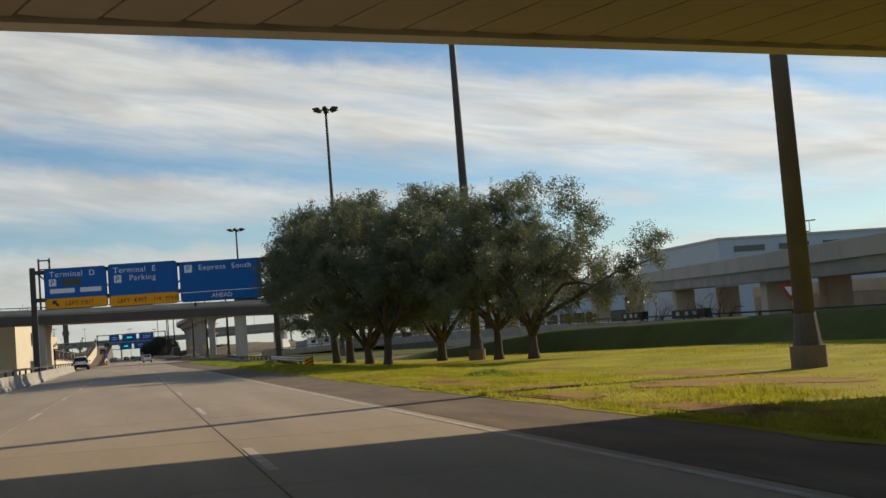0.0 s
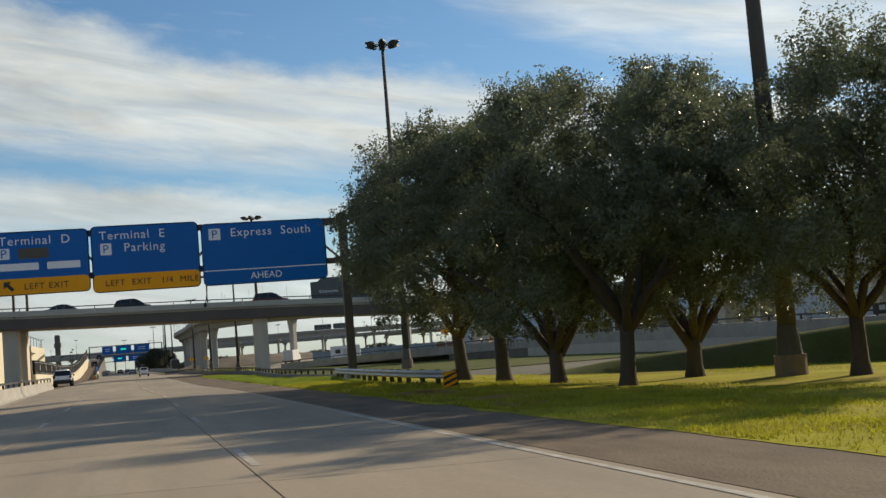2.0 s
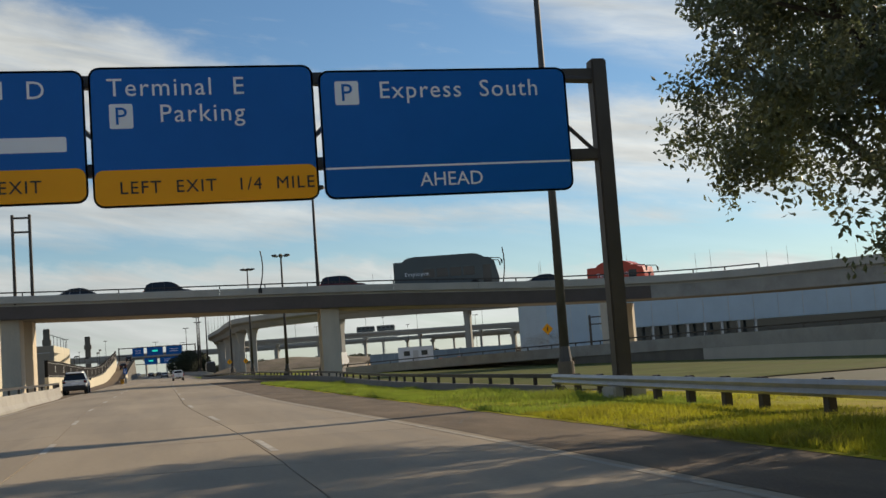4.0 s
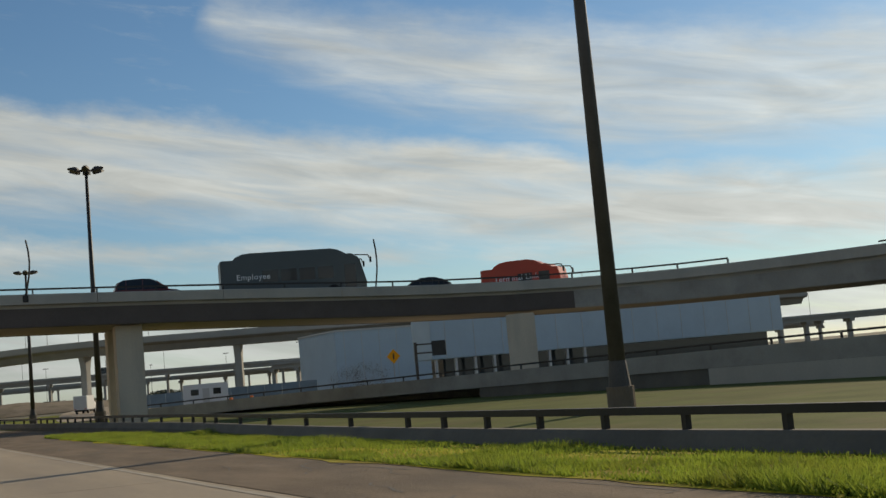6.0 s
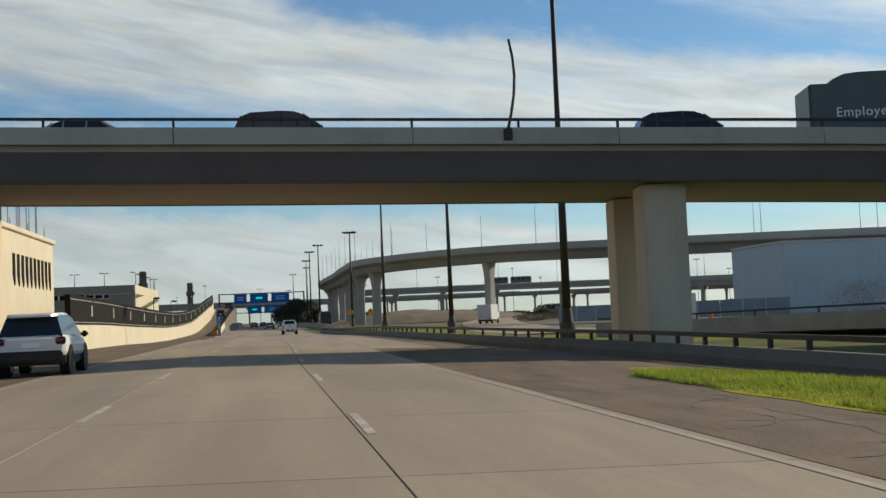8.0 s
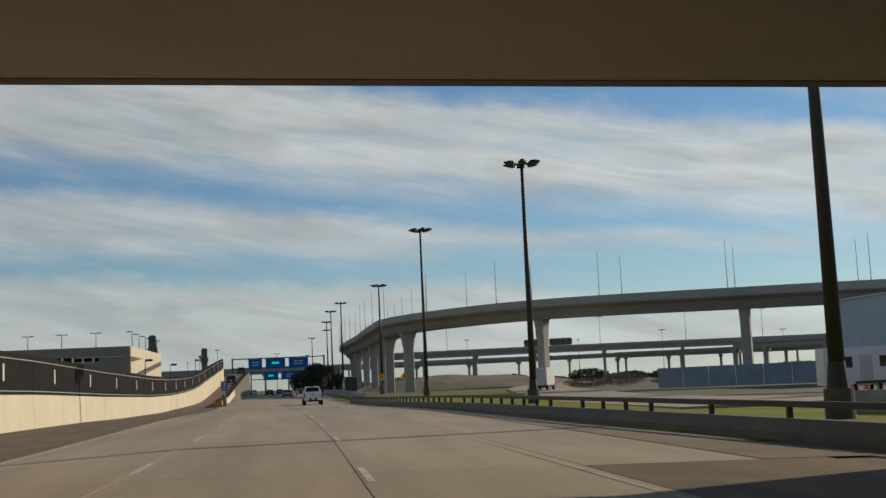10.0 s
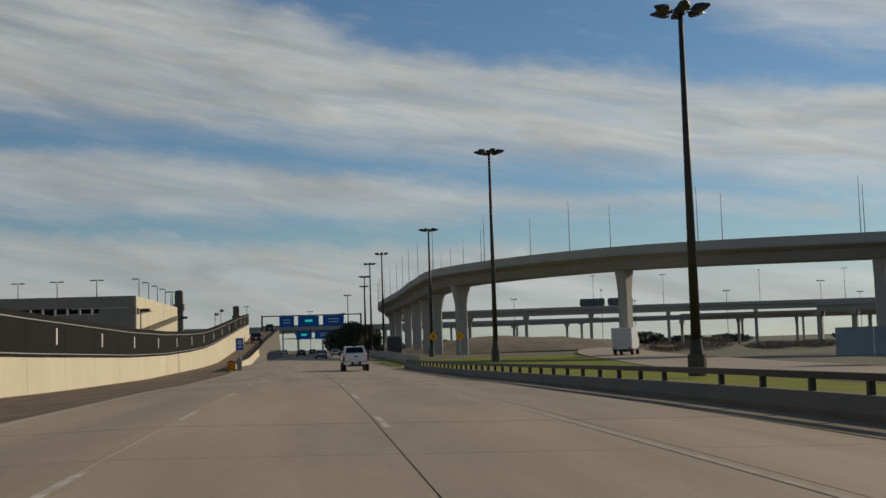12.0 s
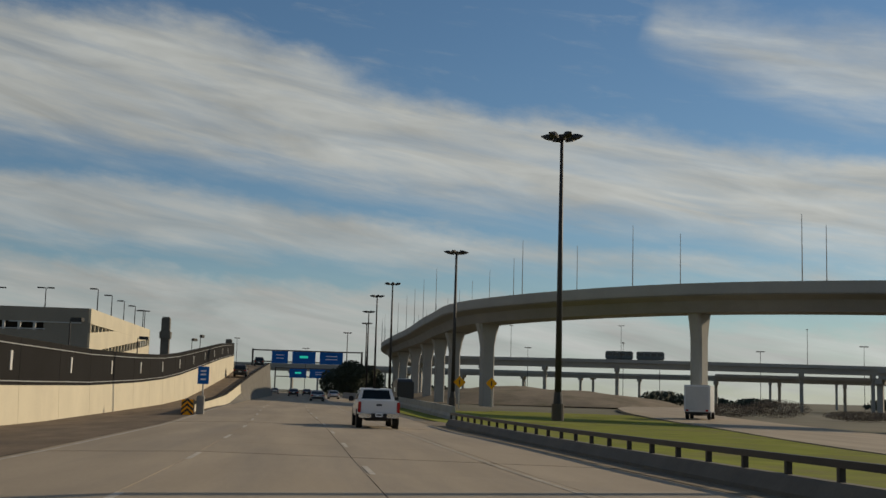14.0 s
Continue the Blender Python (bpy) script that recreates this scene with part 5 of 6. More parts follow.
def car(kind, at, rz, paint, label, name="car"):
    """A small car; its tail is at -y. kind: suv or sedan."""
    top = thing(name, label, "car", at, rz)
    suv = kind == "suv"
    h, belt = (1.78, 1.08) if suv else (1.46, 0.92)
    b = B()
    hull(b, [(-2.3, 0.84, 0.78, 0.42, belt - 0.06), (-2.1, 0.93, 0.86, 0.32, belt + 0.02), (-0.6, 0.95, 0.88, 0.26, belt), (0.9, 0.95, 0.87, 0.26, belt - 0.02), (1.9, 0.92, 0.8, 0.3, belt - 0.16), (2.35, 0.8, 0.66, 0.36, belt - 0.34)])
    part("body", b, paint, top)
    shape = ((-2.22, 0), (-2.02, 0.66), (-1.6, 0.93), (-0.4, 1), (0.15, 0.95), (0.55, 0.72), (1.3, -0.06)) if suv else ((-1.85, 0), (-1.3, 0.6), (-0.8, 0.93), (-0.15, 1), (0.3, 0.93), (0.7, 0.64), (1.4, -0.08))
    b = B()
    cabin(b, [(y, 0.86, 0.84 - 0.19 * max(0, k), belt - 0.05, belt + max(0.01, k * (h - belt))) for y, k in shape])
    part("glasshouse", b, "glass", top)
    b = B()
    cabin(b, [(y, 0.85 - 0.185 * k, 0.78 - 0.2 * k, belt + k * (h - belt) - 0.05, belt + k * (h - belt) + 0.015) for y, k in shape if k > 0.6])
    part("roof", b, paint, top)
    for s in (-1, 1):
        for y in (-0.85, 0.05) if not suv else (-1.45, -0.35):
            b = B()
            rod(b, (s * 0.858, y - 0.03, belt - 0.03), (s * 0.662, y, h - 0.05), 0.035, n=6)
            part("pillar", b, paint, top)
        for y0, y1, k in ((1.25, 0.5, 0.74), (-2.15, -1.95, 0.7)) if suv else ((1.35, 0.65, 0.67), (-1.8, -1.25, 0.64)):
            b = B()
            rod(b, (s * 0.86, y0, belt - 0.03), (s * (0.86 - 0.19 * k), y1, belt + k * (h - belt)), 0.05, n=6)
            part("pillar", b, paint, top)
        for y in (-1.4, 1.42):
            wheel(top, (s * 0.82, y, 0.34), 0.34, 0.22)
        b = B()
        box(b, (s * 0.76, -2.27, belt - 0.16), (0.3, 0.14, 0.16), bevel=0.03)
        part("tail_light", b, "redlens", top)
        b = B()
        box(b, (s * 0.72, 2.2, belt - 0.33), (0.26, 0.2, 0.12), bevel=0.03)
        part("headlight", b, "signwhite", top)
        b = B()
        box(b, (s * 1.0, 0.85, belt + 0.06), (0.2, 0.1, 0.14), bevel=0.03)
        part("mirror", b, "black", top)
    b = B()
    box(b, (0, -2.3, 0.46), (1.5, 0.16, 0.22), bevel=0.04)
    part("bumper", b, "black", top)
    b = B()
    box(b, (0, -2.36, 0.74), (0.4, 0.02, 0.12), bevel=0.005)
    part("number_plate", b, "signwhite", top)
    return top


def sport_utility(at, rz):
    """Boxy luxury sport utility vehicle with blacked-out pillars; its tail is at -y."""
    top = thing("suv", "white sport utility vehicle with black glass in the outer lane", "car", at, rz)
    b = B()
    hull(b, [(-2.42, 0.86, 0.84, 0.62, 1.16), (-2.3, 0.96, 0.93, 0.6, 1.22), (-1.2, 1.0, 0.95, 0.56, 1.2), (0.8, 1.0, 0.94, 0.56, 1.16), (1.6, 0.99, 0.92, 0.56, 1.12), (2.25, 0.95, 0.84, 0.58, 1.02), (2.45, 0.84, 0.74, 0.62, 0.86)])
    bmesh.ops.bevel(b, geom=[e for e in b.edges if e.calc_face_angle(0) > 0.5], offset=0.03, segments=2, affect="EDGES")
    part("body", b, "carwhite", top)
    b = B()
    box(b, (0, 0.0, 0.5), (1.86, 4.5, 0.34), bevel=0.06)
    part("sill", b, "black", top, "black lower body")
    b = B()
    cabin(b, [(y, 0.9, 0.9 - 0.2 * max(0, k), 1.14, 1.16 + max(0.01, k * 0.64)) for y, k in ((-2.36, 0), (-2.12, 0.8), (-1.95, 0.97), (-0.3, 1), (0.35, 0.97), (0.7, 0.8), (1.5, -0.04))])
    part("glasshouse", b, "glass", top)
    b = B()
    cabin(b, [(-2.3, 0.6, 0.58, 1.74, 1.79), (-2.1, 0.72, 0.68, 1.75, 1.84), (-1.2, 0.72, 0.68, 1.78, 1.87), (-0.2, 0.72, 0.68, 1.78, 1.87), (0.45, 0.7, 0.64, 1.74, 1.81)])
    bmesh.ops.bevel(b, geom=b.edges[:], offset=0.02, segments=2, affect="EDGES")
    part("roof", b, "carwhite", top, "white floating roof with spoiler")
    b = B()
    box(b, (0, -2.41, 1.0), (1.5, 0.05, 0.34), bevel=0.015)
    gate = part("tailgate", b, "carwhite", top)
    b = B()
    box(b, (0, -2.44, 1.12), (1.3, 0.02, 0.05), bevel=0.005)
    part("trim_strip", b, "chrome", gate, "bright name strip")
    b = B()
    box(b, (0, -2.445, 0.93), (0.5, 0.015, 0.13), bevel=0.005)
    part("number_plate", b, "signwhite", top)
    b = B()
    box(b, (0, -2.4, 0.6), (1.8, 0.16, 0.32), bevel=0.05)
    part("bumper", b, "black", top)
    for s in (-1, 1):
        b = B()
        box(b, (s * 0.83, -2.36, 1.04), (0.3, 0.18, 0.22), bevel=0.03)
        light = part("tail_light", b, "glass", top, "smoked tail light cluster")
        b = B()
        box(b, (s * 0.83, -2.455, 1.07), (0.2, 0.015, 0.05), bevel=0.004)
        part("lens", b, "redlens", light, "red lens")
        b = B()
        box(b, (s * 1.08, 0.78, 1.2), (0.22, 0.14, 0.19), bevel=0.05)
        part("mirror", b, "black", top)
        for y in (-1.0, 0.2):
            b = B()
            box(b, (s * 1.0, y, 1.03), (0.03, 0.24, 0.03), bevel=0.008)
            part("door_handle", b, "carwhite", top)
        for y in (-1.5, 1.5):
            wheel(top, (s * 0.84, y, 0.4), 0.4, 0.26)
            b = B()
            bmesh.ops.create_cone(b, cap_ends=True, segments=20, radius1=0.47, radius2=0.47, depth=0.05, matrix=Matrix.Translation((s * 0.985, y, 0.44)) @ Matrix.Rotation(radians(90), 4, "Y"))
            part("wheel_arch", b, "black", top)
    return top


def bus(at, rz, paint, label, text, length=11.5, h=3.1, name="bus"):
    """A shuttle bus whose side faces local -y... its nose is at +x."""
    top = thing(name, label, "bus", at, rz)
    w, L = 2.5, length
    def outline(prof, half, mat, pname):
        b = B()
        f = [[b.verts.new((x, s * half, z)) for x, z in prof] for s in (-1, 1)]
        b.faces.new(f[0])
        b.faces.new(f[1][::-1])
        for j in range(len(prof)):
            k = (j + 1) % len(prof)
            b.faces.new((f[0][j], f[1][j], f[1][k], f[0][k]))
        bmesh.ops.recalc_face_normals(b, faces=b.faces)
        bmesh.ops.bevel(b, geom=[e for e in b.edges if abs(e.verts[0].co.y - e.verts[1].co.y) < 0.01], offset=0.09, segments=2, affect="EDGES", clamp_overlap=True)
        return part(pname, b, mat, top)

    outline([(-L / 2, 0.35), (-L / 2, h - 0.06), (-L / 2 + 0.1, h), (L / 2 - 0.95, h), (L / 2 - 0.5, h - 0.3), (L / 2 - 0.16, 1.75), (L / 2, 1.1), (L / 2, 0.35)], w / 2, paint, "body")
    outline([(-L / 2 + 0.75, h - 0.15), (-L / 2 + 1.05, h + 0.2), (-L / 2 + 1.5, h + 0.4), (-L / 2 + 2.1, h + 0.46), (L / 2 - 2.4, h + 0.46), (L / 2 - 1.9, h + 0.34), (L / 2 - 1.35, h + 0.05), (L / 2 - 1.2, h - 0.15)], w / 2 - 0.16, paint, "roof_pod")
    for s in (-1, 1):
        n = int((L - 4.2) / 1.3)
        for i in range(n):
            b = B()
            box(b, (-L / 2 + 3.4 + 1.3 * i, s * (w / 2 + 0.004), 0.6 * h), (1.1, 0.03, 0.27 * h), bevel=0.01)
            part("window", b, "glass", top)
        for x in (-L / 2 + 2.6, L / 2 - 2.4):
            b = B()
            bmesh.ops.create_cone(b, cap_ends=True, segments=20, radius1=0.48, radius2=0.48, depth=0.3, matrix=Matrix.Translation((x, s * (w / 2 - 0.12), 0.48)) @ Matrix.Rotation(radians(90), 4, "X"))
            part("wheel", b, "tyre", top)
        b = B()
        rod(b, (L / 2 - 0.75, s * 1.2, h - 0.12), (L / 2 + 0.2, s * 1.35, h - 0.2), 0.04, n=6)
        rod(b, (L / 2 + 0.2, s * 1.35, h - 0.2), (L / 2 + 0.32, s * 1.35, h - 0.5), 0.04, n=6)
        box(b, (L / 2 + 0.35, s * 1.35, h - 0.55), (0.12, 0.2, 0.42), bevel=0.03)
        part("mirror", b, "black", top)
    b = B()
    m = Matrix.Translation((L / 2 - 0.28, 0, h - 0.9)) @ Matrix.Rotation(radians(-13.5), 4, "Y")
    box(b, (0, 0, 0), (0.04, w - 0.3, 1.1), bevel=0.01, m=m)
    part("windscreen", b, "glass", top)
    b = B()
    box(b, (L / 2 - 1.15, -w / 2 - 0.01, h / 2 - 0.1), (0.8, 0.03, 0.58 * h), bevel=0.01)
    part("door", b, "glass", top)
    b = B()
    box(b, (-L / 2 + 2.2, -w / 2 - 0.006, 0.6 * h), (2.6, 0.02, 0.9), bevel=0.005)
    part("name_panel", b, paint, top)
    lettering("lettering", text, 0.56, "signwhite", top, (-L / 2 + 1.05, -w / 2 - 0.03, 0.6 * h - 0.18), spacing=1.08)
    return top


pickup((2.3, 292.4, fall(2.6) + dip(290)), 1)
sport_utility((-7.0, 170.2, -0.02), 0.8)


def on_bridge(i_x):
    """Place and heading on the overpass at x."""
    for a, c in zip(OVER, OVER[1:]):
        if a.x <= i_x <= c.x and a.y > 150:
            t = (i_x - a.x) / (c.x - a.x)
            p = a.lerp(c, t)
            return p, math.degrees(math.atan2((c - a).y, (c - a).x))
    return OVER[0], 0


for x, paint, kind, label in ((-22, "cardark", "sedan", "dark sedan crossing the overpass"), (-7, "carsilver", "sedan", "grey sedan crossing the overpass"), (1, "cardark", "suv", "black sport utility vehicle crossing the overpass"), (17.5, "carred", "suv", "maroon sport utility vehicle crossing the overpass"), (37, "cardark", "sedan", "dark sedan crossing the overpass")):
    p, a = on_bridge(min(x, 44))
    car(kind, (p.x, p.y - 1.8, p.z - 0.72), a - 90, paint, label)
p, a = on_bridge(27.5)
bus((p.x, p.y - 1.6, p.z - 0.74), a, "busgrey", "slate grey staff shuttle bus on the overpass", "Employee", 10.2, name="shuttle_bus")
p, a = on_bridge(45.0)
bus((p.x - 1.2, p.y + 0.2, p.z - 0.72), a - 14, "busred", "red terminal shuttle bus on the overpass", "Terminal Link", 6.0, 2.05, name="shuttle_bus")


# ---- buildings ----
def garage_building():
    """Open-deck garage: level deck at the front, a sloping deck along the side."""
    top = thing("parking_garage", "tan concrete parking garage with open sloping decks", "garage")
    x1, y0, y1, h = -26.6, 371.5, 419.5, 9.8
    # Solid core in a dark colour paints the shade of the open decks.
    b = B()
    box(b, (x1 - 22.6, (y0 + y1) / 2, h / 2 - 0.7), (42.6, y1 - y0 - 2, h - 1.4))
    part("core", b, "panel", top, "solid core coloured dark for the shade inside open decks")
    ys = [y0 + 2.0 * i for i in range(25)]
    slope = lambda y: 4.9 + 0.074 * (y - 373)
    along = [Vector((x1, y, 0)) for y in ys]
    bands = (
        ([max(8.05, slope(y)) for y in ys], [h] * 25),
        ([slope(y) for y in ys], [min(max(8.04, slope(y)), 7.05 + 0.061 * (y - 372)) if y < 389 else max(8.04, slope(y)) for y in ys]),
        ([-0.6] * 25, [slope(y) - 1.0 for y in ys]))
    for lo, hi in bands:
        part("spandrel", sweep(B(), along, None, profs=[[(-0.35, a), (0.0, a), (0.0, max(c, a + 0.01)), (-0.35, max(c, a + 0.01))] for a, c in zip(lo, hi)]), "cream", top)
    for i in range(20):
        b = B()
        y = y0 + 1.2 + i * 2.4
        box(b, (x1 - 0.22, y, slope(y) - 0.5), (0.26, 0.42, 1.3), bevel=0.02)
        part("pier", b, "cream", top)
    for i in range(6):
        b = B()
        box(b, (x1 - 0.22, y0 + 1.0 + i * 2.4, 7.6), (0.26, 0.4, 1.2), bevel=0.02)
        part("pier", b, "cream", top)
    b = B()
    box(b, (x1 - 0.25, y1, 4.6), (0.5, 0.5, 10.4), bevel=0.03)
    part("corner_pier", b, "cream", top)
    # Front walls get a darker concrete than the cream side: their shade is in the colour.
    for z0, z1 in ((8.15, h), (-0.6, 7.2)):
        b = B()
        box(b, (x1 - 22.2, y0 - 0.02, (z0 + z1) / 2), (44, 0.35, z1 - z0), bevel=0.02)
        part("front_wall", b, "garage", top)
    b = B()
    box(b, (x1 - 2.6, y0 + 0.02, 7.6), (5.2, 0.3, 1.1), bevel=0.02)
    part("front_wall", b, "garage", top)
    for z in (8.1, 7.3):
        b = B()
        box(b, (x1 - 5.0 if z > 8 else x1 - 8.0, y0 - 0.22, z), (8.0 if z > 8 else 6.0, 0.1, 0.12), bevel=0.01)
        part("ledge", b, "whitetrim", top, "pale ledge")
    for i in range(9):
        b = B()
        box(b, (x1 - 6.2 - 1.7 * i, y0 - 0.05, 7.66), (0.28, 0.3, 1.05), bevel=0.02)
        part("front_pier", b, "whitetrim", top, "pale deck post")
    return top


garage_building()


def cream_building():
    top = thing("service_building", "cream concrete service building with tall vent slots", "building")
    x1, y0, y1, h = -17.4, 190, 231, 8.35
    b = B()
    box(b, (x1 - 12, (y0 + y1) / 2, h / 2 - 0.3), (24, y1 - y0, h + 0.6), bevel=0.05)
    part("wall", b, "cream", top)
    b = B()
    box(b, (x1 - 12, (y0 + y1) / 2, h + 0.1), (24.4, y1 - y0 + 0.4, 0.35), bevel=0.04)
    part("cornice", b, "cream", top)
    for i in range(10):
        b = B()
        y = y1 - 1.9 - i * 1.45
        vs = [b.verts.new((x1 + 0.01 + dx, y + dy, z)) for dx in (0, 0.05) for dy, z in ((-0.36, 6.75), (0.36, 6.75), (0.36, 4.75), (0.12, 4.5), (-0.36, 5.3))]
        b.faces.new(vs[:5])
        b.faces.new(vs[5:])
        for j in range(5):
            b.faces.new((vs[j], vs[(j + 1) % 5], vs[5 + (j + 1) % 5], vs[5 + j]))
        bmesh.ops.recalc_face_normals(b, faces=b.faces)
        part("vent", b, "panel", top)
    for i in range(12):
        b = B()
        x, y = x1 - 0.5 - 0.35 * (i % 3), y1 - 0.9 - 1.15 * i
        rod(b, (x, y, h), (x, y, h + (1.3, 3.2, 2.6, 3.6)[i % 4]), 0.04, n=6)
        part("antenna", b, "steel", top)


cream_building()


def simple_tower(x, y, h, w, name, label):
    top = thing(name, label, "tower")
    b = B()
    box(b, (x, y, h / 2), (w, w, h), bevel=0.08)
    part("shaft", b, "darkbarrier", top)
    b = B()
    box(b, (x, y, h * 0.76), (w * 1.3, w * 1.3, h * 0.1), bevel=0.08)
    part("collar", b, "darkbarrier", top)
    b = B()
    box(b, (x, y, h + 0.2), (w * 0.8, w * 0.8, 0.5), bevel=0.05)
    part("cap", b, "darkbarrier", top)


simple_tower(-57.7, 684, 26.4, 3.1, "vent_tower", "grey concrete ventilation tower")
simple_tower(-61.0, 1048, 33.4, 4.2, "vent_tower", "grey concrete ventilation tower")


def lamp_post(at, h, double, name="lamp_post", group=""):
    top = thing(name, "slim dark lamp post with a flat head", "lamp post", at, group=group)
    b = B()
    rod(b, (0, 0, 0), (0, 0, h), 0.08, 0.05, 6)
    part("pole", b, "darksteel", top)
    for s in (-1, 1) if double else (1,):
        b = B()
        box(b, (s * 0.55, 0, h), (0.9, 0.4, 0.14), bevel=0.03)
        part("head", b, "darksteel", top)
    return top


roof = None
for i in range(5):
    if roof is None:
        roof = lamp_post((-27.2, 378.2, 9.7), 2.9, False, group="lamp posts on the garage roof")
        roof.rotation_euler = (0, 0, radians(180))
    else:
        copy_thing(roof, pose(-27.2, 378.2 + 9.8 * i, 9.7, 0, 0, 180 + 4 * i))
roof_double = lamp_post((-27.6, 418.4, 9.7), 2.9, True, group="lamp posts on the garage roof")
for i in range(5):
    copy_thing(roof_double, pose(-33.5 - 6.2 * i, 379 + 2 * i, 9.7, 0, 0, 7 * i))
for x, y, h in ((-18.0, 318.4, 6.0), (-18.0, 350.0, 6.1), (-18.0, 399.5, 8.0), (-18.0, 411.0, 9.0)):
    post = copy_thing(roof, pose(x, y, -0.3, 0, 0, 20 + y))
    post.scale = (1, 1, h / 2.9)
    tagged(post, "slim dark lamp post behind the panelled wall", group="lamp posts behind the wall")


def clad_block(name, label, x0, x1, y0, y1, z0, z1, mat, seams):
    """A windowless clad block with a coping and upright seams on its front."""
    top = thing(name, label, "building")
    b = B()
    box(b, ((x0 + x1) / 2, (y0 + y1) / 2, (z0 + z1) / 2), (x1 - x0, y1 - y0, z1 - z0), bevel=0.1)
    part("wall", b, mat, top)
    b = B()
    box(b, ((x0 + x1) / 2, (y0 + y1) / 2, z1 + 0.1), (x1 - x0 + 0.4, y1 - y0 + 0.4, 0.3), bevel=0.05)
    part("coping", b, "whitetrim", top)
    for i in range(seams):
        b = B()
        box(b, (x0 + (i + 0.5) * (x1 - x0) / seams, y0 - 0.02, (z0 + z1) / 2), (0.08, 0.06, z1 - z0 - 0.2))
        part("seam", b, "whitetrim", top)
    return top


clad_block("service_block", "pale blue clad building behind a construction fence", 81.2, 140.0, 310.0, 331.0, -0.9, 10.6, "bluewall", 16)
wing = clad_block("service_wing", "pale grey-blue clad wing raised on posts", 73.6, 140.0, 252.0, 258.5, 3.0, 10.0, "bluewall", 14)
b = B()
box(b, (107.5, 256.5, 1.05), (62, 4.0, 4.1), bevel=0.05)
part("lower_floor", b, "winglass", wing, "recessed dark glass floor")
for i in range(9):
    b = B()
    box(b, (74.4 + 3.2 * i, 252.5, 1.05), (0.4, 0.4, 4.2), bevel=0.03)
    part("post", b, "whitetrim", wing)
terminal = clad_block("terminal_block", "pale blue-grey clad terminal block above the ramp", 77.0, 135.0, 142.0, 168.0, -1.0, 10.6, "bluewall", 12)
for i in range(8):
    b = B()
    box(b, (81.5 + 6.8 * i, 141.95, 9.2), (4.6, 0.14, 0.8), bevel=0.03)
    part("window", b, "winglass", terminal)
cant = thing("cantilever_sign", "dark cantilever road sign seen from behind", "road sign", (63.2, 235.0, -0.6))
b = B()
box(b, (-0.05, 0, 2.9), (0.3, 0.3, 5.8), bevel=0.03)
part("post", b, "gantry", cant)
for z in (5.5, 4.4):
    b = B()
    box(b, (1.9, 0, z), (3.8, 0.18, 0.18), bevel=0.02)
    part("arm", b, "gantry", cant)
b = B()
box(b, (3.2, -0.15, 4.9), (2.0, 0.08, 1.9), bevel=0.02)
part("panel", b, "darksteel", cant)
fence = thing("construction_fence", "pale blue screened construction fence", "fence")
for i in range(11):
    b = B()
    box(b, (57 - 1.9 * i, 259 + 2.2 * i, 0.7), (2.85, 0.08, 2.0), rz=-49)
    part("screen", b, "screen", fence)

# ---- far gantries ----
def far_gantry(x, y, z, widths, name, green):
    top = thing(name, "distant overhead gantry with blue road signs", "sign gantry")
    span = sum(widths) + 1.2 * (len(widths) - 1)
    b = B()
    box(b, (x + span / 2, y + 0.3, z + 0.2), (span + 11, 0.35, 0.35))
    box(b, (x + span / 2, y + 0.3, z - 3.0), (span + 11, 0.35, 0.35))
    part("chord", b, "gantry", top)
    for s in (-1, 1):
        b = B()
        box(b, (x + span / 2 + s * (span / 2 + 5.4), y + 0.3, z / 2), (0.5, 0.5, z + 1))
        part("post", b, "gantry", top)
    cx = x
    for i, w in enumerate(widths):
        b = B()
        box(b, (cx + w / 2, y, z - 1.7), (w, 0.1, 3.4))
        p = part("panel", b, "signblue", top)
        if i == green:
            b = B()
            box(b, (cx + w / 2, y - 0.07, z - 1.5), (w * 0.36, 0.04, 0.7))
            part("message_board", b, "ledgreen", p, "green lit message board")
        else:
            for k in range(2):
                b = B()
                box(b, (cx + w / 2, y - 0.07, z - 1.1 - 0.9 * k), (w * 0.5, 0.03, 0.22))
                part("text_bar", b, "signwhite", p)
        cx += w + 1.2
    return top


far_gantry(-13.5, 572, 11.9, (4.6, 6.6, 6.6), "sign_gantry", 1)
far_gantry(-11, 690, 9.0, (6.5, 9), "sign_gantry", 0)

# exit nose: striped cushion and a blue sign
nose_block = B()
box(nose_block, (line(307) - 6.95, 307.2, 0.1), (0.45, 0.6, 1.3), bevel=0.04)
part("end_block", nose_block, "barrier", nose, "grey concrete end block")
cushion = thing("crash_cushion", "yellow and black chevron crash cushion", "crash cushion", (line(307) - 7.55, 305.6, -0.45))
shrink = 0.72
b = B()
box(b, (0, 0.5, 0.5), (0.95, 1.3, 1.0), bevel=0.05)
part("body", b, "panel", cushion)
b = B()
box(b, (0, -0.18, 0.52), (0.95, 0.05, 0.95), bevel=0.01)
f = part("face", b, "signyellow", cushion, "yellow face with black chevrons")
for k in range(3):
    for s in (-1, 1):
        b = B()
        vs = [b.verts.new((s * x, -0.21, z)) for x, z in ((0.0, 0.78 + 0.31 * (k - 1)), (0.0, 0.62 + 0.31 * (k - 1)), (0.47, 0.3 + 0.31 * (k - 1)), (0.47, 0.46 + 0.31 * (k - 1)))]
        b.faces.new(vs)
        part("chevron", b, "signblack", f)
cushion.scale = (shrink, shrink, 0.95)
guide = thing("guide_sign", "small blue guide sign on a post", "road sign", (line(309) - 7.0, 309.5, -0.35))
b = B()
rod(b, (0, 0, 0), (0, 0, 2.8), 0.05, n=8)
part("post", b, "steel", guide)
b = B()
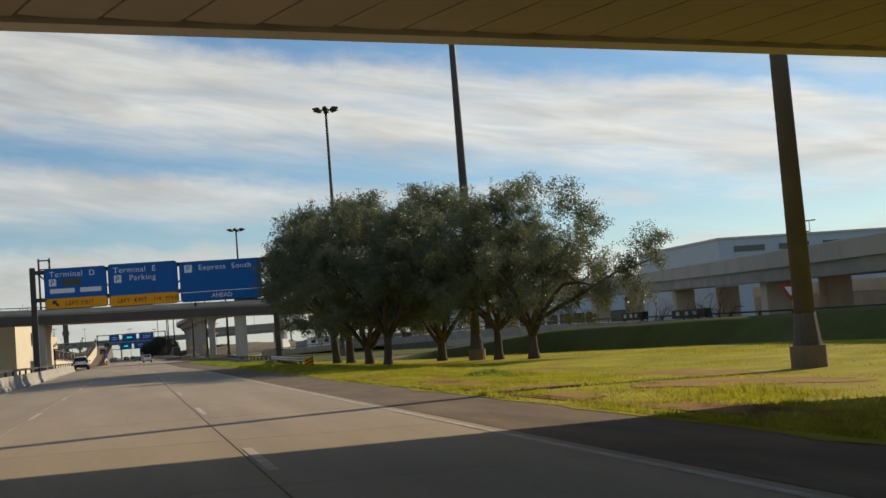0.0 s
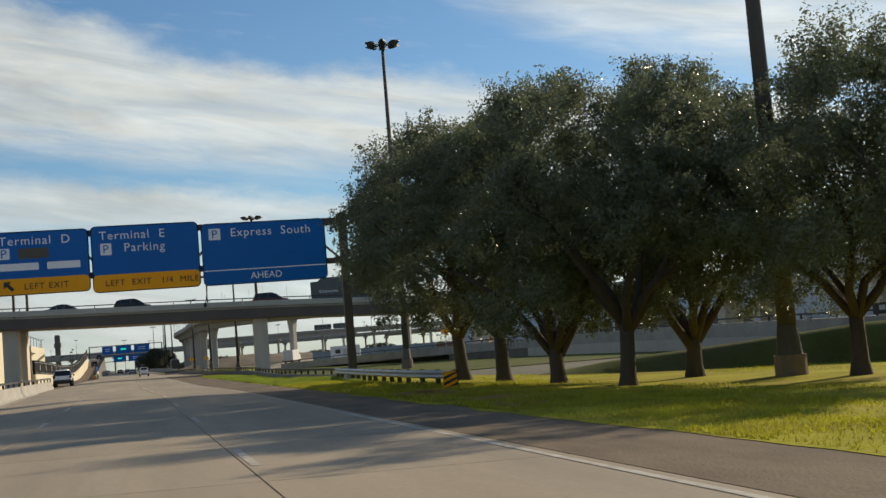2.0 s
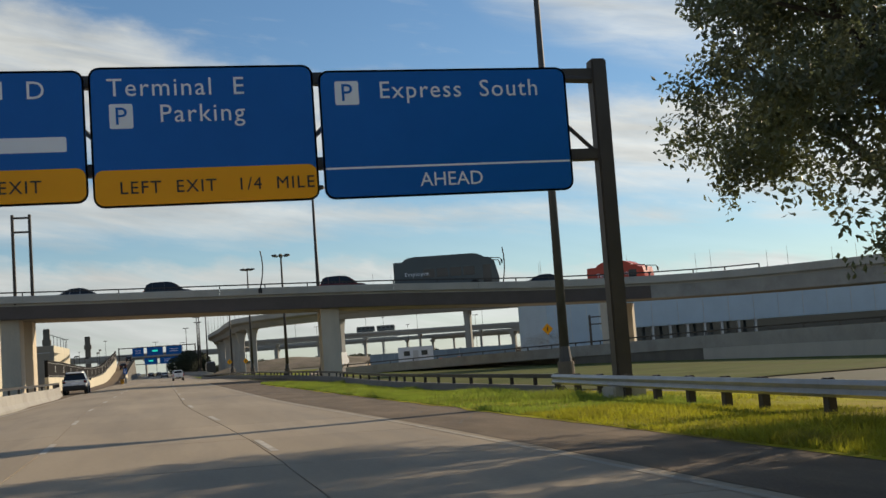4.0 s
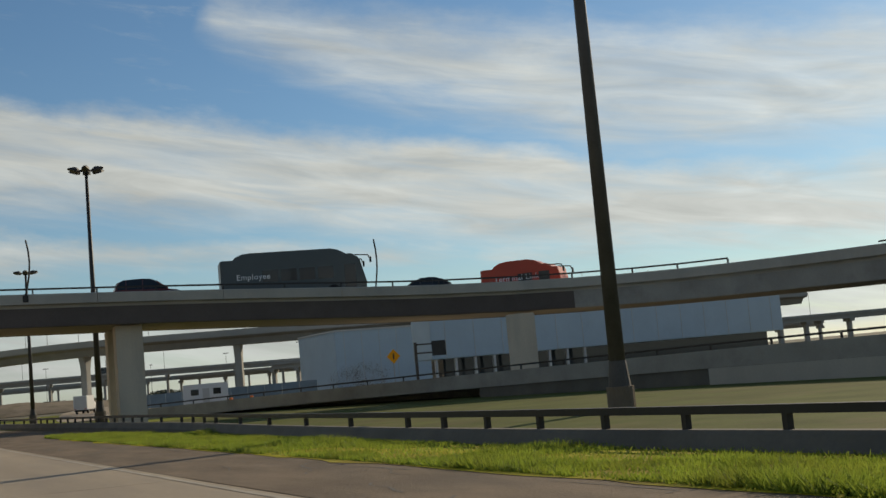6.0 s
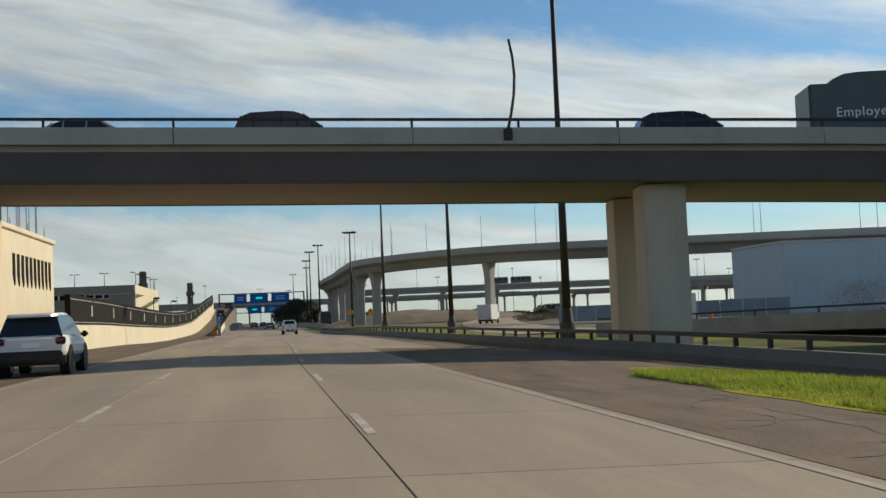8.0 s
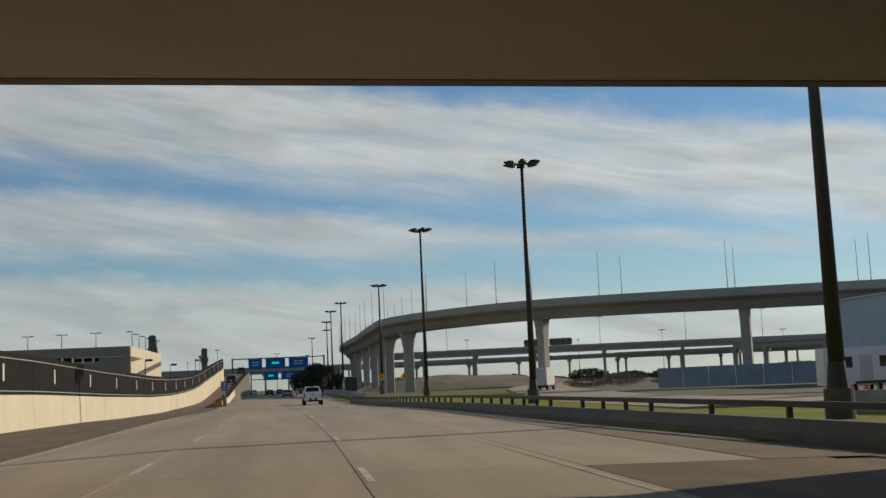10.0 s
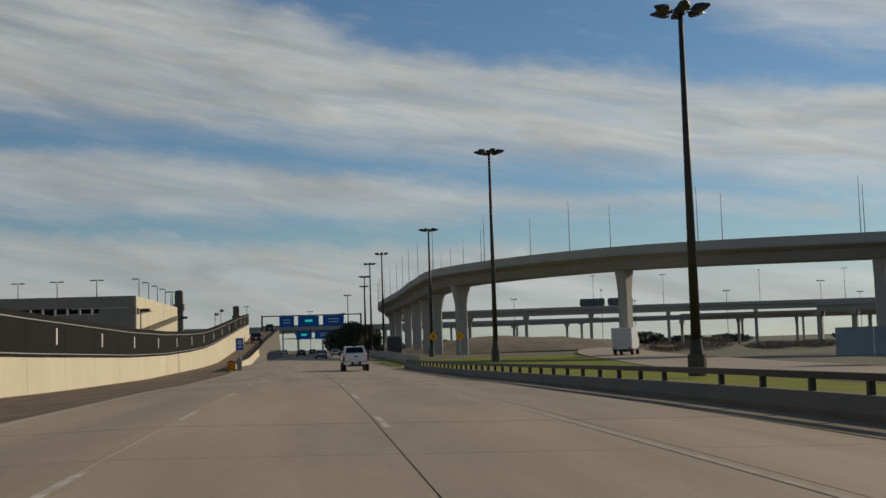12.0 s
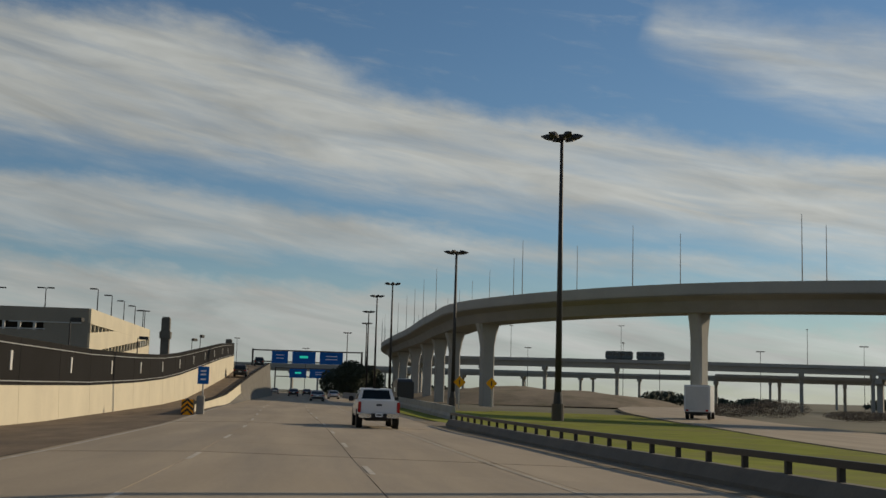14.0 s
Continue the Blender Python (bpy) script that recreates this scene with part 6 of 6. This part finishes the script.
box(b, (0, -0.07, 2.35), (0.7, 0.03, 1.1), bevel=0.01)
g = part("panel", b, "signblue", guide)
for z in (2.62, 2.4, 2.1):
    b = B()
    box(b, (0, -0.095, z), (0.34, 0.01, 0.1))
    part("text_bar", b, "signwhite", g)


# ---- side road, mound, box truck, people mover behind the barrier ----
side = smooth_path([(25, 222, -0.45), (27.5, 245, -0.68), (30.5, 272, -0.93), (34, 300, -0.98), (38, 325, -0.95), (44, 366, -0.85), (52, 410, -0.6), (66, 460, -0.4), (100, 540, -0.3)], 6.0)
tagged(part("road_side", sweep(B(), side, [(-6.0, -0.8), (6.0, -0.8), (6.0, 0.0), (-6.0, 0.0)]), "road"), "pale concrete side road under the flyover", "road", kind="structure")
bm = B()
rows = []
for i in range(25):
    row = []
    for j in range(25):
        u, v = -1 + i / 12, -1 + j / 12
        hgt = 4.4 * max(0.0, 1 - (u * u + v * v)) ** 0.8 * (0.85 + 0.3 * noise.noise(Vector((u * 3, v * 3, 1))))
        row.append(bm.verts.new((50 + u * 34, 500 + v * 30, -0.7 + hgt)))
    rows.append(row)
for a, c in zip(rows, rows[1:]):
    for j in range(24):
        bm.faces.new((a[j], c[j], c[j + 1], a[j + 1]))
tagged(part("earth_mound", bm, "mound", smooth=True), "brown earth embankment below the flyover", "embankment", kind="structure")


def box_truck(at, rz):
    top = thing("box_truck", "white box truck on the side road", "truck", at, rz)
    b = B()
    box(b, (0, -1.2, 1.95), (2.4, 5.6, 2.5), bevel=0.05)
    part("cargo_box", b, "carwhite", top)
    b = B()
    box(b, (0, 2.5, 1.3), (2.2, 1.7, 1.7), bevel=0.18)
    part("cab", b, "carwhite", top)
    b = B()
    box(b, (0, 0, 0.55), (1.0, 7.2, 0.3), bevel=0.03)
    part("chassis", b, "black", top)
    for s in (-1, 1):
        for y in (-2.6, 2.4):
            wheel(top, (s * 1.0, y, 0.48), 0.48, 0.32)
        b = B()
        box(b, (s * 0.9, -4.02, 0.85), (0.25, 0.06, 0.16), bevel=0.01)
        part("tail_light", b, "redlens", top)
    b = B()
    box(b, (0, -4.02, 1.95), (2.1, 0.04, 2.2), bevel=0.01)
    part("rear_door", b, "whitewall", top)
    b = B()
    box(b, (0, -4.0, 0.6), (2.2, 0.12, 0.2), bevel=0.02)
    part("bumper", b, "black", top)
    return top


bm = B()
rows = []
for k in range(23):
    y = 278 + 5.0 * k
    far_x = float(np.interp(y, [q.y for q in side], [q.x for q in side])) - 6.1
    xs = [line(y) + 24 + (far_x - line(y) - 24) * j / 3 for j in range(4)]
    rows.append([bm.verts.new((x, y, fall(x - line(y)) + dip(y) + 0.004)) for x in xs])
for a, c in zip(rows, rows[1:]):
    for j in range(3):
        bm.faces.new((a[j], a[j + 1], c[j + 1], c[j]))
tagged(part("lawn_wedge", bm, "lawnfar"), "wedge of olive grass beside the side road", "lawn", kind="structure")
far_trees("brown_bush", "broad leafless brown bush behind the low ramp", [(55.0, 238, -0.9, 2.6, 3.9, 1500), (58.4, 240, -0.9, 3.0, 4.3, 1900)], "scrub", 0.3)
far_trees("scrub", "low brown scrub and rubble beyond the side road", [(62 + 8 * i, 408 - 5 * i + 6 * (i % 2), -1.1, 5, 2.0 + 0.9 * math.sin(i * 1.9), 5200) for i in range(14)], "scrub", 0.28)
box_truck((43.5, 366, -0.85), -23).scale = (1.2, 1.15, 1.2)
mover = thing("people_mover", "two dark people-mover cars on the viaduct", "train")
for x, y in ((80.5, 544.8), (88.5, 542.6)):
    b = B()
    box(b, (0, 0, 1.25), (7.4, 2.6, 2.2), bevel=0.25)
    o = part("car_body", b, "busgrey", mover)
    o.matrix_world = pose(x, y, 11.5, 0, 0, -16)
    for i in range(4):
        b = B()
        box(b, (-2.6 + 1.75 * i, -1.31, 1.5), (1.3, 0.05, 0.7))
        part("window", b, "glass", o)

# cars on the climbing ramp and far ahead
for x, y, z, paint in ((-11.4, 404, ramp_z(404), "cardark"), (-11.6, 462, ramp_z(462), "cardark")):
    car("suv", (ramp_x(y) - 1.7, y, z + 0.04), 1.5, paint, "dark car climbing the exit ramp")
for u, y, paint in ((-1.8, 455, "cardark"), (1.7, 500, "cardark"), (-5.3, 520, "carwhite"), (1.8, 395, "carsilver"), (5.2, 440, "carwhite")):
    car("sedan", (line(y) + u, y, fall(u) + dip(y)), 2.5, paint, "car far ahead on the road")


# ---- bent masts and light poles on the overpass ----
def bent_mast(x, h, sway):
    p, a = on_bridge(x)
    base = Vector((p.x, p.y - HALF - 0.25, p.z - 0.35))
    top = thing("bent_mast", "thin bent dark mast clamped to the parapet", "mast", base)
    b = B()
    pts = [Vector((sway * math.sin(t * 2.6) * 0.16, 0, 0.2 + h * t)) for t in (0, 0.2, 0.4, 0.6, 0.8, 1.0)]
    for q, r in zip(pts, pts[1:]):
        rod(b, q, r, 0.06, 0.055, 7)
    part("shaft", b, "darksteel", top)
    b = B()
    box(b, (0, 0.08, 0.05), (0.34, 0.3, 0.45), bevel=0.03)
    part("clamp", b, "darksteel", top)


bent_mast(9.3, 3.6, 2.2)
bent_mast(32.0, 3.4, 1.6)
twin = thing("twin_posts", "pair of dark steel sign posts on the bridge pier", "sign post", (-11.8, 178.4, 9.3))
for k in (-0.75, 0.75):
    b = B()
    rod(b, (k, 0, -1.2), (k, 0, 7.2), 0.16, 0.14, 8)
    part("post", b, "gantry", twin)
for z in (5.6, 6.9):
    b = B()
    rod(b, (-0.75, 0, z), (0.75, 0, z), 0.1, n=6)
    part("crossbar", b, "gantry", twin)
b = B()
box(b, (0, 0.3, -1.35), (2.2, 1.0, 0.7), bevel=0.05)
part("bracket", b, "concrete", twin)

# ---- soffit panels of the bridge overhead ----
b = B()
box(b, (0, -4.0, 0), (1.15, 8.0, 0.06), bevel=0.012)
first = part("panel", b, "soffit", start_bridge)
for i in range(52):
    x = -26 + 1.2 * i
    o = first if i == 0 else new("panel", first.data)
    o.parent = start_bridge
    o.matrix_world = m_skew @ Matrix(((1, -0.62, 0, x), (0, 1, 0, -0.46), (0, 0, 1, 6.36), (0, 0, 0, 1)))

# ---- grass blades ----
def blades(name, label, count, area, h, mat="blade"):
    rng = np.random.default_rng(7)
    y0, y1, u0, u1 = area
    ys = rng.uniform(y0, y1, count)
    us = u0 + (u1 - u0) * rng.uniform(0, 1, count) ** 1.3
    verts = np.zeros((count, 3, 3))
    for i in range(count):
        u, y = us[i], ys[i]
        clump = noise.noise(Vector((u * 0.45, y * 0.28, 0.5)))
        if clump < -0.18 and rng.random() < 0.8:
            continue
        u -= drift(y)
        x, z = line(y) + u, fall(u) + 0.015
        if y < 80 and rng.random() < 1.6 * bareness(x, y) or y > 63 and us[i] > np.interp(y, *LAWN_BACK):
            continue
        a, k = rng.uniform(0, 6.283), h * rng.uniform(0.4, 1.2) * (0.7 + 3.0 * max(0, clump) ** 1.3)
        c, s2 = math.cos(a) * 0.014, math.sin(a) * 0.014
        lx, ly = rng.normal(0, 0.6, 2) * k
        verts[i] = ((x - c, y - s2, z - 0.01), (x + c, y + s2, z - 0.01), (x + lx, y + ly, z + k))
    flat = verts.reshape(-1, 3)
    keep = np.abs(flat).sum(1).reshape(-1, 3).sum(1) > 0
    flat = verts[keep].reshape(-1, 3)
    me = bpy.data.meshes.new(name)
    me.from_pydata(flat.tolist(), [], [(3 * i, 3 * i + 1, 3 * i + 2) for i in range(len(flat) // 3)])
    me.materials.append(M[mat])
    return tagged(new(name, me), label, "grass", kind="stuff")


blades("grass", "yellow-green grass blades on the verge", 140000, (2, 90, 6.5, 11.5), 0.09)
blades("grass_lush", "bright green clumpy grass along the shoulder", 170000, (90, 156, 6.5, 11.5), 0.12, "bladelush")
blades("grass_lawn", "short grass blades on the lawn", 130000, (2, 130, 11, 30), 0.07)

def weed_patch(at, rx, ry, count):
    """A low patch of broad-leaved weeds."""
    gen = np.random.default_rng(12)
    verts = []
    for _ in range(count):
        a, r = gen.uniform(0, 6.283), math.sqrt(gen.random())
        x, y, k = at[0] + math.cos(a) * r * rx, at[1] + math.sin(a) * r * ry, gen.uniform(0.08, 0.34) * (1.15 - r)
        t, w = gen.uniform(0, 6.283), gen.uniform(0.03, 0.07)
        c, d = math.cos(t), math.sin(t)
        verts += [(x, y, at[2]), (x + c * k * 0.5 - d * w, y + d * k * 0.5 + c * w, at[2] + k * 0.8), (x + c * k, y + d * k, at[2] + k), (x + c * k * 0.5 + d * w, y + d * k * 0.5 - c * w, at[2] + k * 0.8)]
    me = bpy.data.meshes.new("weed_patch")
    me.from_pydata(verts, [], [(4 * i, 4 * i + 1, 4 * i + 2, 4 * i + 3) for i in range(count)])
    me.materials.append(M["bladelush"])
    return tagged(new("weed_patch", me), "patch of dark green weeds on the lawn", "weeds", kind="stuff")


weed_patch((11.7, 34.6, -0.33), 1.1, 2.4, 5000)

# ---- concrete slabs of the road ----
def slab_mesh(w):
    b = B()
    box(b, (0, 0, -0.05), (w - 0.022, SLAB - 0.022, 0.1), bevel=0.0)
    me = bpy.data.meshes.new("road_slab")
    b.to_mesh(me)
    b.free()
    me.materials.append(M["road"])
    return me


for u0, u1, start, end in ((-7.4, -3.55, 0, 342), (-3.55, 0, 0, 342), (0, 3.5, 0, 342), (3.5, 6.62, 184, 342)):
    me = slab_mesh(u1 - u0)
    k0 = int((start + 80) / SLAB)
    while -80 + SLAB * k0 < end:
        ya = -80 + SLAB * k0
        yc, uc = ya + SLAB / 2, (u0 + u1) / 2
        o = new("road_slab", me)
        o.parent = road
        o.matrix_world = pose(line(yc) + uc, yc, fall(uc) + dip(yc), math.degrees(math.atan2(dip(ya + SLAB) - dip(ya), SLAB)), 1.146 if uc > -3.5 else -1.146, math.degrees(math.atan2(line(ya) - line(ya + SLAB), SLAB)))
        k0 += 1
tagged(part("road_behind", strip(B(), [y for y in ys_road if y <= 4], [-7.4, -3.55, 0, 3.5], 0.002), "road"), "pale concrete road behind the start", "road", kind="structure")

# ---- yield sign, lamps and van beyond the lawn ----
yield_sign = thing("yield_sign", "red and white triangular yield sign on a post", "road sign", (38.5, 61, -0.65), -32)
b = B()
rod(b, (0, 0, 0), (0, 0, 3.1), 0.04, n=8)
part("post", b, "steel", yield_sign)
for mat, k, y, nm in (("signred", 1.0, -0.05, "face"), ("signwhite", 0.55, -0.07, "inner_face")):
    b = B()
    vs = [b.verts.new((x * k, y, 2.75 + z * k)) for x, z in ((-0.6, 0.35), (0.6, 0.35), (0.0, -0.69))]
    f = b.faces.new(vs)
    r = bmesh.ops.extrude_face_region(b, geom=[f])
    bmesh.ops.translate(b, verts=[v for v in r["geom"] if isinstance(v, bmesh.types.BMVert)], vec=(0, 0.015, 0))
    bmesh.ops.recalc_face_normals(b, faces=b.faces)
    part(nm, b, mat, yield_sign)
tall = None
for x, y, h in ((92, 172, 11.5), (101, 158, 14.5), (106, 168, 13.5), (79, 168, 11.0), (86, 178, 10.5), (118, 190, 14.0)):
    if tall is None:
        tall = lamp_post((x, y, -0.8), h, True, group="lamp posts beyond the overpass")
    else:
        o = copy_thing(tall, pose(x, y, -0.8, 0, 0, x * 3))
        o.scale = (1, 1, h / 11.5)
far_lamp = None
for i, p in enumerate(V1):
    if i % 3 == 0:
        if far_lamp is None:
            far_lamp = lamp_post((p.x, p.y - 4, p.z), 9.0, True, group="lamp posts on the viaduct")
        else:
            copy_thing(far_lamp, pose(p.x, p.y - 4 + 8 * (i % 2), p.z, 0, 0, 20 * i))
for i in range(14):
    o = copy_thing(far_lamp, pose(40 + 24 * i + 7 * (i % 3), 640 - 9 * i, -0.9, 0, 0, 33 * i))
    o.scale = (1.4, 1.4, 1.8 + 0.25 * (i % 3))
for i in range(7):
    o = copy_thing(far_lamp, pose(-60 + 17 * i - 30 * (i % 2), 560 + 25 * i, -0.3, 0, 0, 33 * i))
    o.scale = (1.4, 1.4, 1.5 + 0.2 * (i % 3))
bus((12.4, 411, -0.06), 91, "cardark", "dark shuttle bus on the slip road under the flyover", "", 8.0, 2.9, name="shuttle_bus")

# ---- yellow warning signs and end of the barrier ----
for x, y, z, tall in ((15.7, 368, -0.4, 0), (20.0, 372, -0.4, 0), (45.4, 202, 0.1, 1.1)):
    t = thing("warning_sign", "yellow diamond warning sign on a post", "road sign", (x, y, z))
    b = B()
    rod(b, (0, 0, -tall), (0, 0, 2.6), 0.05, n=8)
    part("post", b, "steel", t)
    b = B()
    box(b, (0, 0, 0), (1.0, 0.03, 1.0), bevel=0.008)
    o = part("face", b, "signyellow", t)
    o.matrix_parent_inverse = Matrix.Identity(4)
    o.location, o.rotation_euler = (0, -0.07, 3.0), (0, radians(45), 0)
    b = B()
    box(b, (0, -0.09, 3.0), (0.15, 0.01, 0.55))
    part("arrow", b, "signblack", t)


# ---- leafless shrubs, trailer and drums beyond the lawn ----
def bare_shrub(seed):
    rng = random.Random(seed)
    top = thing("bare_shrub", "leafless brown shrub with many thin twigs", "shrub", group="bare shrubs by the ramp")
    for k in range(9):
        b = B()
        p, d = Vector((0, 0, 0)), Vector((rng.uniform(-0.6, 0.6), rng.uniform(-0.6, 0.6), 1)).normalized()
        r = 0.05
        for i in range(4):
            q = p + d * rng.uniform(0.5, 0.8)
            rod(b, p, q, r, r * 0.7, 5)
            for _ in range(2):
                e = (d + Vector((rng.gauss(0, 0.6), rng.gauss(0, 0.6), rng.gauss(0, 0.4)))).normalized()
                rod(b, q, q + e * rng.uniform(0.5, 0.9), r * 0.5, 0.008, 4)
            p, r = q, r * 0.7
            d = (d + Vector((rng.gauss(0, 0.25), rng.gauss(0, 0.25), 0))).normalized()
        part("branch", b, "bark", top)
    return top


shrub = bare_shrub(8)
shrub.matrix_world = pose(38.8, 72, -0.7)
for x, y, a, k in ((36.2, 66, 70, 1.1), (39.6, 84, 160, 1.2), (40.2, 96, 220, 0.9)):
    o = copy_thing(shrub, pose(x, y, -0.7, 0, 0, a))
    o.scale = (k, k, k)

trailer = thing("site_trailer", "white site office trailer by the fence", "trailer", (36.5, 238, -0.6), -12)
b = B()
box(b, (0, 0, 1.75), (5.2, 2.4, 2.4), bevel=0.06)
part("body", b, "carwhite", trailer)
for x in (-1.3, 1.3):
    b = B()
    box(b, (x, -1.21, 2.0), (0.9, 0.04, 0.7), bevel=0.01)
    part("window", b, "glass", trailer)
    wheel(trailer, (x * 0.6, -1.0, 0.35), 0.35, 0.2)
    wheel(trailer, (x * 0.6, 1.0, 0.35), 0.35, 0.2)
b = B()
box(b, (0, -1.21, 1.55), (0.8, 0.04, 1.7), bevel=0.01)
part("door", b, "whitewall", trailer)


def drum(at):
    top = thing("traffic_drum", "orange traffic drum with white bands", "traffic drum", at, group="traffic drums by the side road")
    b = B()
    rod(b, (0, 0, 0.05), (0, 0, 1.0), 0.28, 0.22, 14)
    part("body", b, "orange", top)
    b = B()
    rod(b, (0, 0, 0), (0, 0, 0.07), 0.36, 0.36, 14)
    part("base", b, "black", top)
    for z in (0.45, 0.75):
        b = B()
        rod(b, (0, 0, z), (0, 0, z + 0.13), 0.268 - 0.06 * (z - 0.2), 0.262 - 0.06 * (z - 0.07), 14)
        part("band", b, "signwhite", top)
    return top


first = drum((40, 246, -0.65))
for x, y in ((43, 250), (47, 254)):
    copy_thing(first, pose(x, y, -0.65))
